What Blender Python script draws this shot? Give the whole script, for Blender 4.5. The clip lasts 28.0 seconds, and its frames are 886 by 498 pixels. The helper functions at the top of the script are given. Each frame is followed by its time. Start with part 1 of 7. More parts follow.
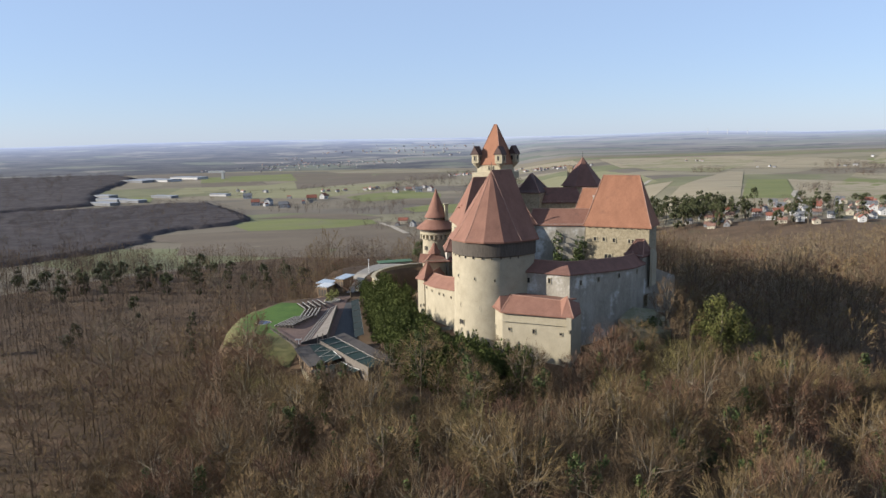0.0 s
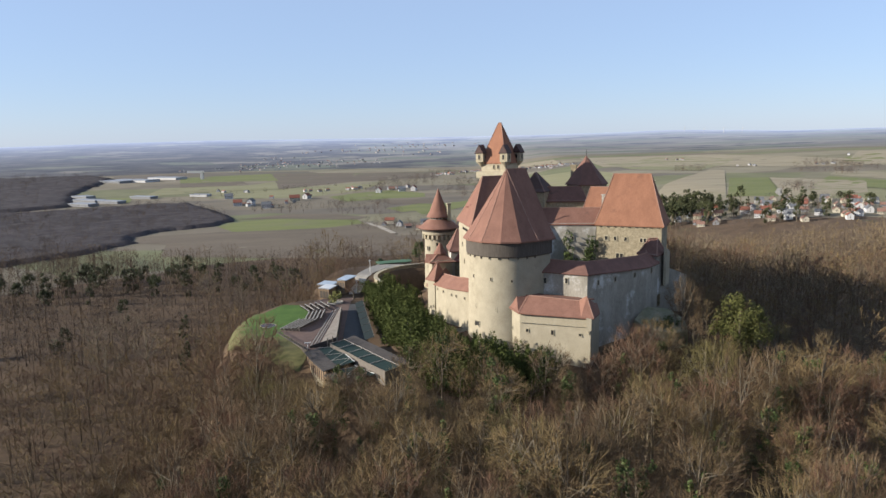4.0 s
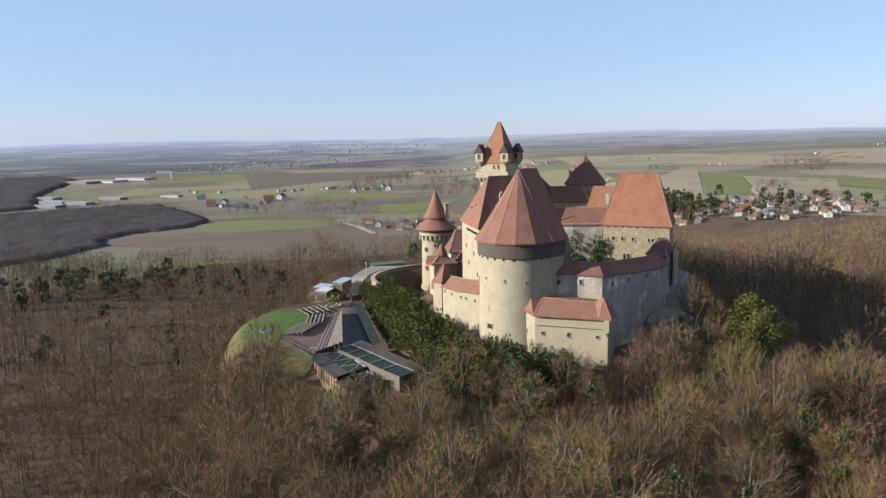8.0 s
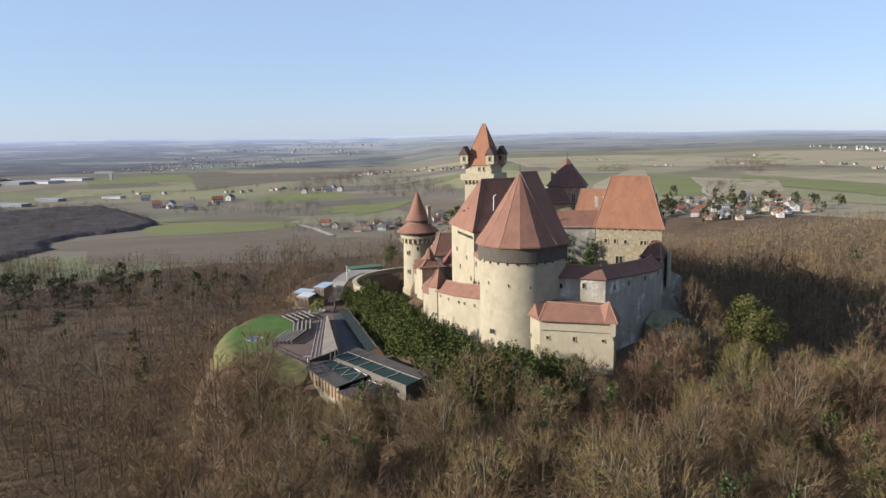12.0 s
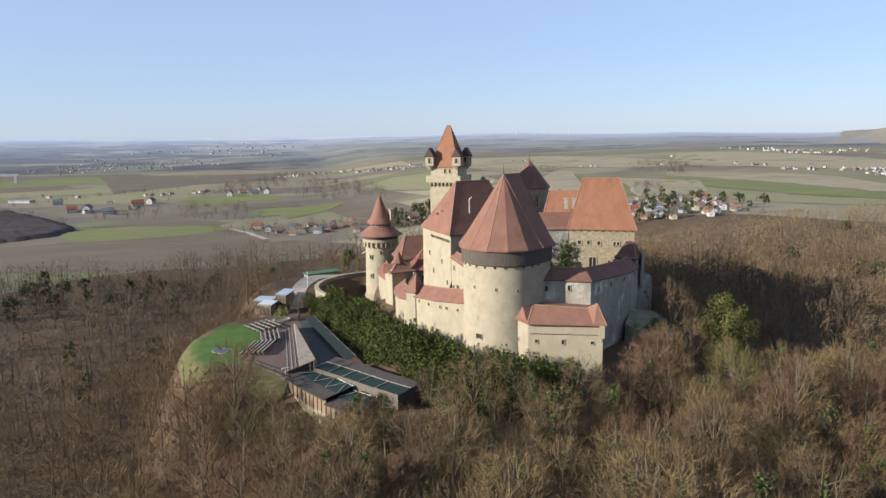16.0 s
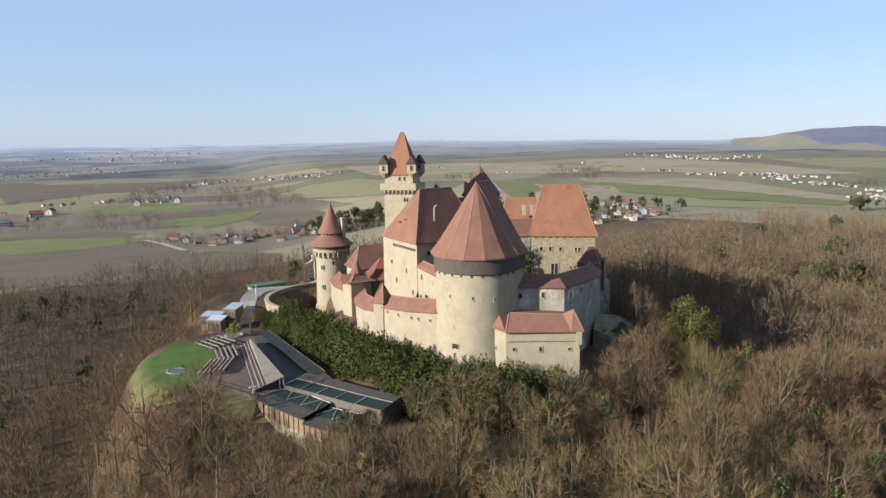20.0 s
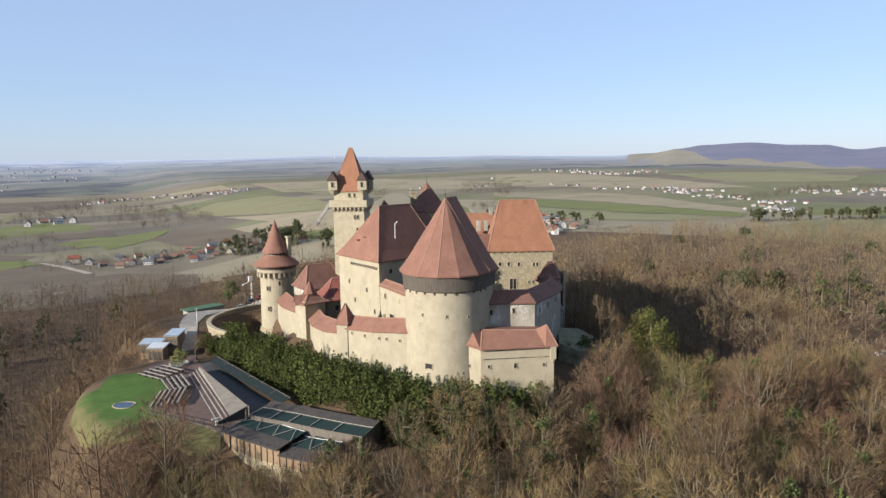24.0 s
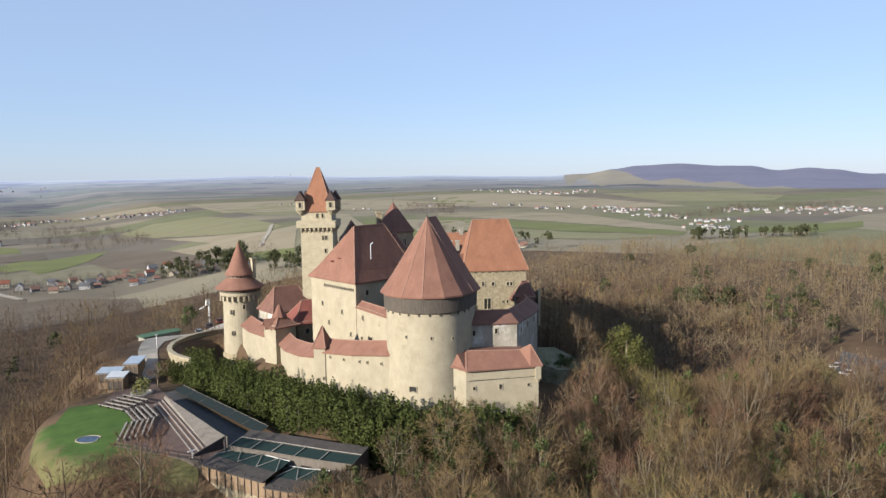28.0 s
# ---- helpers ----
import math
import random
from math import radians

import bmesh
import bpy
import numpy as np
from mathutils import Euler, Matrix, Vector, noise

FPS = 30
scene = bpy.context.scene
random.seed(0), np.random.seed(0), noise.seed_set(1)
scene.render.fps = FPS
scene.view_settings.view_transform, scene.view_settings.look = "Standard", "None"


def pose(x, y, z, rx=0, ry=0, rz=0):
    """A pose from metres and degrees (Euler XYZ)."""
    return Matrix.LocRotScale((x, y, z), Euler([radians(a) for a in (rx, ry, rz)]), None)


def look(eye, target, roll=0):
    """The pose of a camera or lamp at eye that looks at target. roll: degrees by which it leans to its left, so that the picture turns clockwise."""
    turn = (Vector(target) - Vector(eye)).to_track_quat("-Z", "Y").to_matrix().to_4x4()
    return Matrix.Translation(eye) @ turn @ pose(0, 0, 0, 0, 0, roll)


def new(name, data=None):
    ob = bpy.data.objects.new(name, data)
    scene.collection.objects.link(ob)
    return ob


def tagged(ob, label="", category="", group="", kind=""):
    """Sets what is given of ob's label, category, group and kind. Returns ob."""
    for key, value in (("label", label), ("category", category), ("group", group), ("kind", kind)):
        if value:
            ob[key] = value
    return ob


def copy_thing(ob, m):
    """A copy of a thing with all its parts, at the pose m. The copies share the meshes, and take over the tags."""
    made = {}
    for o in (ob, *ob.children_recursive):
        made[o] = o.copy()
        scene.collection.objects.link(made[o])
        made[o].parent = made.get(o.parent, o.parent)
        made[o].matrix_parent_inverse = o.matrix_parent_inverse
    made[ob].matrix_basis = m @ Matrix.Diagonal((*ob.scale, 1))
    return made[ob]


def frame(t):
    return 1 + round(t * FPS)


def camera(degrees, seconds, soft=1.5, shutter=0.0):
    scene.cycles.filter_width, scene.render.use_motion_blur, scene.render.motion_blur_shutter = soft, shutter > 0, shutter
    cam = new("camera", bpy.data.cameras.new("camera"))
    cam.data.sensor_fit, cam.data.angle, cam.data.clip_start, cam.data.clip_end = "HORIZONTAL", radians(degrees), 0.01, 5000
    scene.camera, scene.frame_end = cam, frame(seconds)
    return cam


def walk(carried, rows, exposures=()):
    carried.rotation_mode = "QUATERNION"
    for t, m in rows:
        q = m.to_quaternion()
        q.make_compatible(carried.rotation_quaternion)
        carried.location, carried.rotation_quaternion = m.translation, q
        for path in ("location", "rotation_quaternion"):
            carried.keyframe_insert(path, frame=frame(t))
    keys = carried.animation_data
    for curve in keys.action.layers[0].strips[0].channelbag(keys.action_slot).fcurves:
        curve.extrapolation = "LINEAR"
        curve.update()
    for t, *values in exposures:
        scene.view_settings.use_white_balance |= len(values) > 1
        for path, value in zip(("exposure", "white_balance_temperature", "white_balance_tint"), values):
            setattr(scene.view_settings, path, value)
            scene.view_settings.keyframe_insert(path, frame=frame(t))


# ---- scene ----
cam = camera(64.4, 28.0)
METRES, EYE, TILT, LEAN, TURN = 75.0, 42.0, -9.0, 1.0, 0.0
ROWS = [
    (0.0, 0.0, 0.0, 0.0, 0.0, 0.0, -0.0),
    (0.5, -0.0118, 0.0033, 0.0008, -0.2, -0.01, 0.04),
    (1.0, -0.0246, 0.0066, 0.0015, -0.39, -0.01, 0.07),
    (1.5, -0.0376, 0.0103, 0.0016, -0.58, -0.02, 0.11),
    (2.0, -0.0504, 0.0142, 0.0019, -0.79, -0.02, 0.15),
    (2.5, -0.0632, 0.0191, 0.0024, -1.02, -0.02, 0.19),
    (3.0, -0.0755, 0.0248, 0.0031, -1.25, -0.02, 0.24),
    (3.5, -0.0862, 0.0314, 0.0029, -1.48, -0.04, 0.31),
    (5.5, -0.1385, 0.0567, 0.0042, -2.59, -0.05, 0.51),
    (6.0, -0.1511, 0.0622, 0.0056, -2.88, -0.06, 0.59),
    (6.5, -0.1649, 0.0684, 0.0069, -3.18, -0.09, 0.63),
    (7.0, -0.1785, 0.0745, 0.0076, -3.48, -0.12, 0.69),
    (7.5, -0.1928, 0.0793, 0.0091, -3.81, -0.12, 0.74),
    (8.0, -0.2075, 0.0837, 0.0106, -4.15, -0.12, 0.8),
    (8.5, -0.2239, 0.0883, 0.0124, -4.48, -0.1, 0.82),
    (9.0, -0.2412, 0.0938, 0.0145, -4.78, -0.11, 0.83),
    (9.5, -0.2591, 0.0998, 0.0161, -5.09, -0.13, 0.84),
    (10.0, -0.277, 0.1063, 0.0177, -5.79, -0.13, 0.89),
    (10.5, -0.2957, 0.1134, 0.0197, -6.48, -0.14, 0.97),
    (11.0, -0.3145, 0.1207, 0.0214, -7.22, -0.16, 1.05),
    (11.5, -0.3335, 0.1283, 0.0224, -7.92, -0.16, 1.12),
    (13.5, -0.4094, 0.1655, 0.0288, -10.89, -0.2, 1.45),
    (14.0, -0.4282, 0.1744, 0.0301, -11.68, -0.21, 1.56),
    (14.5, -0.4467, 0.1833, 0.0315, -12.51, -0.22, 1.68),
    (15.0, -0.4653, 0.1922, 0.033, -13.32, -0.22, 1.82),
    (15.5, -0.484, 0.2018, 0.0343, -14.12, -0.23, 1.93),
    (16.0, -0.5024, 0.2113, 0.0359, -14.92, -0.24, 2.05),
    (16.5, -0.5208, 0.2211, 0.0372, -15.69, -0.25, 2.17),
    (17.0, -0.5389, 0.2313, 0.0387, -16.53, -0.26, 2.29),
    (17.5, -0.5567, 0.2416, 0.0403, -17.43, -0.25, 2.42),
    (18.0, -0.5744, 0.2521, 0.042, -18.35, -0.25, 2.57),
    (18.5, -0.5925, 0.2618, 0.0432, -19.25, -0.21, 2.69),
    (19.0, -0.6102, 0.2719, 0.0449, -20.19, -0.14, 2.81),
    (19.5, -0.627, 0.2831, 0.0469, -21.14, -0.06, 2.96),
    (20.0, -0.6438, 0.2946, 0.0489, -22.1, -0.01, 3.09),
    (20.5, -0.6607, 0.306, 0.0505, -23.04, 0.09, 3.25),
    (21.0, -0.6779, 0.3179, 0.0523, -23.95, 0.17, 3.42),
    (21.5, -0.6954, 0.3302, 0.0542, -24.93, 0.27, 3.56),
    (23.5, -0.7588, 0.3865, 0.0614, -28.74, 0.68, 4.14),
    (24.0, -0.7747, 0.3991, 0.0634, -29.71, 0.79, 4.3),
    (24.5, -0.7906, 0.4112, 0.0655, -30.67, 0.88, 4.44),
    (25.0, -0.8061, 0.4228, 0.0675, -31.62, 0.97, 4.59),
    (25.5, -0.8217, 0.4348, 0.0697, -32.54, 1.06, 4.73),
    (26.0, -0.837, 0.4474, 0.0716, -33.45, 1.16, 4.85),
    (26.5, -0.8524, 0.4601, 0.0736, -33.81, 1.32, 4.93),
    (27.0, -0.8584, 0.4681, 0.0741, -33.79, 1.57, 4.94),
    (27.5, -0.8577, 0.4728, 0.0739, -34.29, 1.79, 4.94),
    (28.0, -0.8553, 0.477, 0.0733, -34.68, 2.02, 4.98),
]
walk(cam, [(t, pose(0, 0, EYE, TILT, LEAN, TURN) @ pose(METRES * x, METRES * y, METRES * z, 90 + pitch, roll, yaw)) for t, x, y, z, yaw, pitch, roll in ROWS],
     exposures=((0.0, 1.02, 6150, 13), (14.0, 1.03, 6150, 13), (28.0, 1.03, 6150, 13)))

# ---- world, sun, exposure ----
SUN_AZ = (-0.9905, -0.1375)          # horizontal way towards the sun
SUN_EL = 19.0
world = bpy.data.worlds.new("sky")
scene.world = world
world.use_nodes = True
wn = world.node_tree.nodes
sky = wn.new("ShaderNodeTexSky")
sky.sky_type = "NISHITA"
sky.sun_disc = False
sky.sun_elevation = radians(SUN_EL)
sky.sun_rotation = math.atan2(SUN_AZ[0], SUN_AZ[1])
sky.altitude = 200.0
sky.air_density, sky.dust_density, sky.ozone_density = 1.0, 0.2, 3.5
wn["Background"].inputs["Strength"].default_value = 0.056
tone = wn.new("ShaderNodeMix")
tone.data_type, tone.blend_type = "RGBA", "MULTIPLY"
tone.inputs["Factor"].default_value = 1.0
tone.inputs[7].default_value = (0.96, 0.97, 1.12, 1)
world.node_tree.links.new(sky.outputs["Color"], tone.inputs[6])
veil = wn.new("ShaderNodeMix")           # thin winter haze, even over the whole sky
veil.data_type, veil.blend_type = "RGBA", "MIX"
veil.inputs["Factor"].default_value = 0.5
veil.inputs[7].default_value = (5.7, 7.15, 9.0, 1)
world.node_tree.links.new(tone.outputs[2], veil.inputs[6])
world.node_tree.links.new(veil.outputs[2], wn["Background"].inputs["Color"])
sun_data = bpy.data.lights.new("sun", "SUN")
sun_data.energy, sun_data.angle, sun_data.color = 5.0, radians(0.55), (1.0, 0.925, 0.77)
sun = new("sun", sun_data)
sun.matrix_world = look((-200, -60, 150), (-200 - SUN_AZ[0] * 100, -60 - SUN_AZ[1] * 100, 150 - 102 * math.tan(radians(SUN_EL))))


# ---- materials ----
def surf(name, c1, c2, scale=1.0, rough=0.9, bump=0.0, stain=None, stain_scale=0.15, stain_at=0.58, fine=8.0, stretch=(1, 1, 1), rnd=0.0, metal=0.0, island=False):
    m = bpy.data.materials.new(name)
    m.use_nodes = True
    nt = m.node_tree
    n, l = nt.nodes, nt.links
    bs = n["Principled BSDF"]
    bs.inputs["Roughness"].default_value = rough
    bs.inputs["Metallic"].default_value = metal
    bs.inputs["Specular IOR Level"].default_value = 0.25
    tc = n.new("ShaderNodeTexCoord")
    mp = n.new("ShaderNodeMapping")
    mp.inputs["Scale"].default_value = stretch
    l.new(tc.outputs["Object"], mp.inputs["Vector"])
    n1 = n.new("ShaderNodeTexNoise")
    n1.inputs["Scale"].default_value = scale
    n1.inputs["Detail"].default_value = 6.0
    n1.inputs["Roughness"].default_value = 0.65
    l.new(mp.outputs["Vector"], n1.inputs["Vector"])
    n2 = n.new("ShaderNodeTexNoise")
    n2.inputs["Scale"].default_value = scale * fine
    n2.inputs["Detail"].default_value = 3.0
    l.new(mp.outputs["Vector"], n2.inputs["Vector"])
    add = n.new("ShaderNodeMath")
    add.operation = "MULTIPLY_ADD"
    add.inputs[1].default_value = 0.45
    l.new(n2.outputs["Fac"], add.inputs[0])
    l.new(n1.outputs["Fac"], add.inputs[2])
    ramp = n.new("ShaderNodeValToRGB")
    ramp.color_ramp.elements[0].position, ramp.color_ramp.elements[0].color = 0.5, (*c1, 1)
    ramp.color_ramp.elements[1].position, ramp.color_ramp.elements[1].color = 0.95, (*c2, 1)
    l.new(add.outputs[0], ramp.inputs["Fac"])
    col = ramp.outputs["Color"]
    if stain:
        n3 = n.new("ShaderNodeTexNoise")
        n3.inputs["Scale"].default_value = stain_scale
        n3.inputs["Detail"].default_value = 8.0
        n3.inputs["Roughness"].default_value = 0.7
        l.new(tc.outputs["Object"], n3.inputs["Vector"])
        r3 = n.new("ShaderNodeMapRange")
        r3.inputs["From Min"].default_value, r3.inputs["From Max"].default_value = stain_at, stain_at + 0.14
        l.new(n3.outputs["Fac"], r3.inputs["Value"])
        mx = n.new("ShaderNodeMix")
        mx.data_type = "RGBA"
        l.new(r3.outputs["Result"], mx.inputs["Factor"])
        l.new(col, mx.inputs[6])
        mx.inputs[7].default_value = (*stain, 1)
        col = mx.outputs[2]
    if rnd:
        if island:
            gi = n.new("ShaderNodeNewGeometry")
            rsock = gi.outputs["Random Per Island"]
        else:
            oi = n.new("ShaderNodeObjectInfo")
            rsock = oi.outputs["Random"]
        mr = n.new("ShaderNodeMapRange")
        mr.inputs["To Min"].default_value, mr.inputs["To Max"].default_value = 1 - rnd, 1 + rnd
        l.new(rsock, mr.inputs["Value"])
        hs = n.new("ShaderNodeHueSaturation")
        l.new(col, hs.inputs["Color"])
        l.new(mr.outputs["Result"], hs.inputs["Value"])
        col = hs.outputs["Color"]
    l.new(col, bs.inputs["Base Color"])
    if rough > 0.96:
        bs.inputs["Specular IOR Level"].default_value = 0.08
    if bump:
        bp = n.new("ShaderNodeBump")
        bp.inputs["Strength"].default_value = bump
        bp.inputs["Distance"].default_value = 0.05
        l.new(add.outputs[0], bp.inputs["Height"])
        l.new(bp.outputs["Normal"], bs.inputs["Normal"])
    return m


def tiles(name, c1, c2, stain):
    """Clay tiles: courses 0.3 m high, tiles 0.2 m wide, mottled, with lichen stains."""
    m = surf(name, c1, c2, 0.45, 0.85, 0.0, stain, 0.3, 0.58, 9.0, (1, 1, .35))
    n, l = m.node_tree.nodes, m.node_tree.links
    tc = n.new("ShaderNodeTexCoord")
    wv = n.new("ShaderNodeTexWave")
    wv.wave_type, wv.bands_direction, wv.wave_profile = "BANDS", "Z", "SAW"
    wv.inputs["Scale"].default_value = 1.1
    wv.inputs["Distortion"].default_value = 0.4
    l.new(tc.outputs["Object"], wv.inputs["Vector"])
    bp = n.new("ShaderNodeBump")
    bp.inputs["Strength"].default_value = 0.55
    bp.inputs["Distance"].default_value = 0.056
    l.new(wv.outputs["Fac"], bp.inputs["Height"])
    l.new(bp.outputs["Normal"], n["Principled BSDF"].inputs["Normal"])
    return m


PLASTER = surf("lime plaster", (0.236, 0.203, 0.142), (0.315, 0.276, 0.2), 0.5, 0.95, 0.3, (0.205, 0.174, 0.12), 0.2, 0.58, 12, (1, 1, 0.75))
PLASTER_W = surf("weathered plaster", (0.185, 0.165, 0.13), (0.32, 0.29, 0.24), 0.45, 0.95, 0.3, (0.56, 0.54, 0.5), 0.15, 0.52, 10, (1, 1, 0.4))
STONE = surf("rubble stone", (0.15, 0.125, 0.08), (0.31, 0.26, 0.175), 1.6, 0.95, 0.6, (0.2, 0.18, 0.13), 0.3, 0.6, 4)
ASHLAR = surf("pale dressed stone", (0.25, 0.215, 0.145), (0.36, 0.315, 0.225), 0.9, 0.9, 0.3, (0.27, 0.23, 0.17), 0.35, 0.6)
MOSSWALL = surf("mossy rubble", (0.10, 0.11, 0.06), (0.26, 0.23, 0.17), 1.2, 0.95, 0.6, (0.07, 0.09, 0.03), 0.3, 0.5)
TILE_RED = tiles("orange clay tile", (0.18, 0.082, 0.048), (0.25, 0.118, 0.069), (0.15, 0.073, 0.046))
TILE_OLD = tiles("weathered clay tile", (0.138, 0.068, 0.048), (0.202, 0.103, 0.073), (0.105, 0.058, 0.044))
TILE_BROWN = tiles("brown clay tile", (0.105, 0.055, 0.042), (0.165, 0.085, 0.064), (0.07, 0.045, 0.036))
TILE_SLATE = tiles("blackened clay tile", (0.055, 0.036, 0.032), (0.095, 0.06, 0.052), (0.04, 0.03, 0.028))
TILE_DARK = tiles("dark red clay tile", (0.13, 0.043, 0.034), (0.19, 0.065, 0.048), (0.12, 0.05, 0.04))
RIDGE = surf("ridge tile mortar", (0.20, 0.115, 0.085), (0.27, 0.16, 0.12), 1.5, 0.9)
DARKWOOD = surf("dark weathered boards", (0.05, 0.041, 0.034), (0.10, 0.084, 0.068), 1.0, 0.9, 0.3, None, stretch=(6, 6, 0.4))
GREYWOOD = surf("grey weathered timber", (0.095, 0.08, 0.066), (0.16, 0.138, 0.115), 1.0, 0.9, 0.3, stretch=(5, 5, 0.6), rnd=0.12)
BROWNWOOD = surf("brown timber", (0.13, 0.088, 0.052), (0.22, 0.155, 0.10), 1.0, 0.85, 0.3, stretch=(5, 5, 0.6), rnd=0.1)
BENCHWOOD = surf("bleached bench boards", (0.2, 0.182, 0.16), (0.3, 0.28, 0.25), 1.5, 0.8, 0.1, rnd=0.08)
# near-black fill for uncut openings and niches, inner shade put into the colour
DARK = surf("dark interior", (0.012, 0.011, 0.010), (0.02, 0.018, 0.016), 1.0, 0.6)
GLASS = surf("dark window glass", (0.02, 0.024, 0.03), (0.035, 0.04, 0.045), 1.0, 0.12)
METAL = surf("galvanised metal", (0.42, 0.43, 0.44), (0.56, 0.57, 0.58), 1.0, 0.45, metal=0.6)
IRON = surf("dark iron", (0.03, 0.03, 0.03), (0.06, 0.055, 0.05), 2.0, 0.6, metal=0.5)
SHEET = surf("pale sheet roofing", (0.38, 0.40, 0.42), (0.5, 0.52, 0.54), 0.6, 0.5, rnd=0.1)
SHEETB = surf("blue-grey sheet roofing", (0.22, 0.27, 0.33), (0.33, 0.38, 0.44), 0.6, 0.5)
FELT = surf("roofing felt", (0.033, 0.029, 0.027), (0.063, 0.055, 0.05), 0.8, 0.9, 0.2)
NET = surf("dark green netting", (0.007, 0.018, 0.017), (0.014, 0.032, 0.029), 2.5, 0.9)
PAINTW = surf("white paint", (0.5, 0.49, 0.465), (0.62, 0.61, 0.59), 1.0, 0.6)
PAVE = surf("reddish brown paving", (0.085, 0.057, 0.047), (0.13, 0.088, 0.073), 0.5, 0.9, 0.2, (0.065, 0.045, 0.037), 0.2, 0.55)
CONCRETE = surf("pale concrete", (0.17, 0.158, 0.14), (0.26, 0.245, 0.22), 0.7, 0.9, 0.15, (0.13, 0.12, 0.10), 0.3, 0.6)
ASPHALT = surf("asphalt", (0.042, 0.042, 0.044), (0.07, 0.07, 0.07), 0.5, 0.9)
GRAVEL = surf("pale gravel lane", (0.23, 0.205, 0.17), (0.33, 0.30, 0.255), 0.6, 0.95, 0.2)
LITTER = surf("leaf litter", (0.05, 0.032, 0.0185), (0.108, 0.069, 0.039), 0.12, 0.95, 0.5, (0.05, 0.055, 0.024), 0.04, 0.6, 14)
WATER = surf("pool water", (0.03, 0.05, 0.075), (0.05, 0.075, 0.11), 0.5, 0.06)
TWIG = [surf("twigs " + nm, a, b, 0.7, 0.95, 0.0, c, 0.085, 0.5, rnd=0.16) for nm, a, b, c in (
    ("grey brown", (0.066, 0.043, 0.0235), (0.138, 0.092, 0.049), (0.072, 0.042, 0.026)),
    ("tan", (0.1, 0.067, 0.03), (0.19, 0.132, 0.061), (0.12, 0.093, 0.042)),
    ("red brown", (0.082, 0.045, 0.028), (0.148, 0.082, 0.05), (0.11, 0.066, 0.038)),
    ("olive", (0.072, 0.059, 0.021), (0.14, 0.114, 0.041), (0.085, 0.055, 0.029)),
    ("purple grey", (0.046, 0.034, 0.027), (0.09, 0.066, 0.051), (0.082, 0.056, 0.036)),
    # cooled tone for far copses, distance haze put into the twig colour
    ("hazed grey", (0.044, 0.038, 0.037), (0.084, 0.071, 0.067), (0.05, 0.042, 0.038)),
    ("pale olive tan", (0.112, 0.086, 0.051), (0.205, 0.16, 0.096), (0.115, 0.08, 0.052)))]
BARK = surf("grey bark", (0.08, 0.064, 0.044), (0.195, 0.16, 0.112), 2.0, 0.95, 0.3, rnd=0.15)
STEM = surf("brown wood stems", (0.068, 0.048, 0.033), (0.125, 0.09, 0.06), 2.0, 0.95, rnd=0.15)
YEW = surf("yew needles", (0.036, 0.045, 0.013), (0.086, 0.1, 0.031), 0.6, 0.98, rnd=0.2)
IVY = surf("ivy leaves", (0.026, 0.038, 0.010), (0.07, 0.09, 0.024), 0.8, 0.7, rnd=0.25)
PINE = surf("pine needles", (0.026, 0.03, 0.012), (0.06, 0.064, 0.025), 0.5, 0.85, rnd=0.25)


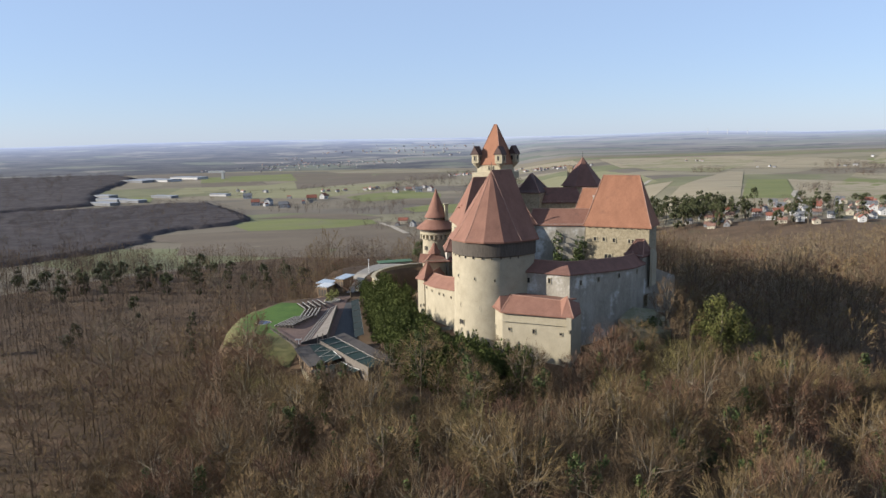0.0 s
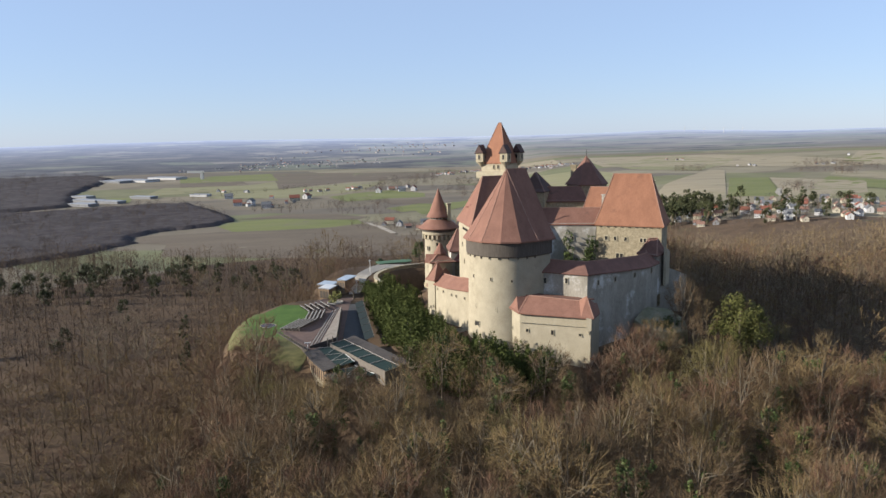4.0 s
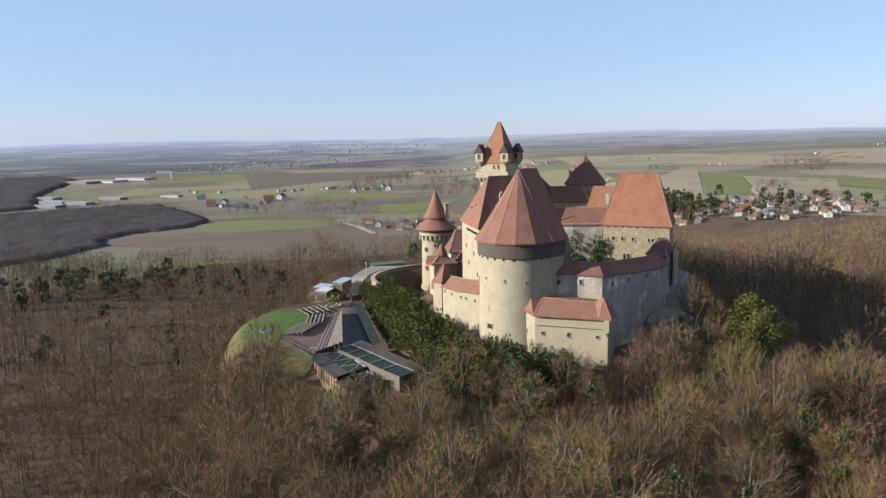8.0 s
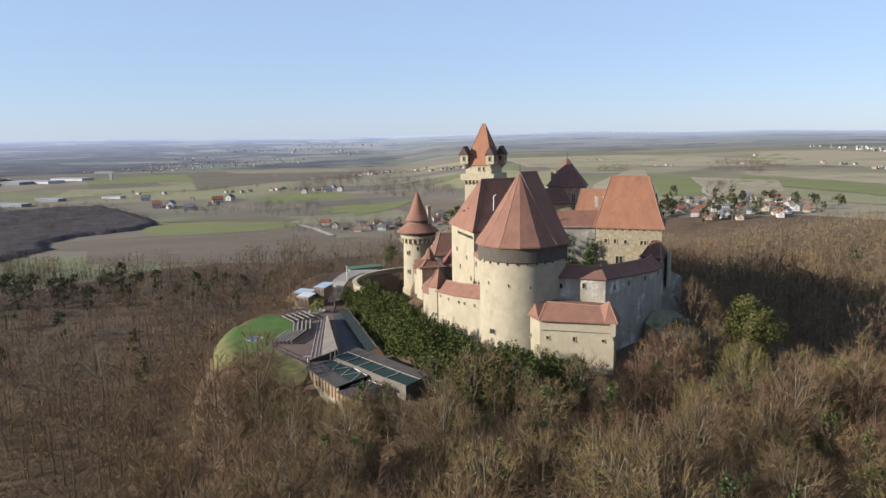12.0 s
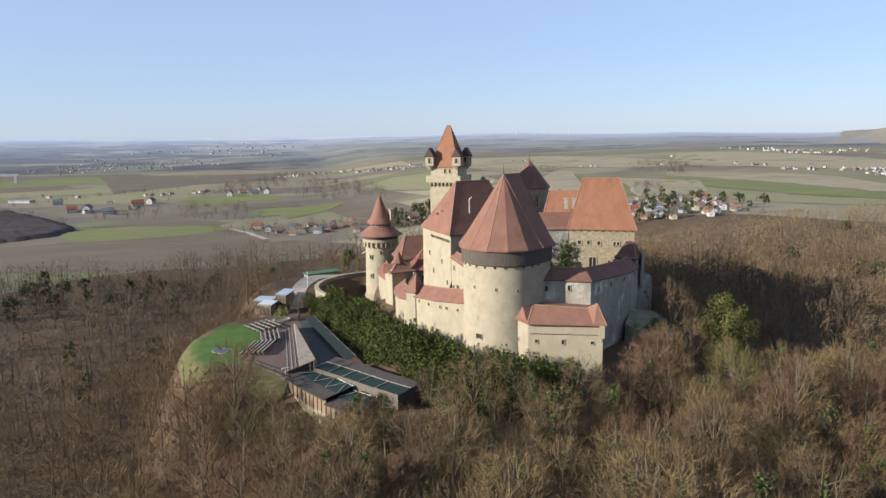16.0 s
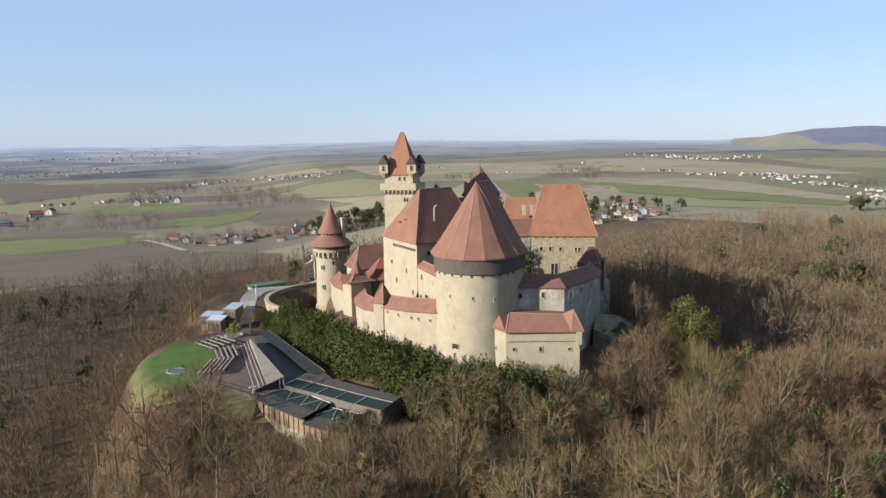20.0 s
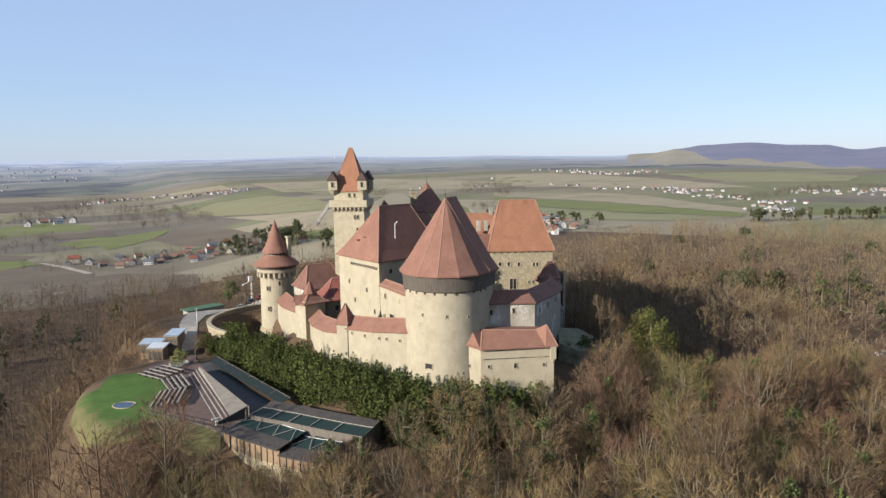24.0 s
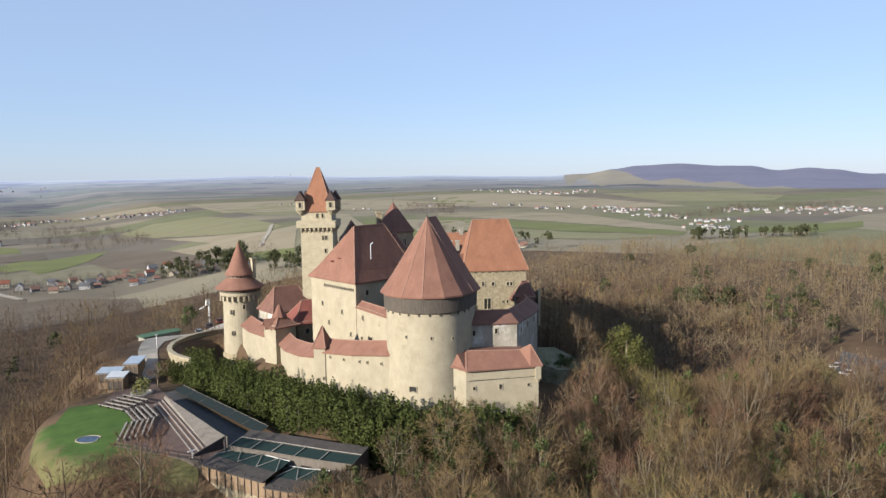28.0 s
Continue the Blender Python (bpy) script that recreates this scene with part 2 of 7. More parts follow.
# ---- mesh helpers ----
class MB:
    """Vertices and faces of one mesh, in world metres."""

    def __init__(self):
        self.v, self.f = [], []

    def face(self, *pts):
        i = len(self.v)
        self.v += [tuple(p) for p in pts]
        self.f.append(tuple(range(i, i + len(pts))))
        return self

    def prism(self, poly, z0, z1, cap=True):
        """An upright prism; z0 and z1 are one height or one for each corner."""
        n, i = len(poly), len(self.v)
        a = z0 if hasattr(z0, "__len__") else [z0] * n
        b = z1 if hasattr(z1, "__len__") else [z1] * n
        area = sum(poly[k][0] * poly[(k + 1) % n][1] - poly[(k + 1) % n][0] * poly[k][1] for k in range(n))
        if area < 0:
            poly, a, b = poly[::-1], a[::-1], b[::-1]
        self.v += [(p[0], p[1], q) for p, q in zip(poly, a)] + [(p[0], p[1], q) for p, q in zip(poly, b)]
        for k in range(n):
            j = (k + 1) % n
            self.f.append((i + k, i + j, i + n + j, i + n + k))
        if cap:
            self.f += [tuple(i + n - 1 - k for k in range(n)), tuple(i + n + k for k in range(n))]
        return self

    def rings(self, rows, cap=True):
        """A skin through rings of equal point counts, closed round."""
        n, i = len(rows[0]), len(self.v)
        for r in rows:
            self.v += [tuple(p) for p in r]
        for s in range(len(rows) - 1):
            for k in range(n):
                j = (k + 1) % n
                self.f.append((i + s * n + k, i + s * n + j, i + (s + 1) * n + j, i + (s + 1) * n + k))
        if cap:
            self.f += [tuple(i + n - 1 - k for k in range(n)), tuple(i + (len(rows) - 1) * n + k for k in range(n))]
        return self

    def turn(self, c, prof, n=32, cap=True):
        """Turned shape: prof is (radius, z) from below."""
        return self.rings([[(c[0] + r * math.cos(2 * math.pi * k / n), c[1] + r * math.sin(2 * math.pi * k / n), z) for k in range(n)] for r, z in prof], cap)

    def box(self, c, s, a=0.0):
        """Box: centre of its base, size, turn in degrees."""
        ca, sa = math.cos(radians(a)), math.sin(radians(a))
        q = [(c[0] + x * ca - y * sa, c[1] + x * sa + y * ca) for x, y in ((-s[0] / 2, -s[1] / 2), (s[0] / 2, -s[1] / 2), (s[0] / 2, s[1] / 2), (-s[0] / 2, s[1] / 2))]
        return self.prism(q, c[2], c[2] + s[2])

    def beam(self, p, q, r, n=4, r2=None):
        """A bar from p to q."""
        p, q = Vector(p), Vector(q)
        d = (q - p).normalized()
        u = d.cross(Vector((0, 0, 1)) if abs(d.z) < 0.9 else Vector((1, 0, 0))).normalized()
        w = d.cross(u)
        r2 = r if r2 is None else r2
        rows = [[e + (u * math.cos(2 * math.pi * (k + 0.5) / n) + w * math.sin(2 * math.pi * (k + 0.5) / n)) * rr for k in range(n)] for e, rr in ((p, r), (q, r2))]
        return self.rings(rows)

    def slab(self, pts, t):
        """A roof plane with thickness t downwards."""
        n, i = len(pts), len(self.v)
        self.v += [tuple(p) for p in pts] + [(p[0], p[1], p[2] - t) for p in pts]
        self.f += [tuple(i + k for k in range(n)), tuple(i + 2 * n - 1 - k for k in range(n))]
        for k in range(n):
            j = (k + 1) % n
            self.f.append((i + j, i + k, i + n + k, i + n + j))
        return self

    def mesh(self, name, mat, base=(0, 0, 0)):
        me = bpy.data.meshes.new(name)
        me.from_pydata([(x - base[0], y - base[1], z - base[2]) for x, y, z in self.v], [], self.f)
        me.materials.append(mat)
        bm = bmesh.new()
        bm.from_mesh(me)
        bmesh.ops.remove_doubles(bm, verts=bm.verts, dist=0.003)
        bmesh.ops.recalc_face_normals(bm, faces=bm.faces)
        bm.to_mesh(me)
        bm.free()
        return me


BASES = {}


def thing(name, base, label, category, group="", kind=""):
    ob = new(name)
    ob.location = base
    ob.empty_display_size = 0.5
    BASES[ob.name] = tuple(base)
    return tagged(ob, label, category, group, kind)


def part(name, mb, mat, parent, label=""):
    base = BASES[parent.name]
    ob = new(name, mb.mesh(name, mat, base))
    ob.parent = parent
    BASES[ob.name] = base
    return tagged(ob, label) if label else ob


def solo(name, mb, mat, label, category="", kind="", base=(0, 0, 0), group=""):
    ob = new(name, mb.mesh(name, mat, base))
    ob.location = base
    BASES[ob.name] = tuple(base)
    return tagged(ob, label, category, group, kind)


def window(parent, at, normal, w, h, kind="slit", glass=None):
    """A framed opening at a wall face: surround, sill and dark pane."""
    nx, ny = normal
    k = math.hypot(nx, ny)
    nx, ny = nx / k, ny / k
    ang = math.degrees(math.atan2(ny, nx)) + 90
    x, y, z = at
    fr = MB()
    e = 0.16 if kind != "slit" else 0.1
    for sx in (-1, 1):
        fr.box((x - ny * sx * (w + e) / 2, y + nx * sx * (w + e) / 2, z - h / 2), (e, 0.22, h), ang)
    fr.box((x, y, z + h / 2), (w + 2 * e, 0.22, e), ang)
    fr.box((x + nx * 0.05, y + ny * 0.05, z - h / 2 - 0.12), (w + (0.5 if kind != "slit" else 0.2), 0.34 if kind != "slit" else 0.24, 0.12), ang)
    if kind == "double":
        fr.box((x, y, z - h / 2), (0.14, 0.18, h), ang)
    f = part("window", fr, ASHLAR if kind != "slit" else PLASTER, parent)
    part("pane", MB().box((x, y, z - h / 2), (w, 0.06, h), ang), glass or DARK, f)
    return f


def along(p, q, t):
    return (p[0] + (q[0] - p[0]) * t, p[1] + (q[1] - p[1]) * t)


def outward(p, q, inside):
    n = (q[1] - p[1], p[0] - q[0])
    k = math.hypot(*n)
    n = (n[0] / k, n[1] / k)
    m = ((p[0] + q[0]) / 2 - inside[0], (p[1] + q[1]) / 2 - inside[1])
    return n if n[0] * m[0] + n[1] * m[1] > 0 else (-n[0], -n[1])


def ridge_caps(parent, lines, r=0.11):
    for p, q in lines:
        part("ridge_cap", MB().beam(p, q, r, 5), RIDGE, parent)


def hip_roof(parent, foot, ridge, ze, mat, over=0.5, t=0.25, caps=True, name="roof", zs=None):
    """Roof over four corners (counted round) with a ridge of two points between sides 3-0 and 1-2."""
    cx, cy = sum(p[0] for p in foot) / 4, sum(p[1] for p in foot) / 4
    e = []
    for p in foot:
        d = math.hypot(p[0] - cx, p[1] - cy)
        e.append((cx + (p[0] - cx) * (1 + over * 1.4 / d), cy + (p[1] - cy) * (1 + over * 1.4 / d), ze if zs is None else zs[len(e)]))
    a, b = ridge
    mb = MB()
    for q in ((e[0], e[1], b, a), (e[1], e[2], b), (e[2], e[3], a, b), (e[3], e[0], a)):
        q = [Vector(p) for p in q]
        if len(q) == 3:
            lo = [q[0].lerp(q[2], 0.22), q[1].lerp(q[2], 0.22)]
            for p in lo:
                p.z -= 0.35
            mb.slab((q[0], q[1], lo[1], lo[0]), t)
            mb.slab((lo[0], lo[1], q[2]), t)
        else:
            lo = [q[0].lerp(q[3], 0.22), q[1].lerp(q[2], 0.22)]
            for p in lo:
                p.z -= 0.35
            mb.slab((q[0], q[1], lo[1], lo[0]), t)
            mb.slab((lo[0], lo[1], q[2], q[3]), t)
    r = part(name, mb, mat, parent)
    if caps:
        def bent(p, q):
            m = Vector(p).lerp(Vector(q), 0.22)
            m.z -= 0.35
            return ((p, m), (m, q))
        ridge_caps(parent, [(a, b), *bent(e[0], a), *bent(e[3], a), *bent(e[1], b), *bent(e[2], b)])
    return r


# ---- ground ----
def smooth(a, b, x):
    """0 at a to 1 at b; a may be over b."""
    t = min(1.0, max(0.0, (x - a) / (b - a)))
    return t * t * (3 - 2 * t)


RIDGE_LINE = ((22, 222, 1.0), (18, 150, 0.5), (24, 131, -2.5), (30, 118, -9.0), (40, 92, -7.0), (62, 20, -9.0), (75, -120, -16.0))


SKYLINE = ((-60, 26), (-31, 27), (-22, 40), (-16, 45), (-11, 42), (-5, 40), (2, 39), (9, 40), (15, 47), (20, 55), (24, 49), (28, 41), (34, 46), (39, 36), (43, 33),
           (46, 46), (48, 72), (50, 93), (53, 103), (56, 86), (58, 83), (60, 54), (62, 67), (63.5, 56), (66, 24), (90, 20))


def skyline(az):
    """Height of the far rim by its bearing."""
    for (a, p), (b, q) in zip(SKYLINE, SKYLINE[1:]):
        if az <= b:
            return p + (q - p) * smooth(a, b, max(az, a))
    return SKYLINE[-1][1]


def ground_z(x, y):
    """Height of the ground: a wooded hill in a plain that is lower to one side and rises to far hills."""
    plain = -36 + 26 * smooth(-40, 220, x - 0.08 * y) + 2.5 * math.sin(x * 0.004 + 1.0) * math.sin(y * 0.0031)
    far = math.hypot(x, y - 150)
    az = math.degrees(math.atan2(x + 30, y - 30))
    if far > 500:
        plain += 14 * smooth(600, 1500, far) * smooth(10, 45, az)
        hill = smooth(43, 48, az)
        top = skyline(az) if az < 43 else 42 + (skyline(az) - 42) * (1 - .17 * hill)
        plain += (top - plain) * max(smooth(1500, 4700, far) ** 1.5, hill * smooth(1700, 3800, far) ** 1.15)
    best, top = 1e9, 0
    for (ax, ay, az_), (bx, by, bz) in zip(RIDGE_LINE, RIDGE_LINE[1:]):
        k = ((x - ax) * (bx - ax) + (y - ay) * (by - ay)) / ((bx - ax) ** 2 + (by - ay) ** 2)
        k = min(1.0, max(0.0, k))
        d = math.hypot(x - ax - k * (bx - ax), y - ay - k * (by - ay))
        if d < best:
            best, top = d, az_ + k * (bz - az_)
    west = smooth(95, 125, y) * smooth(10, -10, x)
    h = plain + (top - plain) * (1 - smooth(20, 135 - 38 * west, best))
    d = math.hypot((x + 36) / 1.0, (y - 178) / (1.45 if y > 178 else 1.3))
    h += (-4.0 - h) * (1 - smooth(17.0, 33, d))
    d = math.hypot((x + 18) / 1.25, (y - 226) / 0.8)
    h += (-0.4 - h) * (1 - smooth(13, 32, d))
    d = math.hypot((x + 20 + (y - 140) * 0.55) / 0.55, (y - 139) / 1.25)
    h += (-4.9 - h) * (1 - smooth(8, 15, d))
    d = math.hypot((x + 18) / 0.7, (y - 172) / 2.0)
    h += (-4.6 - h) * (1 - smooth(6, 18, d))
    k = min(1.0, max(0.0, ((x + 14) * 20 - (y - 139) * 16) / 656.0))
    d = math.hypot(x + 14 - 20 * k, y - 139 + 16 * k)
    h += (-5.4 - h) * (1 - smooth(3, 10, d))
    d = math.hypot((x - 106) / 54, (y - 190) / 56)
    h += (-12 - h) * (1 - smooth(.45, 1.0, d))
    h += (-8.5 - h) * (1 - smooth(13, 17, math.hypot(x + 3, y - 213))) * smooth(-4, -7.5, x)
    h += 0.5 * noise.noise((x * 0.05, y * 0.05, 0)) * smooth(15, 40, math.hypot(x - 15, y - 175))
    return h


GC = (0.0, 150.0)                       # centre of the ground sheet


BEARINGS = [-52 + .3 * k for k in range(440)] + [80 + 4 * k for k in range(57)]      # finer on the side that is looked at


def sheet(radii, mats, name, label, pick, kind="structure"):
    """A round sheet of ground between the first and last radius."""
    v, f, n = [], [], len(BEARINGS)
    for r in radii:
        for a in BEARINGS:
            x, y = GC[0] + r * math.sin(radians(a)), GC[1] + r * math.cos(radians(a))
            v.append((x, y, ground_z(x, y)))
    for i in range(len(radii) - 1):
        for k in range(n):
            f.append((i * n + k, i * n + (k + 1) % n, (i + 1) * n + (k + 1) % n, (i + 1) * n + k))
    me = bpy.data.meshes.new(name)
    me.from_pydata(v, [], f)
    for m in mats:
        me.materials.append(m)
    for p in me.polygons:
        p.use_smooth = True
        p.material_index = pick(p.center)
    me.flip_normals()
    me.update()
    return tagged(new(name, me), label, "ground", kind=kind)


def land(name, palette, scale):
    """Farmland: a patchwork of strip fields in the palette's colours, with furrow and soil variation."""
    m = bpy.data.materials.new(name)
    m.use_nodes = True
    n, l = m.node_tree.nodes, m.node_tree.links
    bs = n["Principled BSDF"]
    bs.inputs["Roughness"].default_value = 0.95
    bs.inputs["Specular IOR Level"].default_value = 0.1
    tc = n.new("ShaderNodeTexCoord")
    mp = n.new("ShaderNodeMapping")
    mp.inputs["Rotation"].default_value = (0, 0, radians(24))
    mp.inputs["Scale"].default_value = (scale, scale * 2.6, 0)
    l.new(tc.outputs["Object"], mp.inputs["Vector"])
    nz = n.new("ShaderNodeTexNoise")
    nz.inputs["Scale"].default_value = 0.6
    l.new(mp.outputs["Vector"], nz.inputs["Vector"])
    wob = n.new("ShaderNodeVectorMath")
    wob.operation = "MULTIPLY_ADD"
    wob.inputs[1].default_value = (0.5, 0.5, 0)
    l.new(nz.outputs["Color"], wob.inputs[0])
    l.new(mp.outputs["Vector"], wob.inputs[2])
    vo = n.new("ShaderNodeTexVoronoi")
    vo.feature = "F1"
    vo.inputs["Scale"].default_value = 1.0
    vo.inputs["Randomness"].default_value = 0.8
    l.new(wob.outputs[0], vo.inputs["Vector"])
    sep = n.new("ShaderNodeSeparateColor")
    l.new(vo.outputs["Color"], sep.inputs["Color"])
    ramp = n.new("ShaderNodeValToRGB")
    ramp.color_ramp.interpolation = "CONSTANT"
    e = ramp.color_ramp.elements
    while len(e) < len(palette):
        e.new(0.5)
    for k, c in enumerate(palette):
        e[k].position, e[k].color = k / len(palette), (*c, 1)
    l.new(sep.outputs["Red"], ramp.inputs["Fac"])
    n2 = n.new("ShaderNodeTexNoise")
    n2.inputs["Scale"].default_value = 0.02
    n2.inputs["Detail"].default_value = 8
    l.new(tc.outputs["Object"], n2.inputs["Vector"])
    mr = n.new("ShaderNodeMapRange")
    mr.inputs["To Min"].default_value, mr.inputs["To Max"].default_value = 0.7, 1.3
    l.new(n2.outputs["Fac"], mr.inputs["Value"])
    hs = n.new("ShaderNodeHueSaturation")
    l.new(ramp.outputs["Color"], hs.inputs["Color"])
    l.new(mr.outputs["Result"], hs.inputs["Value"])
    l.new(hs.outputs["Color"], bs.inputs["Base Color"])
    return m


def distance(name, palette, scale, wooded, glow=(0.30, 0.36, 0.50)):
    """The far backdrop: fields and belts of woodland, more wooded to the west, with haze painted as emission that grows
    towards the rim.
    """
    m = land(name, palette, scale)
    n, l = m.node_tree.nodes, m.node_tree.links
    bs = n["Principled BSDF"]
    fields = bs.inputs["Base Color"].links[0].from_socket
    tc = n.new("ShaderNodeTexCoord")
    nz = n.new("ShaderNodeTexNoise")
    nz.inputs["Scale"].default_value, nz.inputs["Detail"].default_value, nz.inputs["Roughness"].default_value = 0.0034, 8.0, 0.6
    l.new(tc.outputs["Object"], nz.inputs["Vector"])
    sp = n.new("ShaderNodeSeparateXYZ")
    l.new(tc.outputs["Object"], sp.inputs[0])
    at = n.new("ShaderNodeMath")
    at.operation = "ARCTAN2"
    l.new(sp.outputs["X"], at.inputs[0])
    l.new(sp.outputs["Y"], at.inputs[1])
    west = n.new("ShaderNodeMapRange")
    west.inputs["From Min"].default_value, west.inputs["From Max"].default_value = -0.32, 0.12
    west.inputs["To Min"].default_value, west.inputs["To Max"].default_value = 0.15, wooded
    l.new(at.outputs[0], west.inputs["Value"])
    ad = n.new("ShaderNodeMath")
    l.new(nz.outputs["Fac"], ad.inputs[0])
    l.new(west.outputs["Result"], ad.inputs[1])
    mr = n.new("ShaderNodeMapRange")
    mr.inputs["From Min"].default_value, mr.inputs["From Max"].default_value = 0.54, 0.6
    l.new(ad.outputs[0], mr.inputs["Value"])
    mx = n.new("ShaderNodeMix")
    mx.data_type = "RGBA"
    l.new(mr.outputs["Result"], mx.inputs["Factor"])
    l.new(fields, mx.inputs[6])
    n5 = n.new("ShaderNodeTexNoise")
    n5.inputs["Scale"].default_value, n5.inputs["Detail"].default_value, n5.inputs["Roughness"].default_value = 0.009, 9.0, 0.7
    l.new(tc.outputs["Object"], n5.inputs["Vector"])
    r5 = n.new("ShaderNodeValToRGB")
    r5.color_ramp.elements[0].position, r5.color_ramp.elements[0].color = 0.36, (0.034, 0.034, 0.036, 1)
    r5.color_ramp.elements[1].position, r5.color_ramp.elements[1].color = 0.66, (0.098, 0.088, 0.078, 1)
    l.new(n5.outputs["Fac"], r5.inputs["Fac"])
    l.new(r5.outputs["Color"], mx.inputs[7])
    l.new(mx.outputs[2], bs.inputs["Base Color"])
    # painted haze: emission strength climbs with distance from the castle
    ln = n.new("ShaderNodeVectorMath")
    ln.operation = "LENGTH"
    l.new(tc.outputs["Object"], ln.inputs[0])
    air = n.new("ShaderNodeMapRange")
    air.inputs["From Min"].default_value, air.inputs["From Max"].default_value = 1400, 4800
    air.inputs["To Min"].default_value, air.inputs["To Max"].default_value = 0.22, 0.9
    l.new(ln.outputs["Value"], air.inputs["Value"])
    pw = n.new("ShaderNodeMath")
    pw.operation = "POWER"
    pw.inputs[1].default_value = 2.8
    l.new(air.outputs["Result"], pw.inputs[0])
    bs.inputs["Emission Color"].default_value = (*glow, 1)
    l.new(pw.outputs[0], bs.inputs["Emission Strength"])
    return m


# field palettes are greyed, with some haze of distance in the colours
FARMLAND = land("farmland", ((0.148, 0.126, 0.094), (0.2, 0.175, 0.122), (0.135, 0.137, 0.076), (0.168, 0.152, 0.1), (0.178, 0.152, 0.11), (0.145, 0.142, 0.082), (0.128, 0.11, 0.088)), 1 / 330)
DISTANT = distance("hazy distant plain", ((0.12, 0.108, 0.09), (0.165, 0.148, 0.118), (0.11, 0.116, 0.08), (0.14, 0.128, 0.1), (0.12, 0.12, 0.085)), 1 / 430, 0.0)
# blue emission on the far slope and hills stands in for air haze
HILLFIELD = surf("hazy far stubble slope", (0.155, 0.132, 0.086), (0.21, 0.178, 0.118), 0.006, 0.95, 0, (0.15, 0.15, 0.1), 0.003, 0.55, 6)
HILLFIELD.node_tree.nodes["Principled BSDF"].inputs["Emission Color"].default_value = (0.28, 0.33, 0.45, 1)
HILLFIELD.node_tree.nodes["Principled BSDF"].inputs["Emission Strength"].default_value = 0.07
FARWOOD = surf("hazy far wooded hills", (0.05, 0.044, 0.05), (0.085, 0.072, 0.078), 0.004, 0.95, 0, None, 0.1, 0.5, 8)
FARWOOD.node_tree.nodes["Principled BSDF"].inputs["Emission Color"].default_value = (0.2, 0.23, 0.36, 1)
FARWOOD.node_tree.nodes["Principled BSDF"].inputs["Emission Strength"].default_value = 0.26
near_r = [1.5 + 3.0 * k for k in range(32)]
while near_r[-1] < 1650:
    near_r.append(near_r[-1] * 1.035)
sheet(near_r, (LITTER, FARMLAND), "ground", "wooded castle hill falling to a plain of winter fields", lambda c: 1 if math.hypot(c[0] - 20, c[1] - 150) > 330 else 0)


def far_pick(c):
    """Woods on the upper part of the broad hill, open fields elsewhere."""
    az, r = math.degrees(math.atan2(c[0] + 30, c[1] - 30)), math.hypot(c[0] + 30, c[1] - 30)
    el = math.degrees(math.atan2(c[2] - 46, r))
    if az < 47.2:
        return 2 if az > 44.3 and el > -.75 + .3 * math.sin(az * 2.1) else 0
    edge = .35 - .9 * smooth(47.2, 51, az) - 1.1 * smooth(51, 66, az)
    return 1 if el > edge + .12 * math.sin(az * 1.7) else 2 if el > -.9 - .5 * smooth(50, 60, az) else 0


far_r = [near_r[-1]]
while far_r[-1] < 4790:
    far_r.append(far_r[-1] * 1.016)
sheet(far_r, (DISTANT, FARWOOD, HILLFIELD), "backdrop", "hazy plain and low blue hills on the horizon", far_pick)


def drape(name, pts, mat, label, lift=0.06, step=3.0, kind="structure", category="ground"):
    """A patch of ground cover that follows the ground, cut from a grid by its outline."""
    bm = bmesh.new()
    vs = [bm.verts.new((p[0], p[1], 0)) for p in pts]
    bm.faces.new(vs)
    for ax in (0, 1):
        lo, hi = min(p[ax] for p in pts), max(p[ax] for p in pts)
        k = lo + step
        while k < hi:
            no = (1, 0, 0) if ax == 0 else (0, 1, 0)
            bmesh.ops.bisect_plane(bm, geom=bm.verts[:] + bm.edges[:] + bm.faces[:], plane_co=(k, k, 0), plane_no=no)
            k += step
    for v in bm.verts:
        v.co.z = ground_z(v.co.x, v.co.y) + lift
    bmesh.ops.recalc_face_normals(bm, faces=bm.faces)
    me = bpy.data.meshes.new(name)
    bm.to_mesh(me)
    bm.free()
    me.materials.append(mat)
    me.polygons.foreach_set("use_smooth", [True] * len(me.polygons))
    return tagged(new(name, me), label, category, kind=kind)


# ---- the castle: round-ended great tower ----
UX, UY = 0.8, 0.6                       # way of its ridge
GA, GB = (10.0, 147.6), (14.5, 151.0)


def d_ring(r, z, back, n=10, c=GA):
    """Half circle towards the front, straight flanks, flat back."""
    a0 = math.atan2(UY, UX) + math.pi / 2
    out = [(c[0] + r * math.cos(a0 + math.pi * k / n), c[1] + r * math.sin(a0 + math.pi * k / n), z) for k in range(n + 1)]
    out += [(out[-1][0] + UX * back, out[-1][1] + UY * back, z), (out[0][0] + UX * back, out[0][1] + UY * back, z)]
    return out


great_tower = thing("great_tower", (10, 147.6, -1.0), "cream plastered round-ended tower with steep faceted clay-tile roof", "tower")
part("wall", MB().rings([d_ring(8.6, -3, 4.6, 60), d_ring(8.15, 4, 4.6, 60), d_ring(8.0, 19.0, 4.6, 60)]), PLASTER, great_tower)
part("hoarding", MB().rings([d_ring(8.05, 17.9, 4.6, 36), d_ring(8.45, 18.1, 4.6, 36), d_ring(8.55, 21.5, 4.6, 36)]), DARKWOOD, great_tower, "dark boarded gallery under the eaves")
roof = MB()
apA, apB = (GA[0], GA[1], 35.1), (GB[0], GB[1], 35.0)
eave = d_ring(9.1, 21.2, 5.0, 7)
knee = []
for k, p in enumerate(eave):
    q = Vector(p).lerp(Vector(apA if k < 8 else apB), 0.2)
    knee.append((q.x, q.y, q.z - 0.4))
n6 = len(eave)
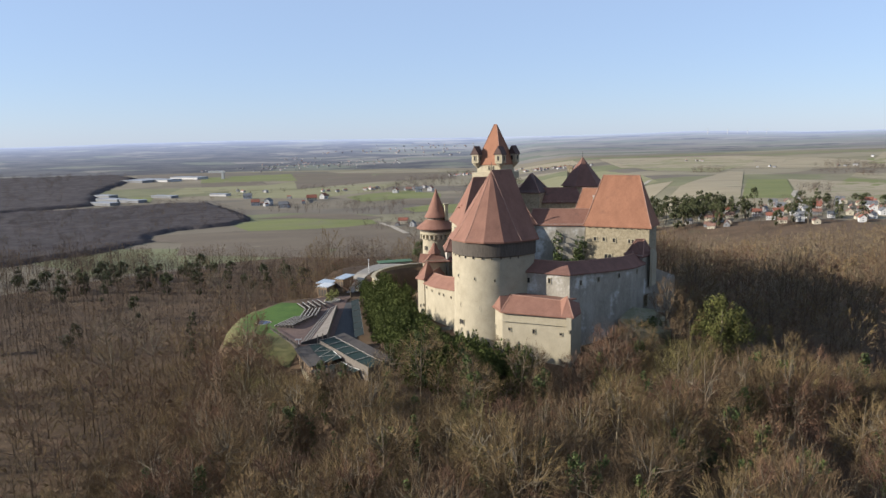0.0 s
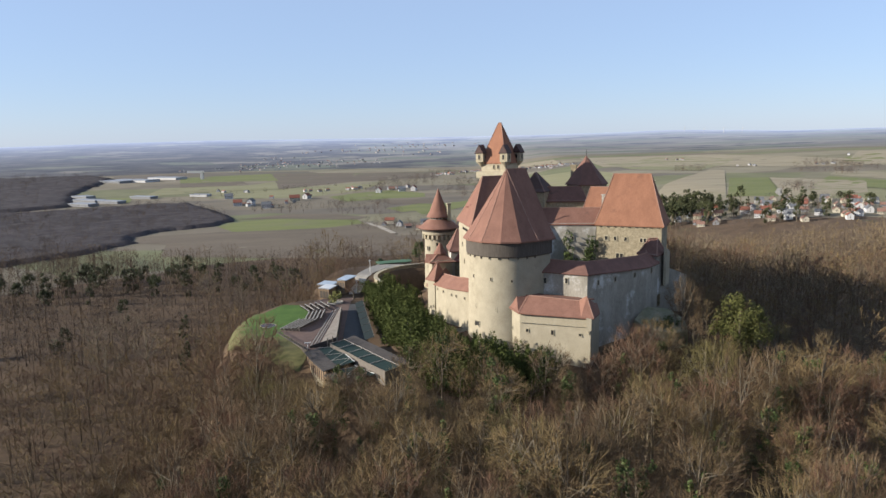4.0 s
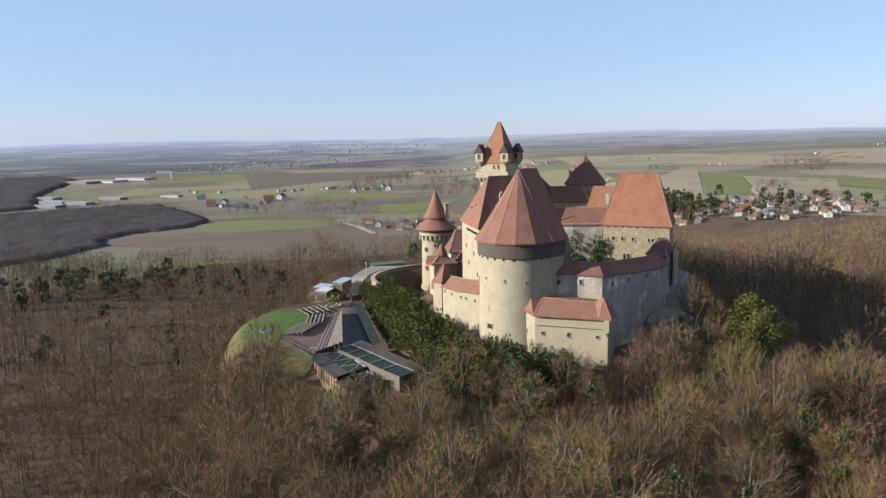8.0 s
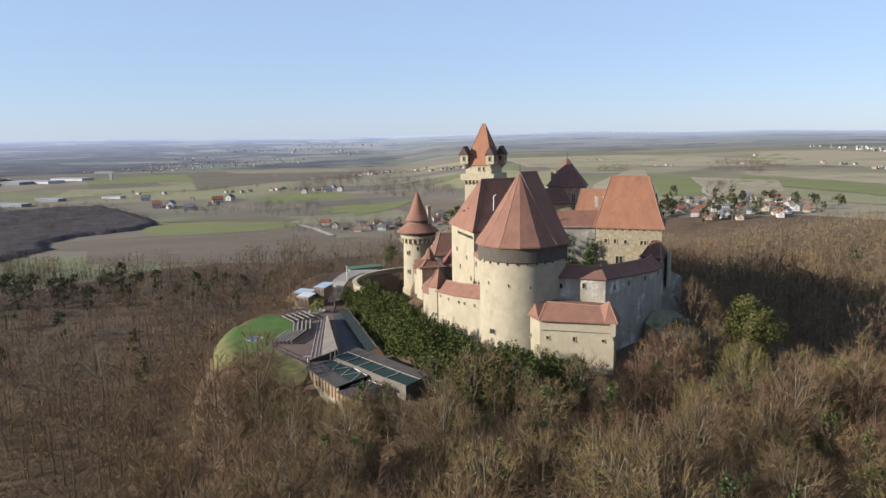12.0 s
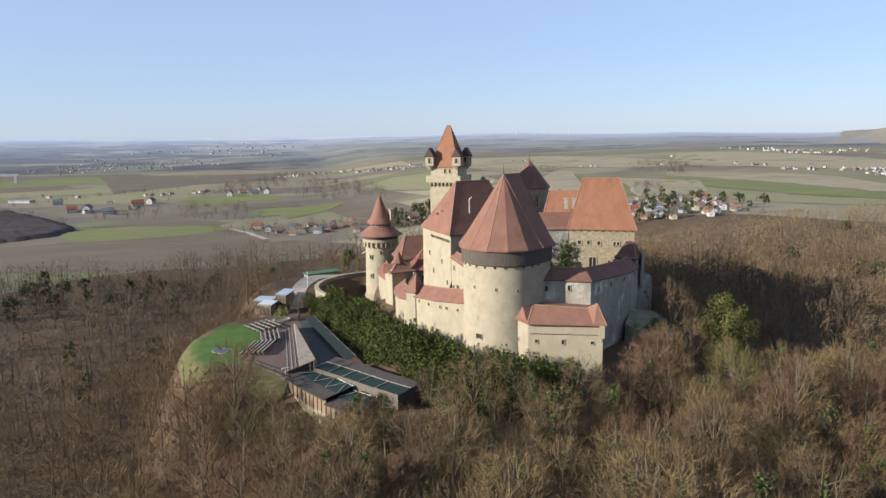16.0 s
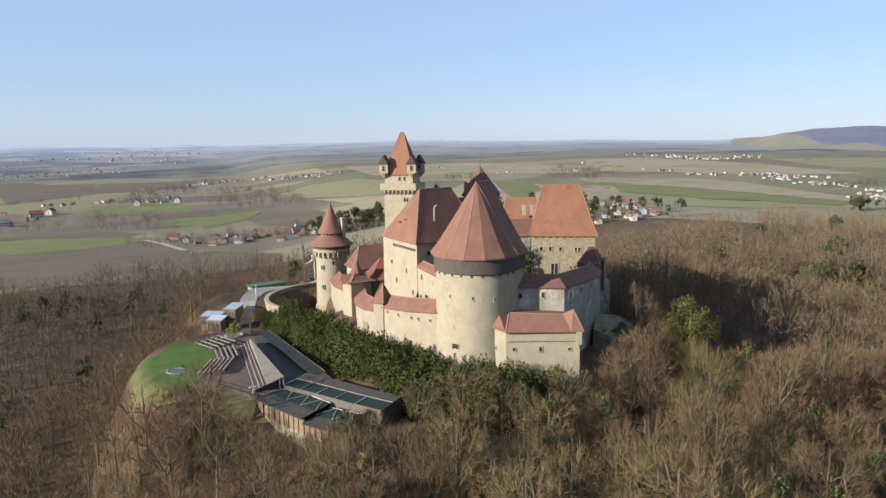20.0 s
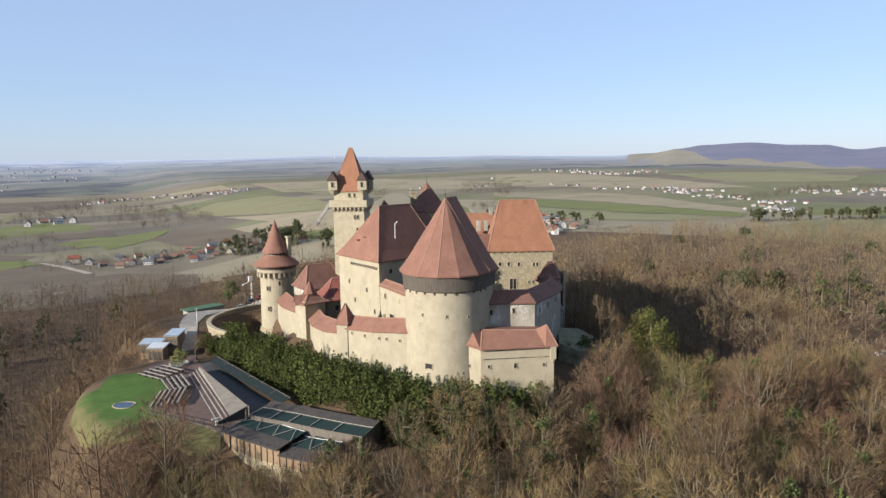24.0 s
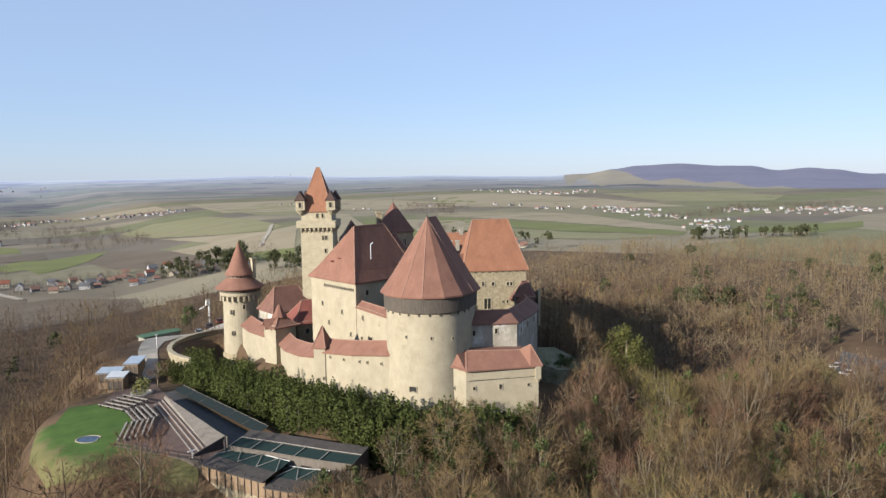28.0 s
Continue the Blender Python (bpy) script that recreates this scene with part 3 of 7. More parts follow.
for k in range(n6):
    j = (k + 1) % n6
    roof.slab((eave[k], eave[j], knee[j], knee[k]), 0.3)
    if k < 7:
        roof.slab((knee[k], knee[j], apA), 0.3)
    elif k == 7 or k == 9:
        tri = (knee[k], knee[j], apB, apA) if k == 7 else (knee[k], knee[j], apA, apB)
        roof.slab(tri, 0.3)
    else:
        roof.slab((knee[k], knee[j], apB), 0.3)
part("roof", roof, TILE_OLD, great_tower)
ridge_caps(great_tower, [(eave[k], knee[k]) for k in (1, 3, 4, 7)] + [(knee[k], apA if k < 8 else apB) for k in (1, 3, 4, 7)] + [(apA, apB)], 0.09)
part("finial", MB().beam(apA, (apA[0], apA[1], 36.8), 0.1, 6, 0.04), IRON, great_tower)
for k in range(14):                     # beam ends below the gallery
    q0 = d_ring(8.15, 17.6, 4.6, 13)[k]
    part("corbel", MB().box((q0[0], q0[1], 17.55), (0.2, 0.2, 0.4), 37), DARKWOOD, great_tower)
for ang, z, w, h in ((206, 13.6, .3, .55), (240, 13.5, .3, .55), (270, 13.2, .3, .55), (212, 7.6, .24, .8), (248, 7.4, .24, .8)):
    c_, s_ = math.cos(radians(ang)), math.sin(radians(ang))
    window(great_tower, (GA[0] + 8.04 * c_, GA[1] + 8.04 * s_, z), (c_, s_), w, h)
c_, s_ = math.cos(radians(215)), math.sin(radians(215))
window(great_tower, (GA[0] + 8.15 * c_, GA[1] + 8.15 * s_, 3.9), (c_, s_), 1.4, 1.0, "slit")


# ---- low gate bastion in front of it ----
def wall_house(name, base, foot, z0, z1, mat, label, category="building"):
    t = thing(name, base, label, category)
    part("wall", MB().prism(foot, z0, z1), mat, t)
    return t


LOW = [(9.0, 141.2), (11.3, 137.3), (24.0, 131.6), (27.3, 138.2), (17.5, 142.6)]
front_bastion = wall_house("front_bastion", (16, 137, -4), LOW, -6, 7.7, PLASTER, "low cream plastered outwork with a tiled lean-to roof")
lr = MB()
E0, E1, E2, E3 = (8.3, 141.6, 8.4), (10.9, 136.6, 7.5), (24.4, 130.9, 7.5), (26.6, 135.0, 7.5)
R0, R1, R2 = (11.0, 140.2, 11.0), (13.4, 140.0, 10.2), (22.6, 135.4, 9.9)
CONE = (23.6, 133.4, 11.2)
lr.slab((E0, E1, R1, R0), 0.25)
lr.slab((E1, (22.2, 131.85, 7.5), R2, R1), 0.25)
lr.slab(((22.2, 131.85, 7.5), E2, CONE), 0.25)
lr.slab((E2, E3, CONE), 0.25)
lr.slab((E3, (27.0, 139.0, 8.5), R2, CONE), 0.25)
lr.slab(((22.2, 131.85, 7.5), CONE, R2), 0.25)
lr.slab((R0, R1, R2, (26.5, 139.0, 9.4), (17.0, 143.5, 9.4), (11, 143, 10.4)), 0.25)
part("roof", lr, TILE_OLD, front_bastion)
ridge_caps(front_bastion, [(E1, R1), (E2, CONE), (R1, R2), (CONE, R2)], 0.1)
part("string_course", MB().beam((11.0, 136.95, 5.6), (24.15, 131.3, 5.6), 0.09), ASHLAR, front_bastion)
part("eave_beam", MB().beam((10.95, 137.0, 7.25), (24.2, 131.2, 7.25), 0.14), DARKWOOD, front_bastion)
nf = outward(LOW[1], LOW[2], (17, 140))
for k, h in ((0.11, .6), (0.47, .9), (0.86, .5)):
    p = along(LOW[1], LOW[2], k)
    window(front_bastion, (p[0] + nf[0] * 0.02, p[1] + nf[1] * 0.02, 3.9), nf, 0.5, h)
part("garderobe", MB().box((23.7, 131.5, 5.0), (1.0, .9, 2.4), -24).turn((23.7, 131.5), [(.15, 4.2), (.55, 5.0)], 8), PLASTER, front_bastion)
nl = outward(LOW[0], LOW[1], (17, 140))
p = along(LOW[0], LOW[1], 0.45)
window(front_bastion, (p[0] + nl[0] * 0.02, p[1] + nl[1] * 0.02, 3.8), nl, 0.45, 0.6)


# ---- inner curtain with its roofed walk ----
def curtain(name, base, pts, z0, z1, inside, mat, roofmat, label, thick=1.8, rise=1.9, depth=2.4, over=0.45):
    """Roofed wall along a line of points; z1 is the eaves height at each point."""
    t = thing(name, base, label, "wall")
    nrm = []
    for k in range(len(pts)):
        a, b = pts[max(0, k - 1)], pts[min(len(pts) - 1, k + 1)]
        nrm.append(outward(a, b, inside))
    for k in range(len(pts) - 1):
        p, q, m, n = pts[k], pts[k + 1], nrm[k], nrm[k + 1]
        foot = [p, q, (q[0] - n[0] * thick, q[1] - n[1] * thick), (p[0] - m[0] * thick, p[1] - m[1] * thick)]
        part("wall", MB().prism(foot, [z0[k], z0[k + 1], z0[k + 1], z0[k]], [z1[k], z1[k + 1], z1[k + 1], z1[k]]), mat, t)
        r = MB()
        e0 = (p[0] + m[0] * over, p[1] + m[1] * over, z1[k] - 0.25)
        e1 = (q[0] + n[0] * over, q[1] + n[1] * over, z1[k + 1] - 0.25)
        t0 = (p[0] - m[0] * depth, p[1] - m[1] * depth, z1[k] + rise)
        t1 = (q[0] - n[0] * depth, q[1] - n[1] * depth, z1[k + 1] + rise)
        b0 = (p[0] - m[0] * (depth + 1.6), p[1] - m[1] * (depth + 1.6), z1[k] + 0.1)
        b1 = (q[0] - n[0] * (depth + 1.6), q[1] - n[1] * (depth + 1.6), z1[k + 1] + 0.1)
        r.slab((e0, e1, t1, t0), 0.22)
        r.slab((t0, t1, b1, b0), 0.22)
        part("roof", r, roofmat, t)
        part("ridge_cap", MB().beam(t0, t1, 0.11, 5), RIDGE, t)
    return t


IN_C = (33, 155)
inner_pts = [(15.0, 143.6), (25.0, 138.9), (33.5, 144.6), (40.5, 150.0), (44.4, 154.6), (45.6, 160.2)]
inner_curtain = curtain("inner_curtain_wall", (33, 146, 0), inner_pts, [-2, -3, -3, -2, -1, 0], [14.7, 14.6, 14.1, 13.7, 13.7, 14.0], IN_C, PLASTER_W, TILE_BROWN,
                        "weathered plaster ring wall with a tiled wall-walk roof")
nm = outward(inner_pts[0], inner_pts[1], IN_C)
for k, z in ((0.22, 12.6), (0.62, 12.8)):
    p = along(inner_pts[0], inner_pts[1], k)
    window(inner_curtain, (p[0] + nm[0] * .02, p[1] + nm[1] * .02, z), nm, 0.5, 1.0)
for i, k in ((1, .3), (1, .8), (2, .5), (3, .4)):
    p, n_ = along(inner_pts[i], inner_pts[i + 1], k), outward(inner_pts[i], inner_pts[i + 1], IN_C)
    window(inner_curtain, (p[0] + n_[0] * .02, p[1] + n_[1] * .02, 12.3), n_, 0.45, 0.9)

# corner house on the ring wall
corner_house = wall_house("corner_house", (44.5, 157.5, 8), [(41.2, 158.6), (44.0, 154.6), (47.6, 158.6), (44.6, 162.2)], 6, 15.2, PLASTER_W, "small corner house with tiled pent roof on the ring wall")
hip_roof(corner_house, [(41.2, 158.6), (44.0, 154.6), (47.6, 158.6), (44.6, 162.2)], ((43.6, 158.6, 18.4), (45.4, 158.4, 18.4)), 15.0, TILE_BROWN, 0.3)
part("gable_wall", MB().prism([(46.0, 155.6), (46.5, 155.4), (48.3, 158.3), (47.8, 158.7)], 8, [16.6, 16.6, 15.4, 15.4]), PLASTER, corner_house)
window(corner_house, (42.6, 156.55, 13.6), (-0.82, -0.57), 1.1, 1.5, "wide")

# ---- palace with the tall hipped roof ----
PAL = [(33.9, 168.0), (47.3, 161.2), (51.4, 169.3), (38.0, 176.1)]
palace = wall_house("palace", (42.6, 168.6, 3), PAL, 2, 20.9, STONE, "stone palace block with a tall hipped orange tile roof")
hip_roof(palace, PAL, ((38.6, 170.8, 32.4), (46.4, 167.0, 32.4)), 20.6, TILE_RED, 0.45)
npf = outward(PAL[0], PAL[1], (42, 168))
for k, z, w, h, kd in ((0.16, 17.4, .7, .9, "wide"), (0.30, 17.4, .6, .9, "wide"), (0.46, 17.3, .6, .9, "wide"), (0.70, 17.2, .55, .9, "wide"), (0.755, 17.2, .55, .9, "wide"),
                       (0.37, 12.6, 1.6, 2.5, "double"), (0.62, 12.9, .4, .6, "slit"), (0.69, 13.0, .4, .7, "slit")):
    p = along(PAL[0], PAL[1], k)
    window(palace, (p[0] + npf[0] * .02, p[1] + npf[1] * .02, z), npf, w, h, kd)
for k in range(9):
    p = along(PAL[0], PAL[1], 0.06 + k * 0.11)
    part("bracket", MB().box((p[0] + npf[0] * .12, p[1] + npf[1] * .12, 20.1), (0.25, 0.4, 0.45), math.degrees(math.atan2(npf[1], npf[0])) + 90), DARKWOOD, palace)

# link wing between the palace and the great tower
LNK = [(20.5, 170.6), (33.8, 168.2), (35.6, 174.4), (22.4, 176.6)]
link_wing = wall_house("link_wing", (28, 172, 5), LNK, 4, 20.8, PLASTER_W, "lower linking wing with a tiled saddle roof")
hip_roof(link_wing, LNK, ((22.0, 173.6, 24.2), (37.6, 171.0, 24.2)), 20.6, TILE_OLD, 0.4)
for k in (0.6,):
    p = along(LNK[0], LNK[1], k)
    window(link_wing, (p[0] - .02, p[1] - .05, 17.2), outward(LNK[0], LNK[1], (28, 172)), .5, .9)

# rear wing with the bright roof
RW = [(34.5, 183.5), (47.0, 178.0), (50.0, 185.0), (37.5, 190.5)]
rear_wing = wall_house("rear_wing", (42, 184, 5), RW, 3, 22.8, PLASTER, "rear wing with a bright orange tile roof and chimneys")
hip_roof(rear_wing, RW, ((36.8, 186.6, 28.2), (47.6, 181.8, 28.2)), 22.6, TILE_RED, 0.4)
for x, y, z in ((44.4, 183.3, 27.0), (38.8, 180.5, 24.0), (40.6, 179.8, 24.0)):
    part("chimney", MB().box((x, y, z), (0.9, 0.9, 2.4), -24).box((x, y, z + 2.4), (1.15, 1.15, 0.25), -24), PLASTER_W, rear_wing)

# unseen range added on the east towards the chapel, to throw shadow on the dell
ER = [(41.5, 191.0), (49.0, 187.0), (50.0, 205.5), (43.5, 206.5)]
east_range = wall_house("east_range", (46, 197, 2), ER, -6, 20.5, STONE, "added unseen stone range with a brown tile roof, casting shadow on the dell")
hip_roof(east_range, ER, ((45.4, 191.5, 24.6), (46.8, 203.0, 24.6)), 20.3, TILE_BROWN, .3)

# ---- inner hall beside the great tower ----
HALL = [(4.2, 166.2), (22.0, 170.2), (20.5, 187.0), (1.9, 183.2)]
hall = wall_house("great_hall", (10, 175, 0), HALL, -1, 21.3, PLASTER, "tall cream plastered hall with a steep brown tile roof")
hip_roof(hall, HALL, ((7.2, 172.0, 32.3), (15.8, 174.0, 32.3)), 20.8, TILE_OLD, 0.5)
nh = outward(HALL[3], HALL[0], (12, 176))
for k in range(15):                     # arcaded frieze under the eaves
    p = along(HALL[0], HALL[3], 0.05 + k * 0.045)
    # flat dark boxes, the shade of the niches painted
    part("frieze_niche", MB().box((p[0] + nh[0] * .03, p[1] + nh[1] * .03, 18.9), (0.42, 0.1, 0.62), math.degrees(math.atan2(nh[1], nh[0])) + 90), DARK, hall)
for k, z in ((.3, 14.0), (.12, 9.6), (.74, 15.0), (.6, 11.0)):
    p = along(HALL[0], HALL[3], k)
    window(hall, (p[0] + nh[0] * .02, p[1] + nh[1] * .02, z), nh, .45, .9)
nq = outward(HALL[0], HALL[1], (12, 176))
p = along(HALL[0], HALL[1], .17)
window(hall, (p[0] + nq[0] * .02, p[1] + nq[1] * .02, 18.4), nq, .8, 1.0, "wide")
flue = MB().beam((9.4, 168.7, 25.2), (9.4, 168.7, 28.4), 0.11, 8).beam((9.4, 168.7, 28.4), (9.9, 168.5, 28.9), 0.11, 8)
part("flue", flue, METAL, hall, "bare metal flue pipe")
for x, y, z in ((4.3, 176.0, 23.8), (5.2, 174.0, 24.6)):
    part("dormer", MB().box((x, y, z), (1.0, 0.7, 0.9), 80).slab(((x - 1, y - .5, z + .8), (x + .6, y - .5, z + 1.3), (x + .6, y + .6, z + 1.3), (x - 1, y + .6, z + .8)), .1), TILE_DARK, hall)

# terrace wall between hall and great tower
terrace_wall = curtain("terrace_wall", (4, 158, 0), [(4.3, 166.2), (3.9, 152.6)], [0, 0], [16.0, 16.0], (15, 158), PLASTER, TILE_OLD, "cream plastered terrace wall with a narrow tiled coping", 1.2, 0.9, 1.3, 0.3)
for y, z, w, h in ((163.2, 13.9, .5, .9), (156.5, 13.9, .45, .8), (163.8, 9.3, .5, .9)):
    window(terrace_wall, (4.08, y, z), (-1, 0.03), w, h)
window(terrace_wall, (4.05, 160.0, 9.6), (-1, 0.03), 2.0, 1.8, "wide")

# ---- outer ring wall down to the gate ----
OUT_C = (15, 180)
outer_wall = curtain("outer_curtain_wall", (-4, 175, -3), [(-4.4, 213.0), (-5.6, 203.0), (-5.6, 193.5)], [-8, -7, -6], [5.4, 5.6, 6.2], OUT_C, PLASTER, TILE_OLD, "cream plastered outer ring wall with a tiled roof")
outer_wall2 = curtain("outer_curtain_wall", (-5, 178, -3), [(-3.9, 189.0), (-6.0, 180.0), (-6.4, 172.0), (-5.6, 165.8)], [-6, -5, -4, -3], [5.2, 5.6, 6.2, 7.0], OUT_C, PLASTER, TILE_OLD, "cream plastered outer ring wall with a tiled roof")
outer_wall3 = curtain("outer_curtain_wall", (-1, 156, -3), [(-5.2, 163.6), (-2.4, 156.0), (2.4, 149.0), (4.6, 146.6)], [-4, -3, -2, -2], [8.4, 9.0, 9.6, 9.7], OUT_C, PLASTER, TILE_OLD, "cream plastered outer ring wall with a tiled roof")
OW3 = [(-5.2, 163.6), (-2.4, 156.0), (2.4, 149.0)]
for i, k in ((0, .3), (0, .75), (1, .2), (1, .4), (1, .75)):
    p, n_ = along(OW3[i], OW3[i + 1], k), outward(OW3[i], OW3[i + 1], OUT_C)
    window(outer_wall3, (p[0] + n_[0] * .02, p[1] + n_[1] * .02, 7.4), n_, .35, .45)

# small wall tower
wall_tower = wall_house("wall_tower", (-4.6, 164.8, -3), [(-6.6, 164.2), (-5.0, 162.4), (-2.4, 164.6), (-4.0, 167.0)], -5, 9.4, PLASTER, "small square wall tower with a pyramid tile roof")
hip_roof(wall_tower, [(-6.6, 164.2), (-5.0, 162.4), (-2.4, 164.6), (-4.0, 167.0)], ((-4.4, 164.9, 13.0), (-4.2, 164.9, 13.0)), 9.2, TILE_OLD, 0.4)
for dz, dx in ((2.6, 0), (2.9, .9)):
    window(wall_tower, (-5.95 + dx * .8, 163.45 - dx * .9, dz), (-.75, -.66), .4, .6)

# gate tower with a flared two-stage roof
GT = [(-6.2, 192.4), (-5.2, 187.8), (0.2, 188.8), (-0.8, 194.0)]
gate_tower = wall_house("gate_tower", (-3, 191, -5), GT, -8, 9.2, PLASTER, "square gate tower with a flared two-stage tile roof")
hip_roof(gate_tower, GT, ((-3.0, 191.0, 11.6), (-2.8, 191.0, 11.6)), 8.8, TILE_OLD, 0.8)
part("roof_cap", MB().turn((-2.9, 191), [(1.9, 10.7), (1.1, 11.8), (0.45, 13.2), (0.05, 13.6)], 8), TILE_OLD, gate_tower)
part("gable_roof", MB().slab(((-7.2, 189.2, 8.6), (-4.2, 188.6, 8.6), (-4.0, 190.2, 10.6), (-6.8, 190.8, 10.6)), .2).slab(((-6.6, 192.2, 8.6), (-3.8, 191.6, 8.6), (-4.0, 190.2, 10.6), (-6.8, 190.8, 10.6)), .2), TILE_OLD, gate_tower)
GH = [(1.0, 190.0), (13.0, 188.0), (15.0, 198.0), (3.0, 200.5)]
gatehouse = wall_house("gatehouse", (8, 194, -3), GH, -4, 9.0, STONE, "gatehouse with deep red hipped tile roofs")
hip_roof(gatehouse, GH, ((4.5, 194.9, 13.2), (11.5, 193.6, 13.2)), 8.6, TILE_DARK, 0.7)
for k in (.2, .5, .8):
    p = along(GH[0], GH[1], k)
    window(gatehouse, (p[0], p[1] - .03, 6.6), outward(GH[0], GH[1], (8, 194)), .9, 1.2, "wide", GLASS)
GH2 = [(0.5, 203.0), (11.0, 203.5), (11.0, 212.0), (0.0, 212.0)]
gate_wing = wall_house("gate_wing", (5, 207, -3), GH2, -4, 9.5, PLASTER_W, "gate wing with a dark slate-brown roof")
hip_roof(gate_wing, GH2, ((2.5, 207.5, 15.0), (9, 207.6, 15.0)), 9.2, TILE_BROWN, 0.5)

# ---- keep ----
KC, KD, KN = (15.2, 206.7), (0.82, -0.57), (-0.57, -0.82)


def ksq(h):
    return [(KC[0] + a * h * KD[0] + b * h * KN[0], KC[1] + a * h * KD[1] + b * h * KN[1]) for a, b in ((-1, 1), (1, 1), (1, -1), (-1, -1))]


keep = thing("keep", (15.2, 206.7, 0), "tall square stone keep with corbelled gallery and steep tile spire", "tower")
part("shaft", MB().prism(ksq(4.1), -2, 30.6), ASHLAR, keep)
part("gallery", MB().prism(ksq(5.0), 30.0, 31.8), ASHLAR, keep)
part("upper_stage", MB().prism(ksq(3.9), 31.7, 34.4), ASHLAR, keep)
ka = math.degrees(math.atan2(KD[1], KD[0]))
for side in range(2):
    d, n_ = (KD, KN) if side == 0 else ((-KN[0], -KN[1]), KD)
    for k in range(8):
        s = -3.9 + k * 1.115
        x, y = KC[0] + d[0] * s + n_[0] * 4.45, KC[1] + d[1] * s + n_[1] * 4.45
        part("corbel", MB().prism([(x - d[0] * .22 - n_[0] * .4, y - d[1] * .22 - n_[1] * .4), (x + d[0] * .22 - n_[0] * .4, y + d[1] * .22 - n_[1] * .4),
                                   (x + d[0] * .22 + n_[0] * .3, y + d[1] * .22 + n_[1] * .3), (x - d[0] * .22 + n_[0] * .3, y - d[1] * .22 + n_[1] * .3)], [28.6, 28.6, 29.5, 29.5], 30.0), ASHLAR, keep)
sp = [Vector((p[0], p[1], 34.2)) for p in ksq(4.2)]
ta, tb = Vector((14.9, 206.9, 45.5)), Vector((15.6, 206.4, 45.5))
spire = MB()
for a, b, c, d in ((0, 1, tb, ta), (2, 3, ta, tb)):
    spire.slab((sp[a], sp[b], c, d), .2)
spire.slab((sp[1], sp[2], tb), .2)
spire.slab((sp[3], sp[0], ta), .2)
part("spire", spire, TILE_RED, keep, "orange clay-tile spire")
ridge_caps(keep, [(sp[0], ta), (sp[1], tb), (ta, tb), (sp[2], tb)], .1)
for i, p in enumerate(ksq(3.9)[:3] + [ksq(3.9)[3]]):      # corner bartizans
    b = part("bartizan", MB().box((p[0], p[1], 34.6), (2.3, 2.3, 2.5), ka).turn(p, [(0.3, 33.2), (1.55, 34.6)], 10), ASHLAR, keep)
    hx, hy = KD[0] * 1.4, KD[1] * 1.4
    mx, my = KN[0] * 1.45, KN[1] * 1.45
    r = MB()
    c0 = [(p[0] - hx + mx, p[1] - hy + my, 37.0), (p[0] + hx + mx, p[1] + hy + my, 37.0), (p[0] + hx - mx, p[1] + hy - my, 37.0), (p[0] - hx - mx, p[1] - hy - my, 37.0)]
    top = [(p[0] + mx, p[1] + my, 39.4), (p[0] - mx, p[1] - my, 39.4)]
    r.slab((c0[0], top[0], top[1], c0[3]), .15).slab((c0[1], c0[2], top[1], top[0]), .15)
    r.face(c0[0], c0[1], top[0]).face(c0[2], c0[3], top[1])
    part("bartizan_roof", r, TILE_SLATE, b)
    window(keep, (p[0] + KN[0] * 1.16, p[1] + KN[1] * 1.16, 35.9), KN, .7, 1.3, "wide")
    window(keep, (p[0] + KD[0] * 1.16, p[1] + KD[1] * 1.16, 35.9), KD, .7, 1.3, "wide")
    window(keep, (p[0] - KD[0] * 1.16, p[1] - KD[1] * 1.16, 35.9), (-KD[0], -KD[1]), .7, 1.3, "wide")
for s, z in ((1.6, 27.4), (2.4, 27.4), (0.2, 33.1), (1.6, 33.1), (2.2, 24.0)):
    h = 4.12 if z < 31 else 3.92
    window(keep, (KC[0] + KD[0] * s + KN[0] * h, KC[1] + KD[1] * s + KN[1] * h, z), KN, .45, 1.0)

# stepped gable building behind the keep
SG = [(21.0, 206.0), (27.5, 203.0), (32.0, 212.0), (25.5, 215.5)]
gable_house = wall_house("stair_gable_house", (26, 209, 0), SG, 0, 26.0, STONE, "narrow stone house with dark steep roof beside the keep")
hip_roof(gable_house, SG, ((25.5, 208.0, 31.0), (26.5, 210.5, 31.0)), 25.8, TILE_SLATE, .3)

# ---- chapel ----
CHC = (41.9, 212.5)
chap = [(CHC[0] + 6.0 * math.cos(radians(a)), CHC[1] + 6.0 * math.sin(radians(a))) for a in range(0, 360, 60)]
chapel = wall_house("chapel", (41.9, 212.5, 0), chap, -2, 27.6, STONE, "dark stone chapel choir with a steep polygonal roof")
cr = MB()
for k in range(6):
    a, b = chap[k], chap[(k + 1) % 6]
    f = lambda p: (CHC[0] + (p[0] - CHC[0]) * 1.08, CHC[1] + (p[1] - CHC[1]) * 1.08, 27.2)
    cr.slab((f(a), f(b), (41.9, 213.4, 35.6)), .2)
part("roof", cr, TILE_BROWN, chapel)
part("finial", MB().beam((41.9, 213.4, 35.3), (41.9, 213.4, 37.3), .1, 6, .04), IRON, chapel)
part("chimney", MB().box((38.6, 215.9, 24), (1.5, 1.3, 8.2), -20).box((38.6, 215.9, 32.2), (1.9, 1.7, .6), -20), STONE, chapel)
for k in (3, 4):
    p, q = chap[k], chap[k + 1]
    m = along(p, q, .5)
    window(chapel, (m[0], m[1], 23.5), outward(p, q, CHC), .9, 3.4, "double", GLASS)
WG = [(27.0, 205.0), (40.0, 203.5), (41.0, 211.0), (28.5, 213.0)]
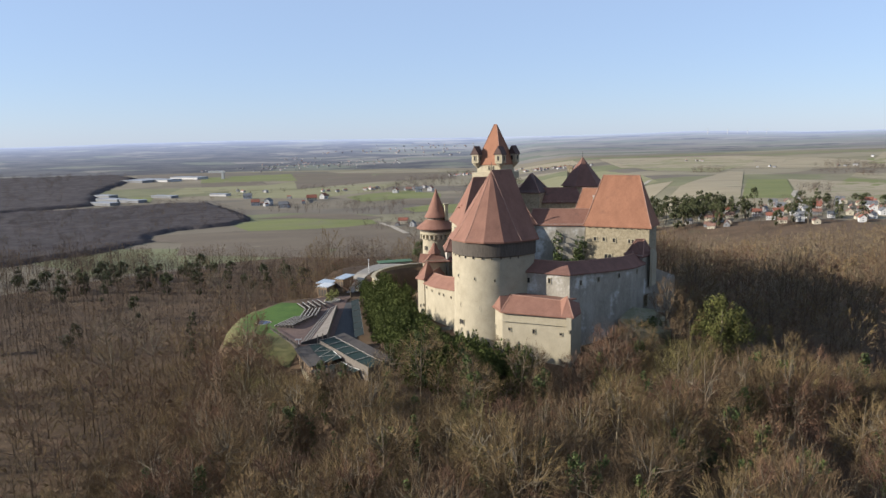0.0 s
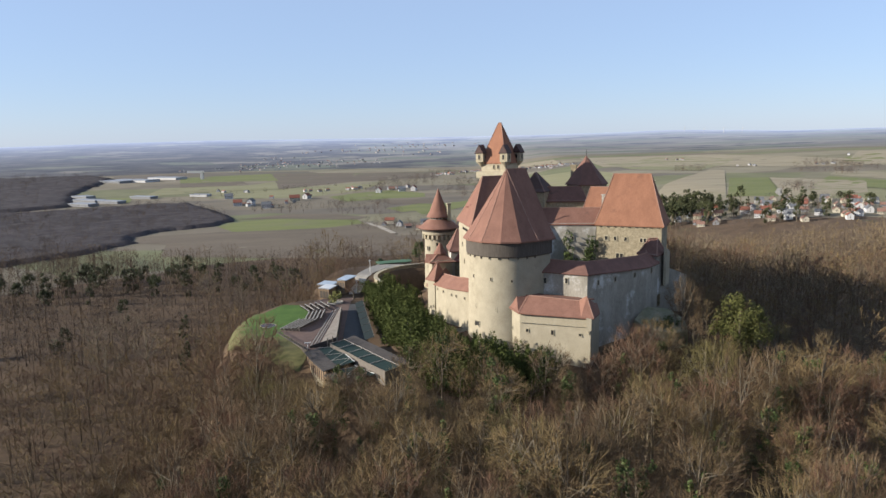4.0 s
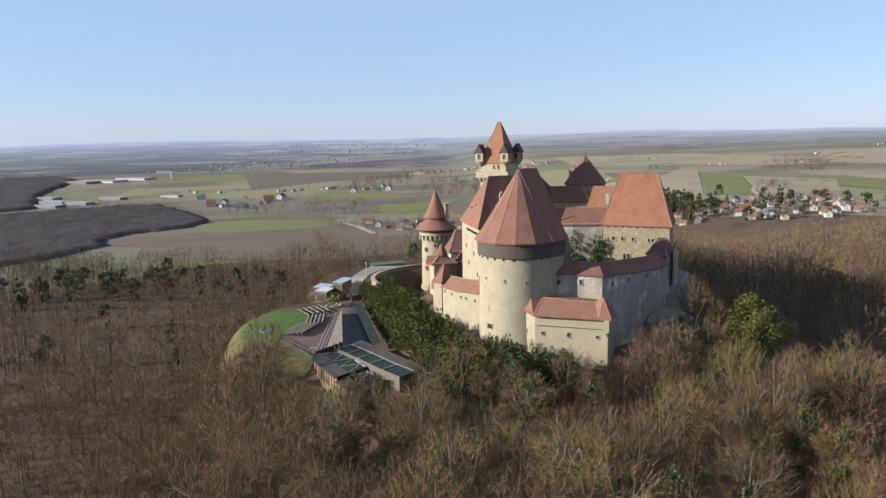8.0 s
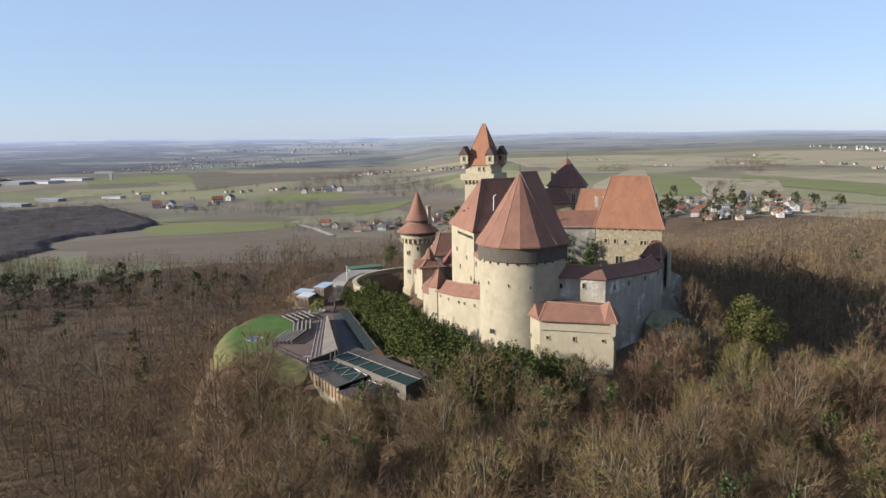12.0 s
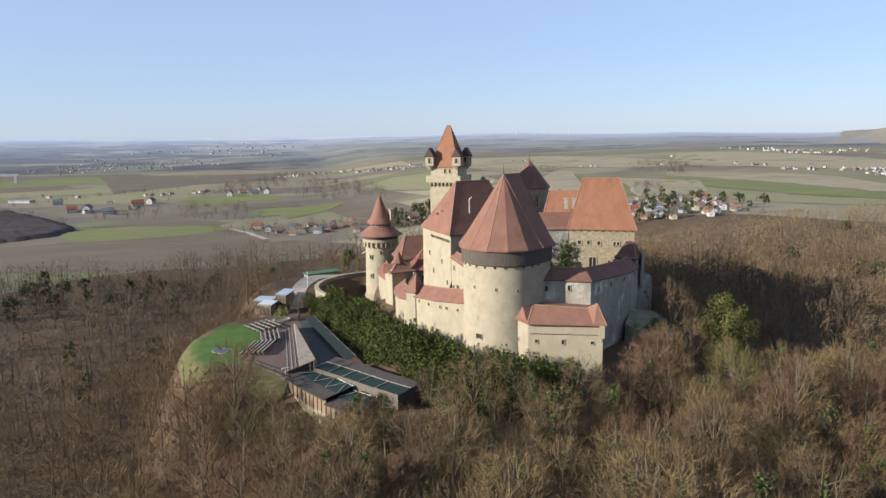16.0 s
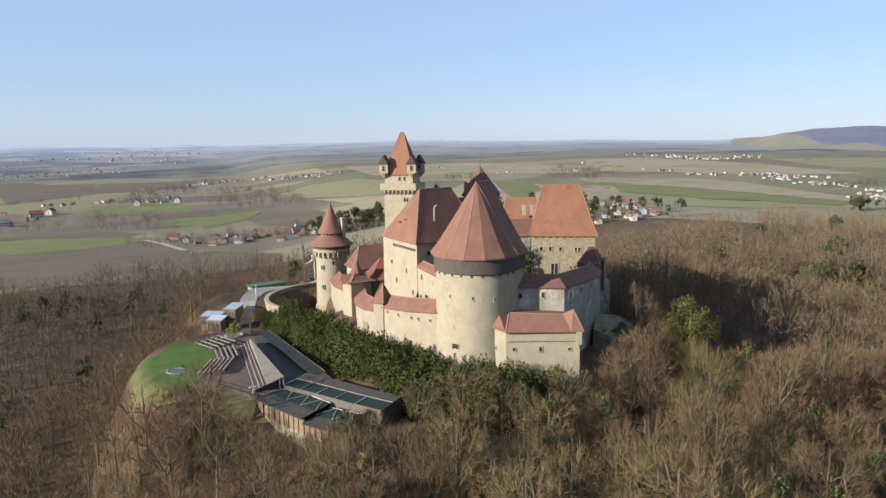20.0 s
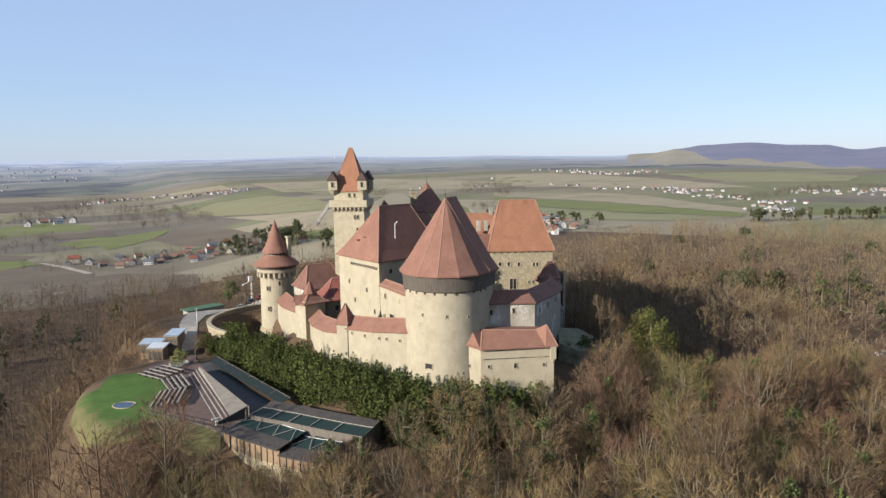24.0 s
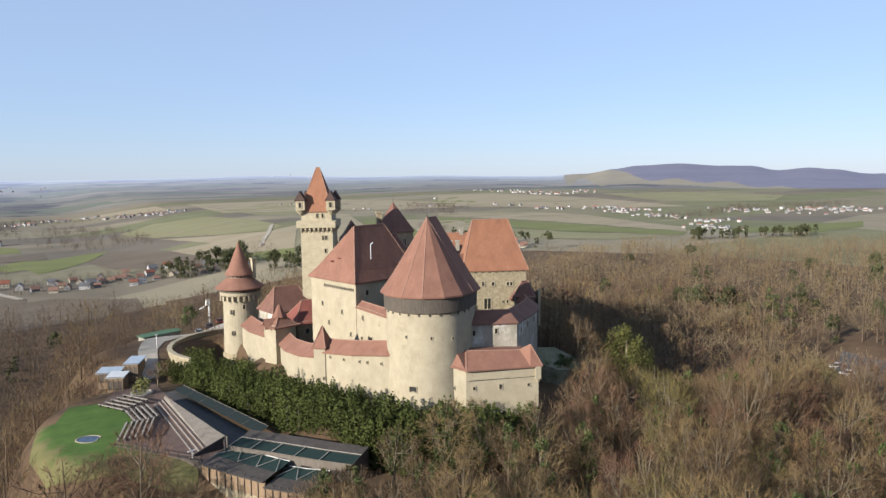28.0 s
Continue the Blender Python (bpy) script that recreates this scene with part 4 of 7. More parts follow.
wing = wall_house("chapel_wing", (34, 208, 0), WG, 0, 23.0, STONE, "stone wing with a dark tile roof joining the chapel")
hip_roof(wing, WG, ((29.5, 208.8, 26.8), (39.0, 207.5, 26.8)), 22.8, TILE_BROWN, .4)

# ---- round corner turret ----
TC = (-2.5, 219.1)
turret = thing("round_turret", (*TC, -7), "round cream turret with machicolations and a two-stage conical tile roof", "tower")
part("base", MB().turn(TC, [(5.8, -9), (4.9, -3.2), (4.75, -3.0)], 36), STONE, turret)
part("wall", MB().turn(TC, [(4.62, -3.1), (4.4, 11.0), (4.5, 14.6)], 36), PLASTER, turret)
part("parapet", MB().turn(TC, [(4.55, 12.0), (5.2, 12.4), (5.2, 13.3)], 36), PLASTER, turret)
part("hoarding", MB().turn(TC, [(5.15, 13.2), (5.35, 13.3), (5.35, 14.5)], 36), DARKWOOD, turret, "dark boarded gallery")
for k in range(22):
    a = radians(k * 360 / 22)
    x, y = TC[0] + 4.95 * math.cos(a), TC[1] + 4.95 * math.sin(a)
    part("corbel", MB().box((x, y, 11.0), (0.62, 0.55, 1.3), math.degrees(a)), ASHLAR, turret)
    x, y = TC[0] + 5.22 * math.cos(a + .14), TC[1] + 5.22 * math.sin(a + .14)
    part("opening", MB().box((x, y, 13.3), (0.12, 0.7, 0.9), math.degrees(a + .14)), DARK, turret)
part("skirt_roof", MB().turn(TC, [(6.3, 14.1), (6.3, 14.35), (4.7, 15.6), (3.1, 16.9)], 36), TILE_OLD, turret)
part("lantern", MB().turn(TC, [(2.75, 16.4), (2.75, 18.0)], 36), PLASTER_W, turret)
part("cone_roof", MB().turn(TC, [(3.75, 17.5), (3.75, 17.7), (2.75, 19.3), (1.15, 23.4), (0.05, 26.3)], 36), TILE_OLD, turret)
part("chimney", MB().box((0.6, 217.0, 16.5), (1.0, 1.0, 5.0), 10).box((0.6, 217.0, 21.5), (1.4, 1.4, .35), 10), ASHLAR, turret)
for k in range(9):
    a = radians(170 + k * 22)
    part("lantern_window", MB().box((TC[0] + 2.75 * math.cos(a), TC[1] + 2.75 * math.sin(a), 17.0), (.1, .45, .55), math.degrees(a)), DARK, turret)
for a, z in ((222, 8.2), (224, 2.6), (262, 9.5)):
    c_, s_ = math.cos(radians(a)), math.sin(radians(a))
    window(turret, (TC[0] + 4.74 * c_, TC[1] + 4.74 * s_, z), (c_, s_), .6, 1.1)

# ---- falconry arena ----
AZ = -4.0
def turf():
    """Mown lawn inside, going over into dry bank grass round it."""
    m = surf("arena turf", (0.036, 0.078, 0.012), (0.07, 0.12, 0.022), 0.25, 0.95, 0.3, None, 0.12, 0.55, 20)
    n, l = m.node_tree.nodes, m.node_tree.links
    bs = n["Principled BSDF"]
    green = bs.inputs["Base Color"].links[0].from_socket
    tc = n.new("ShaderNodeTexCoord")
    mp = n.new("ShaderNodeMapping")
    mp.vector_type = "TEXTURE"
    mp.inputs["Location"].default_value = (-44.4, 180.5, -4.0)
    mp.inputs["Scale"].default_value = (8.1, 16.3, 6.4)
    l.new(tc.outputs["Object"], mp.inputs["Vector"])
    ln = n.new("ShaderNodeVectorMath")
    ln.operation = "LENGTH"
    l.new(mp.outputs["Vector"], ln.inputs[0])
    nz = n.new("ShaderNodeTexNoise")
    nz.inputs["Scale"].default_value, nz.inputs["Detail"].default_value = 0.35, 8.0
    l.new(tc.outputs["Object"], nz.inputs["Vector"])
    ad = n.new("ShaderNodeMath")
    ad.operation = "MULTIPLY_ADD"
    ad.inputs[1].default_value = 0.9
    l.new(nz.outputs["Fac"], ad.inputs[0])
    l.new(ln.outputs["Value"], ad.inputs[2])
    mr = n.new("ShaderNodeMapRange")
    mr.inputs["From Min"].default_value, mr.inputs["From Max"].default_value = 1.36, 1.66
    l.new(ad.outputs[0], mr.inputs["Value"])
    r2 = n.new("ShaderNodeValToRGB")
    r2.color_ramp.elements[0].position, r2.color_ramp.elements[0].color = 0.35, (0.086, 0.085, 0.03, 1)
    r2.color_ramp.elements[1].position, r2.color_ramp.elements[1].color = 0.68, (0.12, 0.105, 0.045, 1)
    l.new(nz.outputs["Fac"], r2.inputs["Fac"])
    mx = n.new("ShaderNodeMix")
    mx.data_type = "RGBA"
    l.new(mr.outputs["Result"], mx.inputs["Factor"])
    l.new(green, mx.inputs[6])
    l.new(r2.outputs["Color"], mx.inputs[7])
    l.new(mx.outputs[2], bs.inputs["Base Color"])
    return m


drape("lawn", [(-50.5, 187), (-47, 196.5), (-41.6, 195), (-38.1, 186.6), (-37.6, 178.8), (-42.4, 169.0), (-33.4, 151.8), (-34.5, 148), (-39, 150), (-45, 156), (-50.5, 160), (-54.5, 165), (-56, 175), (-53.5, 187)], turf(), "mown green lawn of the arena with its dry grassy bank", 0.14, 1.6)
drape("arena_floor", [(-43.1, 167.9), (-39.2, 179.0), (-37.6, 188), (-41.0, 195.5), (-37, 203), (-28, 206), (-28.4, 196), (-26.6, 157.5), (-30, 151.4), (-33, 151.8)], PAVE, "reddish brown paved arena floor", 0.12, 2.0)
edge = thing("arena_edge", (-38, 160, AZ), "dark timber edge rail of the arena terrace", "railing")
part("kerb", MB().prism([(-43.3, 167.7), (-33.2, 151.5), (-32.9, 151.8), (-43.0, 168.0)], AZ - 1.6, AZ + .35), DARKWOOD, edge)
for k in range(9):
    p = along((-43.2, 167.8), (-33.0, 151.6), k / 8)
    part("post", MB().box((p[0], p[1], AZ - 1.2), (.16, .16, 2.2), 30), DARKWOOD, edge)
part("rail", MB().beam((-43.2, 167.8, AZ + .95), (-33.0, 151.6, AZ + .95), .06), DARKWOOD, edge)

PX, PY, PZ = -46.5, 174.2, -3.84
pool = thing("pool", (PX, PY, PZ), "small kidney-shaped pool with a stone rim in the lawn", "pool")
rim = []
for k in range(32):
    a = 2 * math.pi * k / 32
    r = 1 + 0.13 * math.cos(2 * a + 2.2) - 0.32 * math.exp(-((a - 5.6) / .4) ** 2)
    rim.append((2.3 * r * math.cos(a), 2.0 * r * math.sin(a)))
pr = MB()
pr.rings([[(PX + x * k, PY + y * k, PZ + z) for x, y in rim] for k, z in ((1.0, -.2), (.98, .12), (.91, .13), (.9, -.02))], False)
part("rim", pr, ASHLAR, pool, "pale stone rim")
part("water", MB().prism([(PX + x * .92, PY + y * .92) for x, y in rim], PZ - .1, PZ + .05), WATER, pool, "still dark blue water")


def bench_proto(length):
    t = thing("bench", (0, 0, 0), "long bleached wooden arena bench", "bench", "arena benches")
    part("seat", MB().box((length / 2, 0, .36), (length, .28, .08)), BENCHWOOD, t)
    # dark board added behind each seat for the dark gaps between rows
    part("back_board", MB().box((length / 2, .32, .05), (length, .06, .42)), DARKWOOD, t)
    for k in range(4):
        part("support", MB().box((.4 + (length - .8) * k / 3, .1, -.3), (.08, .5, .7)), GREYWOOD, t)
    return t


for p, q, n, step in (((-41.8, 193.2), (-38.3, 186.4), 5, 1.45), ((-38.1, 186.0), (-37.9, 177.2), 5, 1.0), ((-39.3, 178.2), (-42.6, 169.1), 6, .98)):
    length = math.hypot(q[0] - p[0], q[1] - p[1])
    a = math.atan2(q[1] - p[1], q[0] - p[0])
    proto = bench_proto(length)
    for k in range(n):
        m = pose(p[0] - math.sin(a) * step * k, p[1] + math.cos(a) * step * k, AZ + .32 + .1 * k, 0, 0, math.degrees(a))
        if k == 0:
            proto.matrix_basis = m
        else:
            copy_thing(proto, m)

# stepped stand with a broad sloping back
STEPPAVE = surf("worn brown step paving", (0.088, 0.06, 0.05), (0.135, 0.094, 0.078), 0.6, 0.9, 0.2)
STANDBACK = surf("pale weathered stand deck", (0.125, 0.108, 0.09), (0.185, 0.163, 0.138), 0.5, 0.9, 0.15, (0.1, 0.086, 0.072), 0.3, 0.58)
stand = thing("grandstand", (-30, 172, AZ), "long wedge-shaped grandstand with pale seat edges and a beige sloping back", "grandstand")
NL, FL = (-33.2, 155.2), (-32.2, 187.4)
NR, FR = (-27.4, 156.6), (-29.8, 188.4)
for k in range(3):
    n0, n1 = along(NL, NR, (0, .16, .3)[k]), along(NL, NR, (.16, .3, .42)[k])
    f0, f1 = along(FL, FR, (0, .36, .66)[k]), along(FL, FR, (.36, .66, .86)[k])
    part("step", MB().prism([n0, n1, f1, f0], AZ - 1, AZ + .32 + .3 * k), STEPPAVE, stand)
    e0, e1 = along(n0, n1, .24), along(f0, f1, .24)
    part("seat_edge", MB().prism([n0, e0, e1, f0], AZ + .325 + .3 * k, AZ + .4 + .3 * k), BENCHWOOD, stand, "pale seat board")
n0, f0 = along(NL, NR, .42), along(FL, FR, .86)
zt = AZ + 1.2
part("sloping_back", MB().prism([n0, NR, FR, f0], AZ - 1, [zt - .2, zt + .7, zt + .3, zt - .2]), STANDBACK, stand)
# near-black felt on this end puts its shade into the colour
part("shaded_end_wall", MB().prism([NL, NR, (NR[0], NR[1] - .2), (NL[0], NL[1] - .2)], AZ - 1, [AZ + .4, zt + .66, zt + .66, AZ + .4]), FELT, stand)
part("corner_post", MB().box((NR[0], NR[1] - .2, AZ - 1), (.16, .16, 3.1)), GREYWOOD, stand)

drape("stand_path", [(-28.6, 196), (-25.6, 195), (-20.6, 157), (-26.4, 157.2)], ASPHALT, "dark asphalt path behind the stand", 0.1, 2.0)
# netting made nearly black: the shade behind the stand is in its colour
RUNNET = surf("netting with painted shade", (0.006, 0.011, 0.012), (0.012, 0.02, 0.02), 2.5, 0.95)
run = thing("net_run", (-22, 176, AZ), "low run of dark netting on pale rails beside the path", "aviary")
for k in range(6):
    p, q = along((-25.2, 193.5), (-19.6, 157), k / 6), along((-25.2, 193.5), (-19.6, 157), (k + 1) / 6)
    part("net", MB().slab(((p[0] - 1.5, p[1], AZ + .9), (q[0] - 1.5, q[1], AZ + .9), (q[0] + .6, q[1] + .4, AZ + 1.5), (p[0] + .6, p[1] + .4, AZ + 1.5)), .05), RUNNET, run)
    part("rail", MB().beam((p[0] + .6, p[1] + .4, AZ + 1.55), (q[0] + .6, q[1] + .4, AZ + 1.55), .05), GREYWOOD, run)
    part("hoop", MB().beam((p[0] - 1.5, p[1], AZ + .95), (p[0] + .6, p[1] + .4, AZ + 1.55), .04), GREYWOOD, run)
    part("post", MB().box((p[0] + .6, p[1] + .4, AZ - 1), (.1, .1, 2.5)), GREYWOOD, run)

planter = thing("planter", (-32.6, 197.4, AZ), "round stone bed with a yellow-green shrub", "planter")
part("kerb", MB().turn((-32.6, 197.4), [(2.3, AZ - .3), (2.3, AZ + .5), (2.0, AZ + .55), (1.95, AZ + .3)], 20), BENCHWOOD, planter)
perch = thing("perch", (-33.6, 155.0, AZ), "white painted bird perch at the stage corner", "perch")
part("stem", MB().beam((-33.6, 154.6, AZ), (-33.6, 154.6, AZ + 1.3), .08, 6), PAINTW, perch)
part("bar", MB().beam((-34.3, 154.4, AZ + 1.3), (-32.9, 154.8, AZ + 1.3), .12, 6), PAINTW, perch)


def hut(c, s, ang, h, roofmat, label, wallmat=BROWNWOOD, z=AZ):
    t = thing("hut", (c[0], c[1], z), label, "hut")
    part("wall", MB().box((c[0], c[1], z - 1.5), (s[0], s[1], h + 1.5), ang), wallmat, t)
    ca, sa = math.cos(radians(ang)), math.sin(radians(ang))

    def at(x, y):
        return (c[0] + x * ca - y * sa, c[1] + x * sa + y * ca)
    q = [(*at(x * (s[0] / 2 + .35), y * (s[1] / 2 + .35)), z + h + .3 + (.45 if y > 0 else 0)) for x, y in ((-1, -1), (1, -1), (1, 1), (-1, 1))]
    part("roof", MB().slab(q, .2), roofmat, t)
    part("fascia", MB().beam(q[0], q[1], .1), GREYWOOD, t)
    for x in (-.3, .0, .3):
        p = at(x * s[0], -s[1] / 2)
        part("door", MB().box((*p, z), (.95, .08, 2.0), ang), DARKWOOD, t)
    for x in (-.48, -.16, .16, .48):
        p = at(x * s[0], -s[1] / 2 - .04)
        part("post", MB().box((*p, z), (.14, .14, h), ang), BROWNWOOD, t)
    return t


hut((-35.8, 206.0), (3.4, 3.2), -30, 2.6, SHEET, "timber ticket hut with a white sheet roof")
hut((-30.9, 211.6), (2.9, 5.2), -30, 2.6, SHEETB, "timber hut with a blue-grey sheet roof", z=-2.6)
hut((-36.4, 211.0), (4.6, 3.4), -30, 2.0, SHEETB, "low timber shed with a grey sheet roof", z=-3.4)


# aviaries: two curved rows of pens
def inward(p, q):
    n_ = outward(p, q, (5, 165))
    return (-n_[0], -n_[1])


def offset(pts, d):
    """The line of points moved inwards by d."""
    out = []
    for k in range(len(pts)):
        n_ = inward(pts[max(0, k - 1)], pts[min(len(pts) - 1, k + 1)])
        out.append((pts[k][0] + n_[0] * d, pts[k][1] + n_[1] * d))
    return out


RA = [(-28.3, 151.6), (-25.9, 148.0), (-23.6, 144.6), (-21.2, 140.8), (-18.6, 136.8), (-15.2, 132.0)]
upper = thing("aviary", (-23, 142, -4.0), "long curved aviary of grey boards, dark green netting and felt roof", "aviary")
R1, R2_, = offset(RA, 3.6), offset(RA, 6.0)
ZT = -2.15
for k in range(len(RA) - 1):
    p, q = RA[k], RA[k + 1]
    n_ = inward(p, q)
    part("front_wall", MB().prism([p, q, (q[0] + n_[0] * .15, q[1] + n_[1] * .15), (p[0] + n_[0] * .15, p[1] + n_[1] * .15)], -8, ZT), GREYWOOD, upper)
    part("net", MB().slab(((*p, ZT - .12), (*q, ZT - .12), (*R1[k + 1], ZT + .1), (*R1[k], ZT + .1)), .04), NET, upper, "dark green netting")
    part("roof", MB().slab(((*R1[k], ZT + .3), (*R1[k + 1], ZT + .3), (*R2_[k + 1], ZT + .75), (*R2_[k], ZT + .75)), .15), FELT, upper)
    part("shelter", MB().prism([R1[k], R1[k + 1], R2_[k + 1], R2_[k]], -8, ZT + .14), DARKWOOD, upper)
    part("beam", MB().beam((*p, ZT + .03), (*R1[k], ZT + .25), .09), BENCHWOOD, upper)
    part("rail", MB().beam((*R1[k], ZT + .3), (*R1[k + 1], ZT + .3), .06), BENCHWOOD, upper)
    part("rail", MB().beam((*p, ZT + .02), (*q, ZT + .02), .07), GREYWOOD, upper)
    m = along(p, q, .5)
    a = math.degrees(math.atan2(q[1] - p[1], q[0] - p[0]))
    part("opening", MB().box((m[0] - n_[0] * .03, m[1] - n_[1] * .03, ZT - 2.0), (2.0, .1, .7), a), DARK, upper)
# darker boards than the front: shade of the far end painted in
part("shaded_end_wall", MB().prism([RA[-1], R2_[-1], (R2_[-1][0] - .1, R2_[-1][1] - .15), (RA[-1][0] - .1, RA[-1][1] - .15)], -8, [ZT, ZT + .7, ZT + .7, ZT]), DARKWOOD, upper)
for x, y in ((-28.8, 152.2), (-27.9, 153.6)):
    part("gate_post", MB().box((x, y, -5), (.2, .2, 3.9), 30), GREYWOOD, upper)

RB = [(-33.2, 150.8), (-31.0, 145.4), (-29.2, 141.5), (-27.3, 137.6), (-25.0, 134.2), (-22.2, 131.0)]
lower = thing("aviary", (-29, 142, -6.0), "lower aviary row with dark felt roofs, boarded front and white struts", "aviary")
B1, B2 = offset(RB, 2.6), offset(RB, 6.2)
for k in range(len(RB) - 1):
    p, q = RB[k], RB[k + 1]
    zr = -3.3 if k < 3 else -4.1
    n_ = inward(p, q)
    part("front_wall", MB().prism([p, q, (q[0] + n_[0] * .15, q[1] + n_[1] * .15), (p[0] + n_[0] * .15, p[1] + n_[1] * .15)], -6.4, zr - .3), BROWNWOOD, lower, "brown boarded front")
    for s in (0, .33, .66):
        m = along(p, q, s)
        part("post", MB().box((m[0] - n_[0] * .05, m[1] - n_[1] * .05, -6.6), (.16, .16, 3.2 + (zr + 3.4)), 0), DARKWOOD, lower)
    part("plinth", MB().prism([p, q, (q[0] + n_[0] * 2, q[1] + n_[1] * 2), (p[0] + n_[0] * 2, p[1] + n_[1] * 2)], -13, -6.4), STONE, lower, "pale rubble retaining wall")
    o0, o1 = (p[0] - n_[0] * .6, p[1] - n_[1] * .6), (q[0] - n_[0] * .6, q[1] - n_[1] * .6)
    part("roof", MB().slab(((*o0, zr - .25), (*o1, zr - .25), (*B1[k + 1], zr + .15), (*B1[k], zr + .15)), .16), FELT, lower)
    part("net", MB().slab(((*B1[k], zr + .05), (*B1[k + 1], zr + .05), (*B2[k + 1], zr + .5), (*B2[k], zr + .5)), .04), NET, lower)
    part("strut", MB().beam((*B1[k], zr + .22), (*along(B2[k], B2[k + 1], .5), zr + .75), .06), BENCHWOOD, lower, "white painted strut")
    part("strut", MB().beam((*along(B2[k], B2[k + 1], .5), zr + .75), (*B1[k + 1], zr + .22), .06), BENCHWOOD, lower, "white painted strut")
    part("rail", MB().beam((*B2[k], zr + .55), (*B2[k + 1], zr + .55), .06), PAINTW, lower, "white painted rail")

# lane, moat wall and what stands along it
drape("lane", [(-30, 208), (-26.5, 208), (-23.5, 222), (-20, 229.5), (-14, 234.5), (-6, 236.5), (14, 238), (14, 244), (-4, 243), (-14, 243), (-21.5, 239), (-25.5, 231), (-28.2, 222)], GRAVEL, "pale gravel lane to the gate", 0.14, 2.5)
moat = thing("moat_wall", (-15, 222, -4), "curved grey retaining wall with a pale coping beside the lane", "wall")
prev = None
for k in range(15):
    a = radians(208 - k * 10)
    p = (-3 + 19.5 * math.cos(a), 213 + 20 * math.sin(a))
    if prev:
        part("wall", MB().prism([prev, p, along(p, (-3, 213), .04), along(prev, (-3, 213), .04)], -9, 0.5), STONE, moat)
        part("coping", MB().prism([along(prev, (-3, 213), -.012), along(p, (-3, 213), -.012), along(p, (-3, 213), .05), along(prev, (-3, 213), .05)], 0.5, 0.75), ASHLAR, moat)
    prev = p
shed = thing("lane_shed", (-19, 243, 0), "long low white-walled shed with a flat green roof", "shed")
part("wall", MB().prism([(-22.5, 241.0), (-12, 244.5), (-13, 247.4), (-23.5, 244)], -3, -0.8), CONCRETE, shed)
part("roof", MB().slab(((-23, 240.4, -.7), (-11.4, 244.2, -.7), (-12.6, 248, -.5), (-24.2, 244.2, -.5)), .2), surf("green roofing", (0.05, 0.10, 0.06), (0.08, 0.14, 0.085), 1.0, 0.8), shed)
lamp = thing("lamp_post", (-24.2, 219, -1), "slim pale lamp post beside the lane", "street lamp")
part("pole", MB().beam((-24.2, 219, -1.5), (-24.2, 219, 4.2), .09, 6), PAINTW, lamp)
part("head", MB().box((-24.2, 219, 4.2), (.7, .3, .15)), METAL, lamp)
mast = thing("signal_mast", (0.5, 258, 0), "white painted mast with a boxed head behind the lane", "mast")
part("pole", MB().beam((0.5, 258, -6), (0.5, 258, 4.2), .3, 6), PAINTW, mast)
part("arm", MB().beam((-2.6, 258, 2.2), (0.5, 258, 3.6), .25, 5), PAINTW, mast)
part("head", MB().box((0.2, 258, 3.4), (1.3, 1.0, 1.6)), PAINTW, mast)
CARP = [surf("car paint " + n_, a, b, 1.0, .35) for n_, a, b in (("white", (.5, .5, .5), (.56, .56, .56)), ("dark blue", (.02, .03, .06), (.03, .04, .08)), ("grey", (.16, .165, .17), (.2, .205, .21)), ("red", (.22, .02, .02), (.27, .03, .03)))]
RUBBER = surf("tyre rubber", (.015, .015, .015), (.025, .025, .025), 3.0, .9)


def car(x, y, z, ang, paint, label):
    t = thing("car", (0, 0, 0), label, "car", "parked cars")
    part("body", MB().prism([(-2.1, -.85), (2.1, -.85), (2.1, .85), (-2.1, .85)], .3, [.75, .8, .8, .75]), paint, t)
    part("cabin", MB().rings([[(-1.5, -.8, .78), (1.1, -.8, .78), (1.1, .8, .78), (-1.5, .8, .78)], [(-1.1, -.65, 1.4), (.45, -.65, 1.4), (.45, .65, 1.4), (-1.1, .65, 1.4)]]), GLASS, t)
    part("roof", MB().box((-.33, 0, 1.4), (1.5, 1.28, .06)), paint, t)
    for wx in (-1.3, 1.3):
        for wy in (-.85, .85):
            part("wheel", MB().beam((wx, wy - .1, .32), (wx, wy + .1, .32), .32, 10), RUBBER, t)
    t.matrix_basis = pose(x, y, z, 0, 0, ang)


for k in range(6):
    x, y = -12 + k * 3.1, 247.5 + k * .1
    car(x, y, ground_z(x, y) + .05, 84 + k, CARP[(0, 1, 2, 1, 3, 2)[k]], ("white", "dark blue", "grey", "dark blue", "red", "grey")[k] + " car parked beside the lane")

# east wall and overgrown outwork on the shaded side
solo("outwork_wall", MB().prism([(46.5, 161.5), (55.0, 165.6), (54.4, 167.0), (46.0, 163.0)], -16, [12.0, 8.4, 8.4, 12.0]), PLASTER_W, "weathered wall stepping down on the shaded side", "wall", base=(50, 164, 0))
ow = MB()
orow = [(40.5, 151.0), (45.6, 150.0), (48.2, 146.8), (47.6, 142.8), (44.0, 140.4), (38.6, 141.6), (36.2, 145.6)]
ow.rings([[(x, y, -15) for x, y in orow], [(41.8 + (x - 41.8) * .92, 146 + (y - 146) * .92, z) for (x, y), z in zip(orow, (4.6, 4.2, 2.6, 1.4, 1.2, 1.8, 3.0))]])
solo("overgrown_bulwark", ow, MOSSWALL, "low rounded bulwark overgrown with moss and ivy", "wall", base=(41.8, 146, -2))


